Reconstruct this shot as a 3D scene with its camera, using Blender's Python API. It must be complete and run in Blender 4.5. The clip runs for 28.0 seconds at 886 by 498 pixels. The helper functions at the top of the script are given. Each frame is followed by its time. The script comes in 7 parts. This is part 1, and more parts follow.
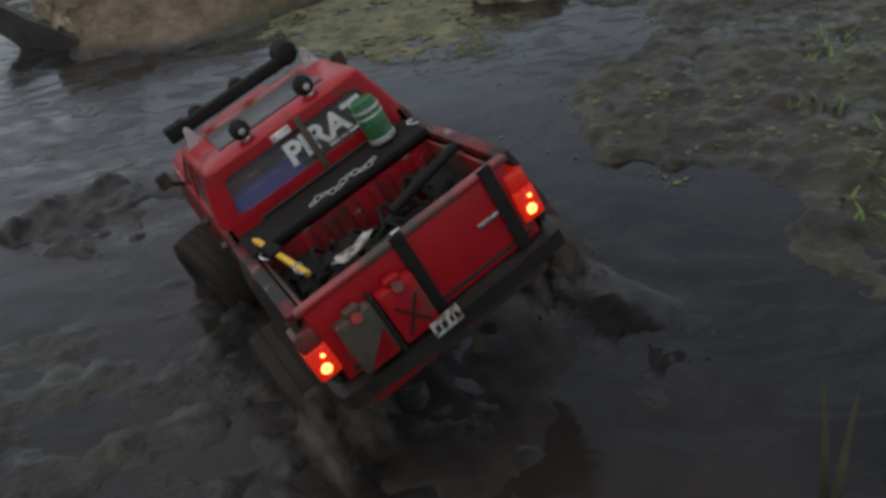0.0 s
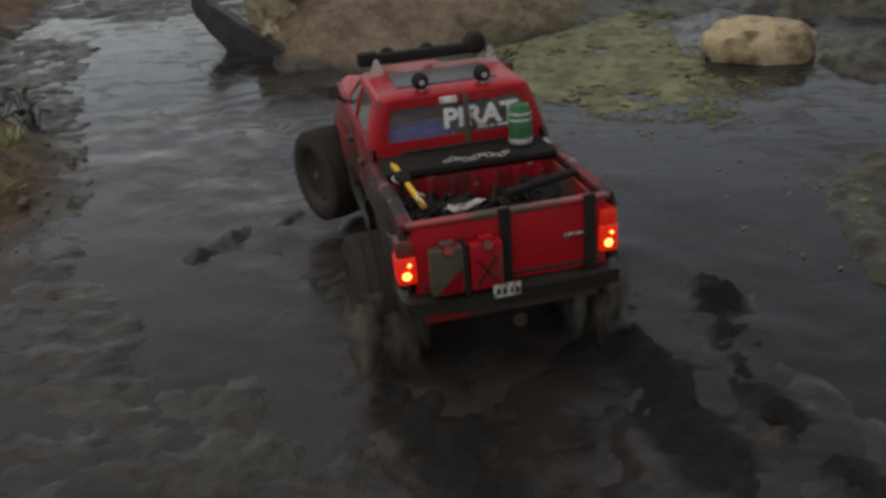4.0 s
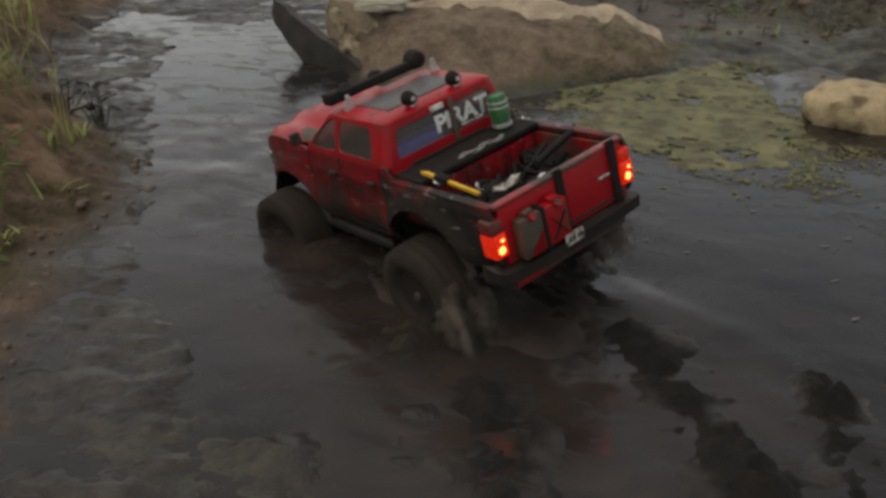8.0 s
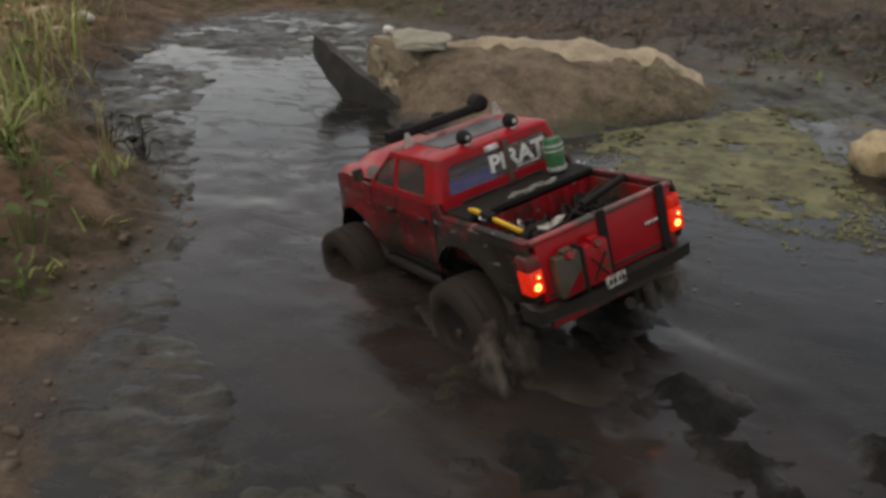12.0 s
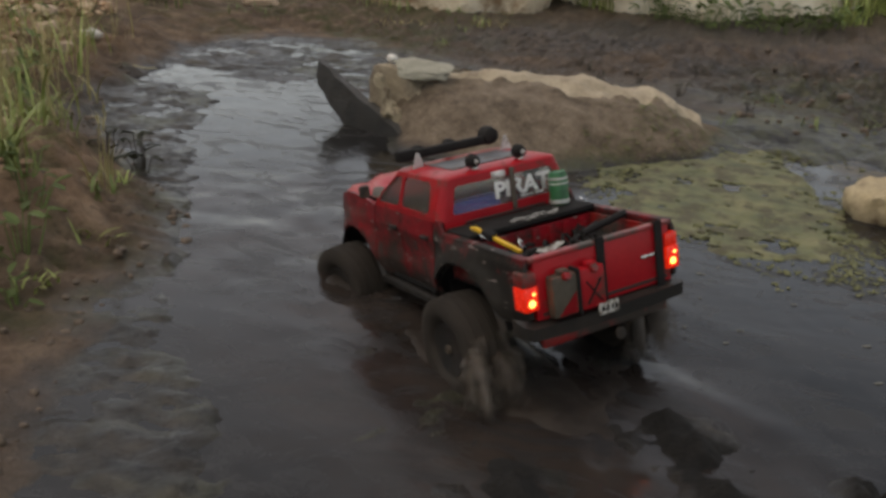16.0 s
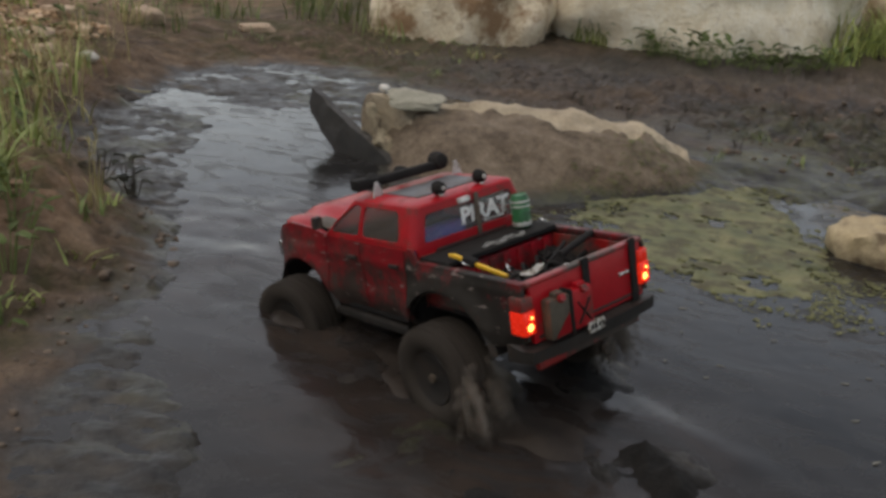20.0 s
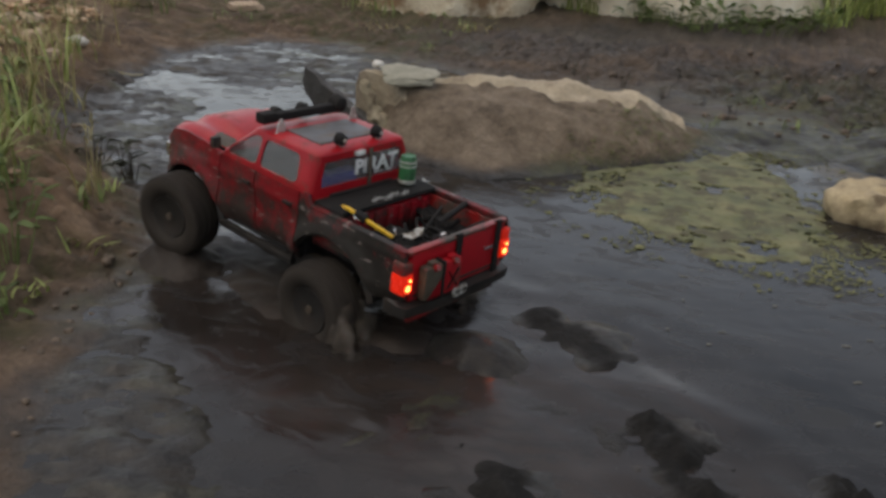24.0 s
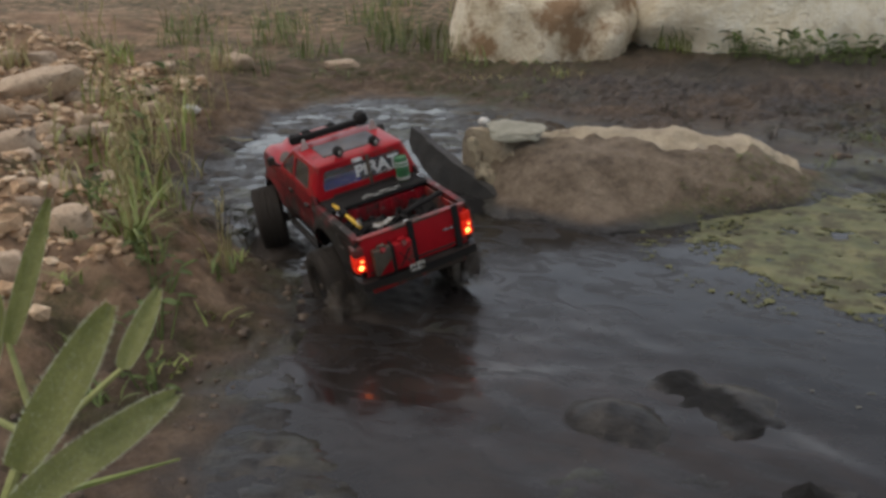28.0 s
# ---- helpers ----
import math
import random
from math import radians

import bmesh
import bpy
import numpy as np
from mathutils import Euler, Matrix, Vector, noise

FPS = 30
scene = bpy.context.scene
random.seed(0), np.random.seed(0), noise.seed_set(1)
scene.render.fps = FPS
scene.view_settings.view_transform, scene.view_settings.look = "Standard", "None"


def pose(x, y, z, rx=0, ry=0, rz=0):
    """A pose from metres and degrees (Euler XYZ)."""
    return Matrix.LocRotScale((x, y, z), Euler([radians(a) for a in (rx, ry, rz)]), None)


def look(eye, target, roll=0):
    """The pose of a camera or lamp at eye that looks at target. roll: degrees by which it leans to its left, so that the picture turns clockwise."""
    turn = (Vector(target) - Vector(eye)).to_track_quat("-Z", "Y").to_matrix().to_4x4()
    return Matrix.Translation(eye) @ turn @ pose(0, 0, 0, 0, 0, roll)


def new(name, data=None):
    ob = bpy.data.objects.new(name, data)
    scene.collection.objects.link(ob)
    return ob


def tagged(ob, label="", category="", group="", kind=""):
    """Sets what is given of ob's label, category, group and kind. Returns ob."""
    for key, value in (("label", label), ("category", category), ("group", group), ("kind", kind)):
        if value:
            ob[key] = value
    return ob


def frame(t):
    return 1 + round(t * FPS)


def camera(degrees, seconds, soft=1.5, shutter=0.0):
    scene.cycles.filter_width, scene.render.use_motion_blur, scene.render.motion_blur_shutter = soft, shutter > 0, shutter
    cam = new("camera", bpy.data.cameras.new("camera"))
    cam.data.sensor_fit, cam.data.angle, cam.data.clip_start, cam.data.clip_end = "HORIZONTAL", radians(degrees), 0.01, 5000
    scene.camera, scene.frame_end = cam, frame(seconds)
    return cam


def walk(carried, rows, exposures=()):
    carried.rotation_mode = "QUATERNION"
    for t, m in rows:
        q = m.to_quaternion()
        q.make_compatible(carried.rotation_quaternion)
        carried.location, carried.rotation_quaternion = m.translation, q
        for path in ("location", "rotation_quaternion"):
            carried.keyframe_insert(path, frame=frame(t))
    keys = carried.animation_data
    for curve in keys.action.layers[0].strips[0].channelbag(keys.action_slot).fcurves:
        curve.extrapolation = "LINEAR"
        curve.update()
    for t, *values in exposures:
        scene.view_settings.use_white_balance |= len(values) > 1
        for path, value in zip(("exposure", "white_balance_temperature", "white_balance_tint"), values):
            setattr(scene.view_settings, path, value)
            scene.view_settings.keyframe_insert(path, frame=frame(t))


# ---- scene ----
cam = camera(54.2, 28.0, soft=3.3, shutter=0.5)
METRES, EYE, TILT, LEAN, TURN = 0.4625, 0.504, -30.4, 7.5, 0.0
ROWS = [
    (0.0, 0.0, 0.0, 0.0, 0.0, 0.0, -0.0),
    (0.5, -0.0226, 0.0593, 0.0125, 1.79, 0.21, -1.3),
    (1.0, -0.0446, 0.1132, 0.0245, 3.03, 0.1, -2.43),
    (1.5, -0.0643, 0.1519, 0.042, 3.84, 0.03, -3.45),
    (2.0, -0.0895, 0.1838, 0.0606, 4.57, 0.04, -4.29),
    (2.5, -0.1193, 0.2137, 0.0747, 5.72, 0.54, -5.47),
    (3.0, -0.1502, 0.2493, 0.0935, 7.04, 0.76, -6.99),
    (3.5, -0.176, 0.2831, 0.1161, 8.37, 0.91, -7.87),
    (4.0, -0.2051, 0.3144, 0.1308, 9.47, 0.98, -9.01),
    (4.5, -0.2308, 0.3394, 0.1465, 10.44, 1.03, -10.39),
    (6.5, -0.2951, 0.4319, 0.1829, 11.8, 1.56, -13.31),
    (7.0, -0.3074, 0.4534, 0.1801, 11.97, 1.7, -13.96),
    (7.5, -0.3225, 0.465, 0.1958, 12.09, 1.39, -14.35),
    (8.0, -0.3376, 0.4703, 0.1951, 12.23, 1.7, -15.19),
    (8.5, -0.354, 0.4716, 0.197, 12.49, 2.1, -15.89),
    (9.0, -0.3671, 0.477, 0.2072, 12.87, 2.6, -16.1),
    (9.5, -0.3784, 0.4823, 0.2118, 13.07, 3.19, -15.95),
    (10.0, -0.3902, 0.4863, 0.2116, 13.23, 3.42, -15.95),
    (10.5, -0.3976, 0.4825, 0.211, 13.49, 3.52, -16.24),
    (11.0, -0.4054, 0.4881, 0.2095, 13.62, 3.52, -16.62),
    (11.5, -0.4115, 0.491, 0.2092, 13.63, 3.53, -16.66),
    (13.5, -0.4122, 0.4845, 0.2004, 13.77, 3.71, -17.69),
    (14.0, -0.4127, 0.4855, 0.2015, 13.64, 4.11, -18.06),
    (14.5, -0.4122, 0.486, 0.2009, 13.51, 4.55, -18.44),
    (15.0, -0.4104, 0.486, 0.2034, 13.4, 4.94, -18.82),
    (15.5, -0.4054, 0.4855, 0.2029, 13.22, 5.42, -19.13),
    (16.0, -0.3955, 0.4797, 0.2023, 13.27, 5.63, -19.11),
    (16.5, -0.3852, 0.4771, 0.1975, 13.16, 5.92, -19.4),
    (17.0, -0.378, 0.4757, 0.1929, 13.08, 5.96, -19.56),
    (17.5, -0.3728, 0.4731, 0.19, 12.91, 6.09, -19.74),
    (18.0, -0.3688, 0.4718, 0.1914, 12.79, 6.15, -19.8),
    (18.5, -0.3652, 0.465, 0.1941, 12.72, 6.52, -19.99),
    (19.0, -0.369, 0.466, 0.1983, 12.66, 6.98, -20.23),
    (19.5, -0.3721, 0.4634, 0.2051, 12.68, 7.33, -20.35),
    (20.0, -0.3705, 0.4631, 0.2091, 12.57, 7.76, -20.33),
    (20.5, -0.3648, 0.4622, 0.2089, 12.54, 8.0, -20.05),
    (21.0, -0.365, 0.4623, 0.2026, 12.42, 8.16, -20.18),
    (21.5, -0.3615, 0.4619, 0.1999, 12.36, 8.09, -20.28),
    (23.5, -0.3703, 0.4605, 0.2079, 11.76, 6.27, -18.82),
    (24.0, -0.3857, 0.4484, 0.2104, 12.51, 6.01, -18.49),
    (24.5, -0.4056, 0.4404, 0.2134, 13.27, 5.96, -18.37),
    (25.0, -0.4272, 0.4356, 0.2223, 13.97, 5.96, -18.1),
    (25.5, -0.4493, 0.429, 0.2289, 14.71, 6.03, -17.58),
    (26.0, -0.4687, 0.4201, 0.2327, 15.6, 5.99, -17.15),
    (26.5, -0.4863, 0.4138, 0.2351, 16.48, 6.06, -17.1),
    (27.0, -0.5001, 0.4076, 0.2402, 17.26, 6.08, -17.05),
    (27.5, -0.5099, 0.399, 0.2442, 17.98, 6.35, -17.12),
    (28.0, -0.5178, 0.3953, 0.2481, 18.68, 6.69, -17.27),
]
EXPOSURES = [(0.0, -0.29, 6850, 7), (3.0, -0.25, 7300, 8), (8.0, -0.08, 8150, 10), (14.0, 0.03, 7850, 10), (28.0, 0.09, 7250, 10)]
walk(cam, [(t, pose(0, 0, EYE, TILT, LEAN, TURN) @ pose(METRES * x, METRES * y, METRES * z, 90 + pitch, roll, yaw)) for t, x, y, z, yaw, pitch, roll in ROWS], EXPOSURES)

# seconds, place of the toy truck's origin under its middle, turn about x, y, z
TRUCK = [
    (0.0, -0.1162, 0.7298, 0.0314, -9.03, -18.56, 29.46),
    (1.0, -0.1904, 0.8421, 0.0111, -8.03, -15.29, 30.64),
    (2.0, -0.249, 0.9294, -0.0056, -6.45, 3.42, 24.67),
    (3.0, -0.2773, 0.9804, 0.0018, -2.85, 4.33, 23.72),
    (4.5, -0.3426, 1.0501, 0.0069, -3.33, -2.88, 27.49),
    (6.5, -0.4368, 1.1608, -0.0187, -10.46, -10.48, 41.26),
    (7.0, -0.4547, 1.2019, -0.0221, -8.05, -10.97, 48.93),
    (7.5, -0.4586, 1.1971, -0.0151, -8.2, -9.72, 53.46),
    (8.0, -0.4646, 1.1982, -0.0128, -8.27, -11.28, 56.15),
    (8.5, -0.4672, 1.1976, -0.0134, -9.76, -11.44, 57.38),
    (9.0, -0.4738, 1.1989, -0.0141, -9.12, -10.48, 57.97),
    (9.5, -0.4667, 1.2019, -0.0143, -10.18, -12.47, 56.41),
    (10.0, -0.4667, 1.2065, -0.0135, -9.68, -13.14, 55.54),
    (10.5, -0.4645, 1.2063, -0.0154, -10.17, -12.07, 53.94),
    (11.0, -0.4626, 1.2103, -0.018, -10.54, -10.18, 52.72),
    (11.5, -0.4609, 1.2154, -0.018, -10.21, -10.68, 52.05),
    (13.5, -0.4484, 1.2228, -0.0218, -11.3, -6.99, 45.92),
    (14.0, -0.4509, 1.2113, -0.0225, -11.02, -5.21, 45.99),
    (14.5, -0.4516, 1.2238, -0.0228, -10.85, -6.15, 45.89),
    (15.0, -0.4535, 1.2254, -0.0259, -11.51, -4.85, 46.71),
    (15.5, -0.4581, 1.2267, -0.0248, -10.94, -4.84, 47.95),
    (16.0, -0.4589, 1.2233, -0.0221, -11.02, -5.98, 49.62),
    (16.5, -0.4633, 1.2224, -0.0192, -10.26, -6.83, 52.13),
    (17.0, -0.4658, 1.2172, -0.0171, -10.76, -6.57, 53.59),
    (17.5, -0.4687, 1.2167, -0.0172, -10.95, -6.28, 55.01),
    (18.0, -0.4697, 1.215, -0.0163, -10.89, -6.92, 56.24),
    (18.5, -0.4714, 1.2141, -0.0146, -10.55, -8.11, 57.29),
    (19.0, -0.4742, 1.2138, -0.0145, -11.22, -7.93, 58.05),
    (19.5, -0.4782, 1.2152, -0.0142, -11.23, -7.56, 59.18),
    (20.0, -0.4862, 1.2119, -0.0158, -11.24, -6.5, 60.99),
    (20.5, -0.4891, 1.2177, -0.0089, -10.7, -9.09, 61.97),
    (21.0, -0.5048, 1.2192, -0.0066, -10.82, -9.37, 63.3),
    (21.5, -0.5337, 1.2279, -0.0107, -10.77, -8.15, 63.75),
    (23.5, -0.6863, 1.2563, -0.0199, 3.83, -5.68, 66.67),
    (24.0, -0.7193, 1.2689, -0.0094, 4.54, -0.19, 67.64),
    (24.5, -0.75, 1.2869, -0.0025, 5.38, -0.47, 66.99),
    (25.0, -0.7966, 1.3126, -0.0035, 7.4, 0.23, 64.68),
    (25.5, -0.8514, 1.3445, -0.0081, 7.67, 1.17, 60.95),
    (26.0, -0.8816, 1.3641, -0.0144, 5.06, -1.02, 55.97),
    (26.5, -0.8987, 1.3963, -0.0004, 4.22, -7.29, 50.28),
    (27.0, -0.9353, 1.4388, 0.0048, 2.23, -8.7, 50.94),
    (27.5, -0.9582, 1.4733, 0.0075, 3.11, -10.33, 50.69),
    (28.0, -0.9826, 1.5085, 0.0096, 3.48, -10.36, 50.51),
]

# ---- world and light ----
world = bpy.data.worlds.new("dusk_sky")
scene.world = world
world.use_nodes = True
wn = world.node_tree.nodes
sky = wn.new("ShaderNodeTexSky")
sky.sky_type, sky.sun_disc = "NISHITA", False
sky.sun_elevation, sky.sun_rotation = radians(64), radians(-60)
sky.air_density, sky.dust_density = 1.0, 1.3
soft_sky = wn.new("ShaderNodeHueSaturation")
soft_sky.inputs["Saturation"].default_value = 0.6
world.node_tree.links.new(sky.outputs[0], soft_sky.inputs["Color"])
world.node_tree.links.new(soft_sky.outputs[0], wn["Background"].inputs[0])
wn["Background"].inputs[1].default_value = 0.17

sun_data = bpy.data.lights.new("sun", "SUN")
sun_data.energy, sun_data.angle, sun_data.color = 0.95, radians(50), (1.0, 0.94, 0.84)
sun = new("sun", sun_data)
sun.matrix_world = look((-1.2, -0.3, 3.0), (-0.4, 1.5, 0.0))


# ---- materials ----
def rgb(c):
    return (*c, 1.0)


def material(name, colors, rough=0.6, metal=0.0, scale=40.0, detail_scale=300.0, bump=0.3, bump_size=0.002, rough_var=0.15, spec=0.5, random_shift=0.0, stain=None, stain_scale=12.0, stain_amount=0.5, emit=None, emit_strength=0.0, transmission=0.0, coat=0.0, stain_rough=0.75, use_object=True, island=0.0):
    """Two-scale procedural surface: colours mixed by noise, stains over them, fine relief."""
    m = bpy.data.materials.new(name)
    m.use_nodes = True
    nt = m.node_tree
    n, link = nt.nodes, nt.links.new
    b = n["Principled BSDF"]
    co = n.new("ShaderNodeTexCoord")
    src = co.outputs["Object"] if use_object else n.new("ShaderNodeNewGeometry").outputs["Position"]
    big = n.new("ShaderNodeTexNoise")
    big.inputs["Scale"].default_value, big.inputs["Detail"].default_value, big.inputs["Roughness"].default_value = scale, 6.0, 0.62
    link(src, big.inputs["Vector"])
    ramp = n.new("ShaderNodeValToRGB")
    link(big.outputs["Fac"], ramp.inputs["Fac"])
    el = ramp.color_ramp.elements
    el[0].position, el[1].position = 0.32, 0.68
    el[0].color, el[1].color = rgb(colors[0]), rgb(colors[-1])
    for i, c in enumerate(colors[1:-1]):
        e = el.new(0.32 + 0.36 * (i + 1) / (len(colors) - 1))
        e.color = rgb(c)
    color = ramp.outputs["Color"]
    fine = n.new("ShaderNodeTexNoise")
    fine.inputs["Scale"].default_value, fine.inputs["Detail"].default_value = detail_scale, 4.0
    link(src, fine.inputs["Vector"])
    shade = n.new("ShaderNodeMixRGB")
    shade.blend_type = "OVERLAY"
    shade.inputs[0].default_value = 0.35
    link(color, shade.inputs[1])
    link(fine.outputs["Fac"], shade.inputs[2])
    color = shade.outputs[0]
    if island:
        lone = n.new("ShaderNodeNewGeometry")
        tint = n.new("ShaderNodeValToRGB")
        tint.color_ramp.elements[0].color, tint.color_ramp.elements[1].color = (1 - island, 1 - island * 1.1, 1 - island * 1.2, 1), (1 + island, 1 + island, 1 + island, 1)
        tint.color_ramp.elements.new(0.5).color = (1.1, 0.95, 0.82, 1)
        link(lone.outputs["Random Per Island"], tint.inputs["Fac"])
        vary = n.new("ShaderNodeMixRGB")
        vary.blend_type = "MULTIPLY"
        vary.inputs[0].default_value = 1.0
        link(color, vary.inputs[1])
        link(tint.outputs[0], vary.inputs[2])
        color = vary.outputs[0]
    if random_shift:
        info = n.new("ShaderNodeObjectInfo")
        hsv = n.new("ShaderNodeHueSaturation")
        mr = n.new("ShaderNodeMapRange")
        mr.inputs["To Min"].default_value, mr.inputs["To Max"].default_value = 1 - random_shift, 1 + random_shift
        link(info.outputs["Random"], mr.inputs["Value"])
        link(mr.outputs[0], hsv.inputs["Value"])
        link(color, hsv.inputs["Color"])
        color = hsv.outputs[0]
    rmap = n.new("ShaderNodeMapRange")
    rmap.inputs["To Min"].default_value, rmap.inputs["To Max"].default_value = max(0.02, rough - rough_var), min(1, rough + rough_var)
    link(fine.outputs["Fac"], rmap.inputs["Value"])
    roughness = rmap.outputs[0]
    if stain:
        st = n.new("ShaderNodeTexNoise")
        st.inputs["Scale"].default_value, st.inputs["Detail"].default_value, st.inputs["Roughness"].default_value = stain_scale, 8.0, 0.7
        link(src, st.inputs["Vector"])
        sr = n.new("ShaderNodeValToRGB")
        sr.color_ramp.elements[0].position, sr.color_ramp.elements[1].position = 1 - stain_amount - 0.06, 1 - stain_amount + 0.06
        link(st.outputs["Fac"], sr.inputs["Fac"])
        mx = n.new("ShaderNodeMixRGB")
        link(sr.outputs[0], mx.inputs[0])
        link(color, mx.inputs[1])
        mx.inputs[2].default_value = rgb(stain)
        color = mx.outputs[0]
        rx = n.new("ShaderNodeMixRGB")
        link(sr.outputs[0], rx.inputs[0])
        link(roughness, rx.inputs[1])
        rx.inputs[2].default_value = (stain_rough, stain_rough, stain_rough, 1)
        roughness = rx.outputs[0]
    link(color, b.inputs["Base Color"])
    link(roughness, b.inputs["Roughness"])
    b.inputs["Metallic"].default_value = metal
    b.inputs["Specular IOR Level"].default_value = spec
    b.inputs["Transmission Weight"].default_value = transmission
    b.inputs["Coat Weight"].default_value = coat
    if emit:
        b.inputs["Emission Color"].default_value, b.inputs["Emission Strength"].default_value = rgb(emit), emit_strength
    if bump:
        add = n.new("ShaderNodeMath")
        add.operation = "MULTIPLY_ADD"
        add.inputs[1].default_value = 0.35
        link(fine.outputs["Fac"], add.inputs[0])
        link(big.outputs["Fac"], add.inputs[2])
        bp = n.new("ShaderNodeBump")
        bp.inputs["Strength"].default_value, bp.inputs["Distance"].default_value = bump, bump_size
        link(add.outputs[0], bp.inputs["Height"])
        link(bp.outputs[0], b.inputs["Normal"])
    return m


# Body red, its base lifted for the sunlit roof and lamp glow on the tailgate.
RED = material("red_paint_lit", [(0.30, 0.007, 0.013), (0.39, 0.010, 0.017)], rough=0.34, scale=20, detail_scale=500, bump=0.05, spec=0.24, coat=0.05, stain=(0.075, 0.05, 0.036), stain_scale=16, stain_amount=0.40)
RED_MUDDY = material("red_paint_muddy", [(0.22, 0.007, 0.008), (0.30, 0.012, 0.011)], rough=0.36, scale=20, detail_scale=500, bump=0.15, coat=0.2, stain=(0.05, 0.036, 0.027), stain_scale=14, stain_amount=0.52)
TRIM = material("black_plastic", [(0.018, 0.0168, 0.0158), (0.029, 0.0262, 0.0235)], rough=0.43, detail_scale=800, bump=0.1, stain=(0.034, 0.026, 0.021), stain_scale=25, stain_amount=0.45, spec=0.3)
BLACK = material("black_rubber", [(0.015, 0.0145, 0.0145), (0.024, 0.022, 0.021)], rough=0.8, detail_scale=900, bump=0.1, spec=0.12)
CHROME = material("steel", [(0.6, 0.6, 0.6), (0.7, 0.7, 0.7)], rough=0.25, metal=1.0, bump=0.05)
WHITE = material("white_decal", [(0.75, 0.75, 0.74), (0.82, 0.82, 0.8)], rough=0.5, bump=0.0, stain=(0.24, 0.22, 0.20), stain_scale=70, stain_amount=0.44)
YELLOW = material("yellow_paint", [(0.62, 0.36, 0.02), (0.7, 0.42, 0.03)], rough=0.4, bump=0.05, stain=(0.1, 0.07, 0.04), stain_scale=50, stain_amount=0.38)
GREEN = material("green_paint", [(0.02, 0.11, 0.04), (0.03, 0.15, 0.06)], rough=0.35, bump=0.05, stain=(0.02, 0.03, 0.02), stain_scale=60, stain_amount=0.38)
BLUE = material("blue_plastic", [(0.02, 0.03, 0.24), (0.03, 0.045, 0.34)], rough=0.45, bump=0.05)
LENS = material("red_lens_lit", [(0.40, 0.012, 0.008), (0.5, 0.016, 0.01)], rough=0.25, bump=0.0, emit=(1.0, 0.03, 0.008), emit_strength=0.42)
LENS_DIM = material("red_lens", [(0.35, 0.012, 0.008), (0.42, 0.016, 0.01)], rough=0.25, bump=0.0, emit=(1.0, 0.03, 0.01), emit_strength=0.22)
BULB = material("tail_bulb", [(1.0, 0.3, 0.1), (1.0, 0.4, 0.15)], rough=0.3, bump=0.0, emit=(1.0, 0.20, 0.05), emit_strength=8.0)
MUDCAKE = material("caked_mud", [(0.05, 0.038, 0.028), (0.10, 0.076, 0.055)], rough=0.6, scale=60, detail_scale=400, bump=0.8, bump_size=0.002)


def glass_material(name, tint, rough=0.05):
    m = bpy.data.materials.new(name)
    m.use_nodes = True
    nt = m.node_tree
    b = nt.nodes["Principled BSDF"]
    b.inputs["Base Color"].default_value = rgb(tint)
    b.inputs["Transmission Weight"].default_value = 0.95
    b.inputs["IOR"].default_value = 1.45
    no = nt.nodes.new("ShaderNodeTexNoise")
    no.inputs["Scale"].default_value, no.inputs["Detail"].default_value = 30.0, 6.0
    co = nt.nodes.new("ShaderNodeTexCoord")
    nt.links.new(co.outputs["Object"], no.inputs["Vector"])
    mr = nt.nodes.new("ShaderNodeMapRange")
    mr.inputs["To Min"].default_value, mr.inputs["To Max"].default_value = rough, rough + 0.06
    nt.links.new(no.outputs["Fac"], mr.inputs["Value"])
    nt.links.new(mr.outputs[0], b.inputs["Roughness"])
    return m


SIDE_GLASS = glass_material("dark_tinted_glass", (0.45, 0.43, 0.43), 0.12)
SIDE_GLASS.node_tree.nodes["Principled BSDF"].inputs["IOR"].default_value = 1.5
GLASS = glass_material("smoked_glass", (0.85, 0.87, 0.9), 0.02)
GLASS.node_tree.nodes["Principled BSDF"].inputs["IOR"].default_value = 1.7


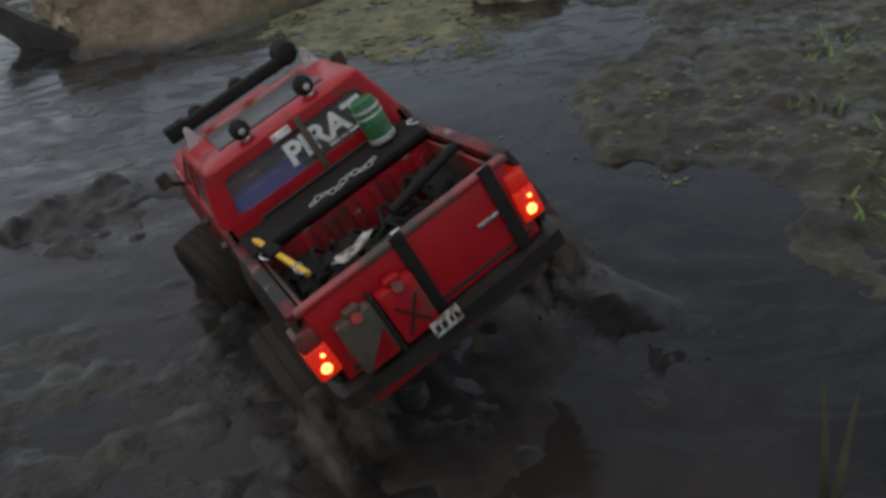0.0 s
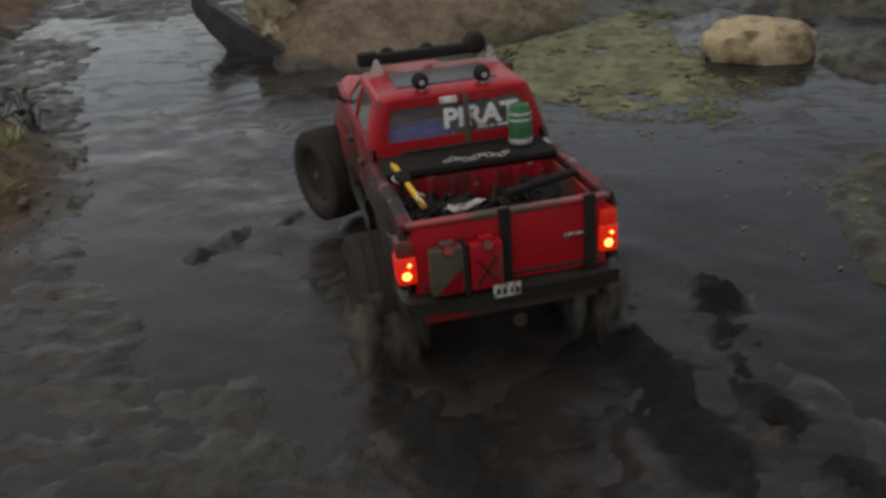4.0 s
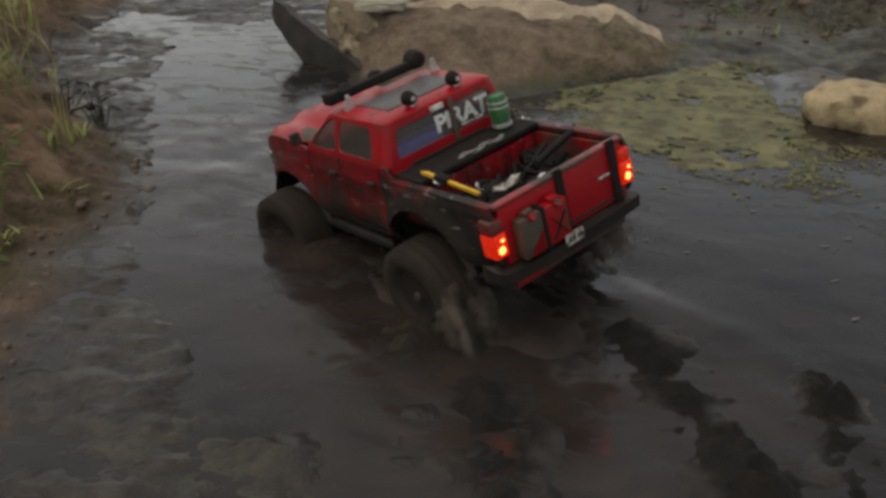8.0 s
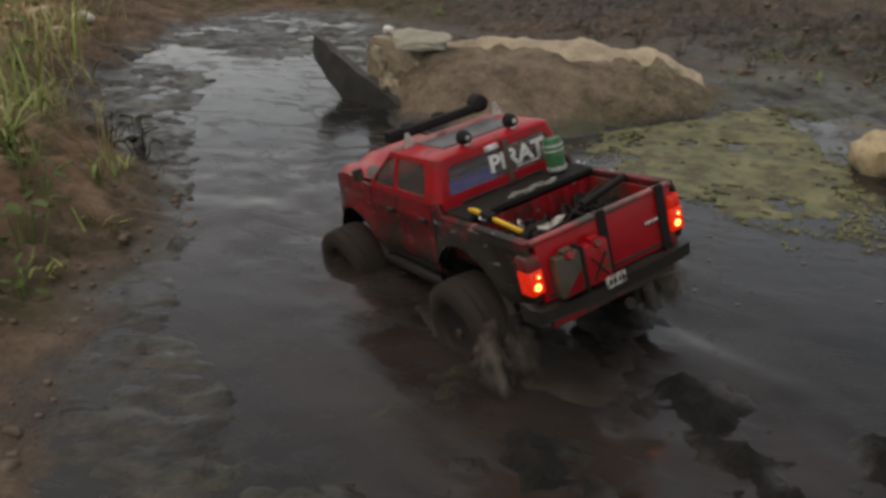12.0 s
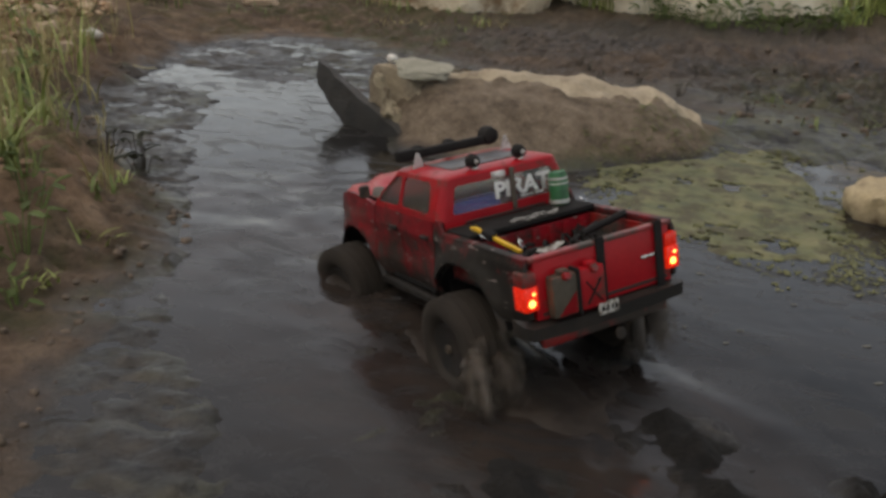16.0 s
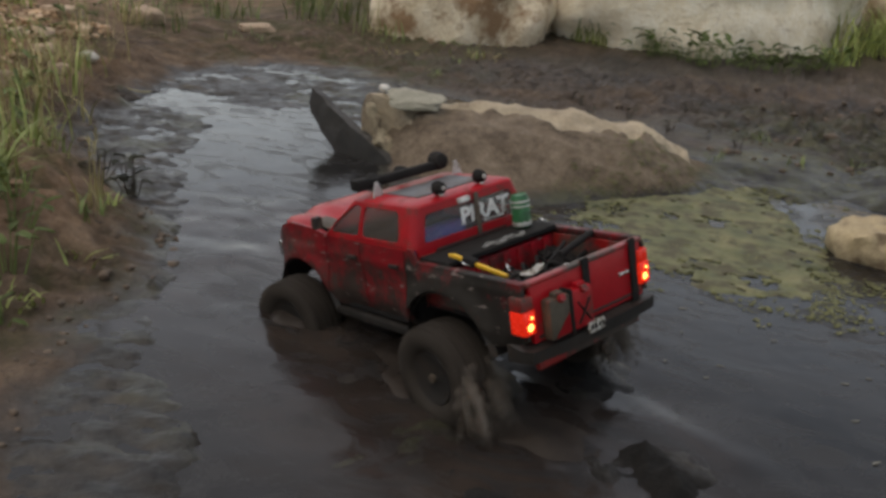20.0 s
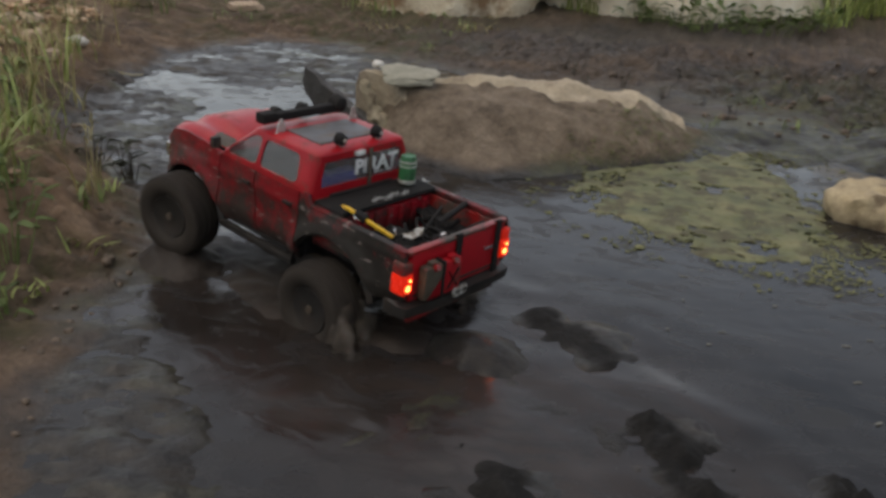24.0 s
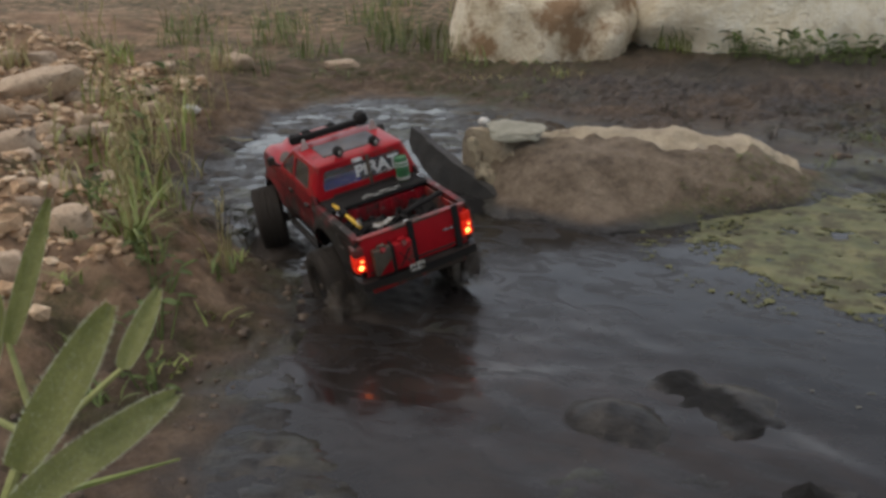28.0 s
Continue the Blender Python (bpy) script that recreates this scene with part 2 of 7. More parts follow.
def splashed_paint(name, colors, mud, low, high, most=0.19):
    """Paint with mud thrown up from the sills: dense low on the panel, broken spots higher."""
    m = material(name, colors, rough=0.4, scale=20, detail_scale=500, bump=0.12, coat=0.04, spec=0.26)
    nt = m.node_tree
    n, link = nt.nodes, nt.links.new
    p = n["Principled BSDF"]
    co = n.new("ShaderNodeTexCoord")
    sep = n.new("ShaderNodeSeparateXYZ")
    link(co.outputs["Object"], sep.inputs[0])
    mr = n.new("ShaderNodeMapRange")
    mr.inputs["From Min"].default_value, mr.inputs["From Max"].default_value = low, high
    mr.inputs["To Min"].default_value, mr.inputs["To Max"].default_value = most, -0.13
    link(sep.outputs["Z"], mr.inputs["Value"])
    total = mr.outputs[0]
    for scale, gain in ((26.0, 1.0), (140.0, 0.45)):
        t = n.new("ShaderNodeTexNoise")
        t.inputs["Scale"].default_value, t.inputs["Detail"].default_value, t.inputs["Roughness"].default_value = scale, 8.0, 0.68
        link(co.outputs["Object"], t.inputs["Vector"])
        add = n.new("ShaderNodeMath")
        add.operation = "MULTIPLY_ADD"
        add.inputs[1].default_value = gain
        link(t.outputs["Fac"], add.inputs[0])
        link(total, add.inputs[2])
        total = add.outputs[0]
    cut = n.new("ShaderNodeMapRange")
    cut.inputs["From Min"].default_value, cut.inputs["From Max"].default_value = 0.66, 0.92
    link(total, cut.inputs["Value"])
    mud_rgb = n.new("ShaderNodeMixRGB")
    tm = n.new("ShaderNodeTexNoise")
    tm.inputs["Scale"].default_value = 90.0
    link(co.outputs["Object"], tm.inputs["Vector"])
    link(tm.outputs["Fac"], mud_rgb.inputs[0])
    mud_rgb.inputs[1].default_value, mud_rgb.inputs[2].default_value = rgb([c * 0.55 for c in mud]), rgb([c * 1.5 for c in mud])
    mx = n.new("ShaderNodeMixRGB")
    link(cut.outputs[0], mx.inputs[0])
    link(p.inputs["Base Color"].links[0].from_socket, mx.inputs[1])
    link(mud_rgb.outputs[0], mx.inputs[2])
    scuff = n.new("ShaderNodeTexNoise")
    scuff.inputs["Scale"].default_value, scuff.inputs["Detail"].default_value, scuff.inputs["Roughness"].default_value = 1.0, 6.0, 0.6
    stretch = n.new("ShaderNodeMapping")
    stretch.inputs["Scale"].default_value = (60.0, 45.0, 190.0)
    stretch.inputs["Rotation"].default_value = (0.35, 0, 0)
    link(co.outputs["Object"], stretch.inputs["Vector"])
    link(stretch.outputs[0], scuff.inputs["Vector"])
    chip = n.new("ShaderNodeMapRange")
    chip.inputs["From Min"].default_value, chip.inputs["From Max"].default_value = 0.625, 0.675
    chip.inputs["To Max"].default_value = 0.8
    link(scuff.outputs["Fac"], chip.inputs["Value"])
    pale = n.new("ShaderNodeMixRGB")
    link(chip.outputs[0], pale.inputs[0])
    link(mx.outputs[0], pale.inputs[1])
    pale.inputs[2].default_value = (0.25, 0.20, 0.185, 1)
    link(pale.outputs[0], p.inputs["Base Color"])
    rx = n.new("ShaderNodeMixRGB")
    link(cut.outputs[0], rx.inputs[0])
    link(p.inputs["Roughness"].links[0].from_socket, rx.inputs[1])
    rx.inputs[2].default_value = (0.6, 0.6, 0.6, 1)
    link(rx.outputs[0], p.inputs["Roughness"])
    return m


# Sides and quarters: the same paint kept deeper than RED, mud splashed over.
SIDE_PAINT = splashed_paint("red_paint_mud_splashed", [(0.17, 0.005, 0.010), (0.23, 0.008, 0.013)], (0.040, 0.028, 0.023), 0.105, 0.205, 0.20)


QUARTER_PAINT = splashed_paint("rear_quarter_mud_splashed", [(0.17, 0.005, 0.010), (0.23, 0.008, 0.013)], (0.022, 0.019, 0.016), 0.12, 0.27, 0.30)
BED_PAINT = splashed_paint("bed_paint_dark", [(0.26, 0.007, 0.015), (0.33, 0.011, 0.019)], (0.03, 0.024, 0.02), 0.10, 0.24, 0.16)


def tyre_material():
    """Rubber walls, wet brown mud packed into the tread."""
    m = material("muddy_tyre", [(0.024, 0.0200, 0.0172), (0.041, 0.0333, 0.0275)], rough=0.7, scale=60, detail_scale=500, bump=0.6, bump_size=0.0015, stain=(0.05, 0.04, 0.031), stain_scale=35, stain_amount=0.5, spec=0.3)
    nt = m.node_tree
    n, link = nt.nodes, nt.links.new
    p = n["Principled BSDF"]
    co = n.new("ShaderNodeTexCoord")
    sep = n.new("ShaderNodeSeparateXYZ")
    link(co.outputs["Object"], sep.inputs[0])
    ab = n.new("ShaderNodeMath")
    ab.operation = "ABSOLUTE"
    link(sep.outputs["X"], ab.inputs[0])
    mr = n.new("ShaderNodeMapRange")
    mr.inputs["From Min"].default_value, mr.inputs["From Max"].default_value = 0.0305, 0.0255
    mr.inputs["To Max"].default_value = 0.85
    link(ab.outputs[0], mr.inputs["Value"])
    tx = n.new("ShaderNodeTexNoise")
    tx.inputs["Scale"].default_value, tx.inputs["Detail"].default_value = 90.0, 5.0
    link(co.outputs["Object"], tx.inputs["Vector"])
    cr = n.new("ShaderNodeValToRGB")
    cr.color_ramp.elements[0].color, cr.color_ramp.elements[1].color = (0.015, 0.0122, 0.0102, 1), (0.048, 0.038, 0.030, 1)
    link(tx.outputs["Fac"], cr.inputs["Fac"])
    mx = n.new("ShaderNodeMixRGB")
    link(mr.outputs[0], mx.inputs[0])
    link(p.inputs["Base Color"].links[0].from_socket, mx.inputs[1])
    link(cr.outputs[0], mx.inputs[2])
    link(mx.outputs[0], p.inputs["Base Color"])
    return m


TYRE_MUD = tyre_material()


def ground_material():
    """Wet mud low down, drying soil up the bank; moss in patches."""
    m = bpy.data.materials.new("mud_ground")
    m.use_nodes = True
    nt = m.node_tree
    n, link = nt.nodes, nt.links.new
    b = n["Principled BSDF"]
    geo = n.new("ShaderNodeNewGeometry")
    pos = geo.outputs["Position"]

    def tex(scale, detail=6.0, rough=0.65):
        t = n.new("ShaderNodeTexNoise")
        t.inputs["Scale"].default_value, t.inputs["Detail"].default_value, t.inputs["Roughness"].default_value = scale, detail, rough
        link(pos, t.inputs["Vector"])
        return t.outputs["Fac"]

    def ramp(fac, stops):
        r = n.new("ShaderNodeValToRGB")
        r.color_ramp.elements[0].position, r.color_ramp.elements[0].color = stops[0][0], rgb(stops[0][1])
        r.color_ramp.elements[1].position, r.color_ramp.elements[1].color = stops[-1][0], rgb(stops[-1][1])
        for p, c in stops[1:-1]:
            r.color_ramp.elements.new(p).color = rgb(c)
        link(fac, r.inputs["Fac"])
        return r.outputs["Color"]

    def mix(fac, a, c, blend="MIX"):
        x = n.new("ShaderNodeMixRGB")
        x.blend_type = blend
        for sock, v in ((x.inputs[0], fac), (x.inputs[1], a), (x.inputs[2], c)):
            if isinstance(v, (int, float)):
                sock.default_value = v
            elif isinstance(v, tuple):
                sock.default_value = rgb(v)
            else:
                link(v, sock)
        return x.outputs[0]

    wet = ramp(tex(9.0), [(0.3, (0.011, 0.0092, 0.0078)), (0.5, (0.021, 0.0172, 0.0138)), (0.7, (0.041, 0.033, 0.025))])
    stretch = n.new("ShaderNodeMapping")
    stretch.inputs["Scale"].default_value = (16.0, 46.0, 20.0)
    stretch.inputs["Rotation"].default_value = (0, 0, 0.9)
    link(pos, stretch.inputs["Vector"])
    drawn = n.new("ShaderNodeTexNoise")
    drawn.inputs["Scale"].default_value, drawn.inputs["Detail"].default_value, drawn.inputs["Roughness"].default_value, drawn.inputs["Distortion"].default_value = 1.0, 6.0, 0.65, 0.8
    link(stretch.outputs[0], drawn.inputs["Vector"])
    wet = mix(ramp(drawn.outputs["Fac"], [(0.38, (0, 0, 0)), (0.62, (1, 1, 1))]), mix(1.0, wet, (0.45, 0.42, 0.40), "MULTIPLY"), mix(1.0, wet, (1.25, 1.2, 1.12), "MULTIPLY"))
    soil = ramp(tex(11.0, 8.0, 0.7), [(0.3, (0.042, 0.029, 0.021)), (0.5, (0.115, 0.078, 0.053)), (0.7, (0.225, 0.157, 0.106))])
    dry = ramp(tex(6.0), [(0.3, (0.140, 0.088, 0.056)), (0.5, (0.29, 0.182, 0.112)), (0.7, (0.47, 0.320, 0.205))])
    sep = n.new("ShaderNodeSeparateXYZ")
    link(pos, sep.inputs[0])
    wob = n.new("ShaderNodeMath")
    wob.operation = "MULTIPLY_ADD"
    wob.inputs[1].default_value = 0.12
    link(tex(5.0), wob.inputs[0])
    link(sep.outputs["Z"], wob.inputs[2])
    mr = n.new("ShaderNodeMapRange")
    mr.inputs["From Min"].default_value, mr.inputs["From Max"].default_value = 0.085, 0.18
    link(wob.outputs[0], mr.inputs["Value"])
    soil_at = n.new("ShaderNodeAttribute")
    soil_at.attribute_name = "soil"
    damp_at = n.new("ShaderNodeAttribute")
    damp_at.attribute_name = "damp"
    parched = n.new("ShaderNodeMath")
    parched.operation, parched.use_clamp = "MULTIPLY_ADD", True
    parched.inputs[1].default_value = -0.92
    link(damp_at.outputs["Fac"], parched.inputs[0])
    link(mr.outputs[0], parched.inputs[2])
    base = mix(parched.outputs[0], mix(soil_at.outputs["Fac"], wet, soil), dry)
    heap_at = n.new("ShaderNodeAttribute")
    heap_at.attribute_name = "heap"
    clay = ramp(tex(13.0, 8.0, 0.72), [(0.30, (0.066, 0.048, 0.034)), (0.48, (0.168, 0.126, 0.089)), (0.70, (0.30, 0.236, 0.174))])
    base = mix(heap_at.outputs["Fac"], base, clay)
    firm = n.new("ShaderNodeMath")
    firm.operation = "MAXIMUM"
    link(soil_at.outputs["Fac"], firm.inputs[0])
    link(mr.outputs[0], firm.inputs[1])
    at = n.new("ShaderNodeAttribute")
    at.attribute_name = "moss"
    mossy = n.new("ShaderNodeMath")
    mossy.operation = "MULTIPLY"
    link(at.outputs["Fac"], mossy.inputs[0])
    link(ramp(tex(14.0, 8.0, 0.75), [(0.42, (0, 0, 0)), (0.56, (1, 1, 1))]), mossy.inputs[1])
    base = mix(mossy.outputs[0], base, ramp(tex(60.0), [(0.3, (0.028, 0.030, 0.011)), (0.7, (0.078, 0.076, 0.027))]))
    blk = n.new("ShaderNodeAttribute")
    blk.attribute_name = "black_mud"
    base = mix(blk.outputs["Fac"], base, ramp(tex(50.0), [(0.3, (0.005, 0.0046, 0.0043)), (0.7, (0.015, 0.013, 0.011))]))
    grit = tex(140.0, 5.0, 0.7)
    base = mix(0.45, base, grit, "OVERLAY")
    b.inputs["Specular IOR Level"].default_value = 0.35
    link(base, b.inputs["Base Color"])
    rr = n.new("ShaderNodeMapRange")
    rr.inputs["To Min"].default_value, rr.inputs["To Max"].default_value = 0.50, 0.88
    firmer = n.new("ShaderNodeMath")
    firmer.operation = "MAXIMUM"
    link(firm.outputs[0], firmer.inputs[0])
    link(blk.outputs["Fac"], firmer.inputs[1])
    link(firmer.outputs[0], rr.inputs["Value"])
    link(rr.outputs[0], b.inputs["Roughness"])
    film = n.new("ShaderNodeMapRange")
    film.inputs["To Min"].default_value, film.inputs["To Max"].default_value = 1.0, 0.0
    link(firmer.outputs[0], film.inputs["Value"])
    patch = n.new("ShaderNodeMath")
    patch.operation = "MULTIPLY"
    link(film.outputs[0], patch.inputs[0])
    link(ramp(tex(7.0, 7.0, 0.7), [(0.36, (0.1, 0.1, 0.1)), (0.58, (0.5, 0.5, 0.5))]), patch.inputs[1])
    link(patch.outputs[0], b.inputs["Coat Weight"])
    b.inputs["Coat Roughness"].default_value = 0.2
    b.inputs["Coat IOR"].default_value = 1.42
    h = n.new("ShaderNodeMath")
    h.operation = "MULTIPLY_ADD"
    h.inputs[1].default_value = 0.4
    link(grit, h.inputs[0])
    link(tex(45.0, 5.0), h.inputs[2])
    bp = n.new("ShaderNodeBump")
    bp.inputs["Strength"].default_value, bp.inputs["Distance"].default_value = 1.0, 0.014
    link(h.outputs[0], bp.inputs["Height"])
    link(bp.outputs[0], b.inputs["Normal"])
    return m


def water_material():
    m = bpy.data.materials.new("muddy_water")
    m.use_nodes = True
    nt = m.node_tree
    n, link = nt.nodes, nt.links.new
    b = n["Principled BSDF"]
    geo = n.new("ShaderNodeNewGeometry")
    t1 = n.new("ShaderNodeTexNoise")
    t1.inputs["Scale"].default_value, t1.inputs["Detail"].default_value = 7.0, 6.0
    link(geo.outputs["Position"], t1.inputs["Vector"])
    r = n.new("ShaderNodeValToRGB")
    r.color_ramp.elements[0].position, r.color_ramp.elements[0].color = 0.35, (0.007, 0.0065, 0.0062, 1)
    r.color_ramp.elements[1].position, r.color_ramp.elements[1].color = 0.7, (0.020, 0.0178, 0.0160, 1)
    link(t1.outputs["Fac"], r.inputs["Fac"])
    churn = n.new("ShaderNodeAttribute")
    churn.attribute_name = "churn"
    thick = n.new("ShaderNodeValToRGB")
    thick.color_ramp.elements[0].position, thick.color_ramp.elements[0].color = 0.32, (0.018, 0.0138, 0.0118, 1)
    thick.color_ramp.elements[1].position, thick.color_ramp.elements[1].color = 0.68, (0.042, 0.0325, 0.0275, 1)
    link(t1.outputs["Fac"], thick.inputs["Fac"])
    mx = n.new("ShaderNodeMixRGB")
    link(churn.outputs["Fac"], mx.inputs[0])
    link(r.outputs[0], mx.inputs[1])
    link(thick.outputs[0], mx.inputs[2])
    drift = n.new("ShaderNodeMapping")
    drift.inputs["Scale"].default_value = (9.0, 17.0, 9.0)
    drift.inputs["Rotation"].default_value = (0, 0, -0.55)
    link(geo.outputs["Position"], drift.inputs["Vector"])
    film = n.new("ShaderNodeTexNoise")
    film.inputs["Scale"].default_value, film.inputs["Detail"].default_value, film.inputs["Roughness"].default_value, film.inputs["Distortion"].default_value = 1.0, 7.0, 0.66, 1.6
    link(drift.outputs[0], film.inputs["Vector"])
    scum = n.new("ShaderNodeMapRange")
    scum.inputs["From Min"].default_value, scum.inputs["From Max"].default_value = 0.44, 0.62
    scum.inputs["To Max"].default_value = 0.9
    link(film.outputs["Fac"], scum.inputs["Value"])
    skim = n.new("ShaderNodeMixRGB")
    link(scum.outputs[0], skim.inputs[0])
    link(mx.outputs[0], skim.inputs[1])
    skim.inputs[2].default_value = (0.0225, 0.0212, 0.0210, 1)
    link(skim.outputs[0], b.inputs["Base Color"])
    t2 = n.new("ShaderNodeTexNoise")
    t2.inputs["Scale"].default_value, t2.inputs["Detail"].default_value = 4.0, 5.0
    link(geo.outputs["Position"], t2.inputs["Vector"])
    mr = n.new("ShaderNodeMapRange")
    mr.inputs["From Min"].default_value, mr.inputs["From Max"].default_value = 0.35, 0.7
    mr.inputs["To Min"].default_value, mr.inputs["To Max"].default_value = 0.05, 0.18
    link(t2.outputs["Fac"], mr.inputs["Value"])
    dull = n.new("ShaderNodeMath")
    dull.operation = "MULTIPLY_ADD"
    dull.inputs[1].default_value = 0.32
    link(scum.outputs[0], dull.inputs[0])
    link(mr.outputs[0], dull.inputs[2])
    link(dull.outputs[0], b.inputs["Roughness"])
    b.inputs["IOR"].default_value = 1.325
    mp = n.new("ShaderNodeMapping")
    mp.inputs["Scale"].default_value = (11.0, 19.0, 11.0)
    mp.inputs["Rotation"].default_value = (0, 0, 0.5)
    link(geo.outputs["Position"], mp.inputs["Vector"])
    t3 = n.new("ShaderNodeTexNoise")
    t3.inputs["Scale"].default_value, t3.inputs["Detail"].default_value, t3.inputs["Distortion"].default_value = 1.0, 5.0, 1.8
    link(mp.outputs[0], t3.inputs["Vector"])
    lull = n.new("ShaderNodeTexNoise")
    lull.inputs["Scale"].default_value, lull.inputs["Detail"].default_value = 2.6, 3.0
    link(geo.outputs["Position"], lull.inputs["Vector"])
    gust = n.new("ShaderNodeMapRange")
    gust.inputs["From Min"].default_value, gust.inputs["From Max"].default_value = 0.42, 0.60
    gust.inputs["To Min"].default_value, gust.inputs["To Max"].default_value = 0.03, 0.18
    link(lull.outputs["Fac"], gust.inputs["Value"])
    bp = n.new("ShaderNodeBump")
    bp.inputs["Distance"].default_value = 0.006
    link(gust.outputs[0], bp.inputs["Strength"])
    link(t3.outputs["Fac"], bp.inputs["Height"])
    link(bp.outputs[0], b.inputs["Normal"])
    return m


GROUND, WATER = ground_material(), water_material()
STONE = material("pale_limestone", [(0.46, 0.36, 0.235), (0.66, 0.56, 0.41), (0.80, 0.71, 0.56)], rough=0.85, scale=7, detail_scale=60, bump=1.0, bump_size=0.02, stain=(0.27, 0.165, 0.09), stain_scale=5, stain_amount=0.46)
WHITE_LIMESTONE = material("whitish_limestone", [(0.60, 0.51, 0.37), (0.76, 0.68, 0.53), (0.86, 0.80, 0.67)], rough=0.85, scale=7, detail_scale=60, bump=1.0, bump_size=0.02, stain=(0.34, 0.25, 0.16), stain_scale=5, stain_amount=0.38)
SLAB_STONE = material("weathered_slab_stone", [(0.29, 0.235, 0.165), (0.45, 0.37, 0.265)], rough=0.85, scale=14, detail_scale=120, bump=0.8, bump_size=0.008, stain=(0.16, 0.115, 0.08), stain_scale=9, stain_amount=0.38)
END_STONE = material("lichen_stone", [(0.23, 0.22, 0.17), (0.33, 0.31, 0.25)], rough=0.85, scale=25, detail_scale=150, bump=0.6, bump_size=0.004)
TAN_STONE = material("tan_sandstone", [(0.34, 0.26, 0.15), (0.48, 0.39, 0.25)], rough=0.85, scale=16, detail_scale=110, bump=0.7, bump_size=0.008, stain=(0.15, 0.105, 0.06), stain_scale=14, stain_amount=0.49)
PALE_CRUST = material("pale_crust", [(0.27, 0.22, 0.145), (0.44, 0.37, 0.26)], rough=0.9, scale=30, detail_scale=160, bump=0.8, bump_size=0.006, stain=(0.14, 0.10, 0.065), stain_scale=22, stain_amount=0.42)
# The shade on the shard's face is put into this near-black colour.
SHADED_STONE = material("shaded_stone", [(0.018, 0.017, 0.016), (0.04, 0.036, 0.032)], rough=0.55, scale=25, detail_scale=160, bump=0.7, bump_size=0.006)
PEBBLE = material("bank_pebble", [(0.33, 0.235, 0.16), (0.52, 0.40, 0.29)], rough=0.85, scale=30, detail_scale=200, bump=0.5, bump_size=0.003, random_shift=0.3, stain=(0.17, 0.11, 0.07), stain_scale=30, stain_amount=0.4)
WHITE_STONE = material("white_pebble", [(0.55, 0.52, 0.47), (0.7, 0.67, 0.62)], rough=0.8, bump=0.4)
GRASS = material("grass_blade", [(0.19, 0.24, 0.06), (0.32, 0.36, 0.11)], rough=0.6, scale=30, bump=0.1, random_shift=0.3)
FAR_GRASS = material("far_grass", [(0.10, 0.14, 0.04), (0.20, 0.23, 0.085)], rough=0.7, scale=30, bump=0.1, random_shift=0.3)
DRY_GRASS = material("dry_grass", [(0.30, 0.26, 0.11), (0.42, 0.36, 0.17)], rough=0.7, scale=30, bump=0.1)
LEAF = material("hairy_leaf", [(0.235, 0.255, 0.085), (0.37, 0.375, 0.155)], rough=0.8, scale=60, detail_scale=700, bump=0.5, bump_size=0.001, stain=(0.30, 0.31, 0.16), stain_scale=60, stain_amount=0.35)
WEED = material("weed_leaf", [(0.10, 0.15, 0.04), (0.17, 0.22, 0.07)], rough=0.6, scale=40, bump=0.2, random_shift=0.3)
ALGAE = material("pond_algae", [(0.060, 0.066, 0.028), (0.122, 0.125, 0.052), (0.19, 0.174, 0.080)], rough=0.65, scale=13, detail_scale=250, bump=0.6, bump_size=0.003, stain=(0.07, 0.060, 0.030), stain_scale=20, stain_amount=0.47)
ALGAE_CLUMP = material("algae_clump", [(0.10, 0.105, 0.035), (0.17, 0.165, 0.065)], rough=0.7, scale=25, detail_scale=300, bump=0.5)
PEBBLE_FINE = material("bank_gravel", [(0.27, 0.185, 0.115), (0.44, 0.325, 0.22), (0.60, 0.49, 0.37)], rough=0.9, scale=40, detail_scale=200, bump=0.3, use_object=False, island=0.45)
CLOD = material("mud_clod", [(0.07, 0.052, 0.037), (0.14, 0.10, 0.07)], rough=0.75, scale=40, detail_scale=200, bump=0.5)
FLECK = material("pale_fleck", [(0.13, 0.125, 0.10), (0.24, 0.23, 0.19)], rough=0.6, bump=0.0)


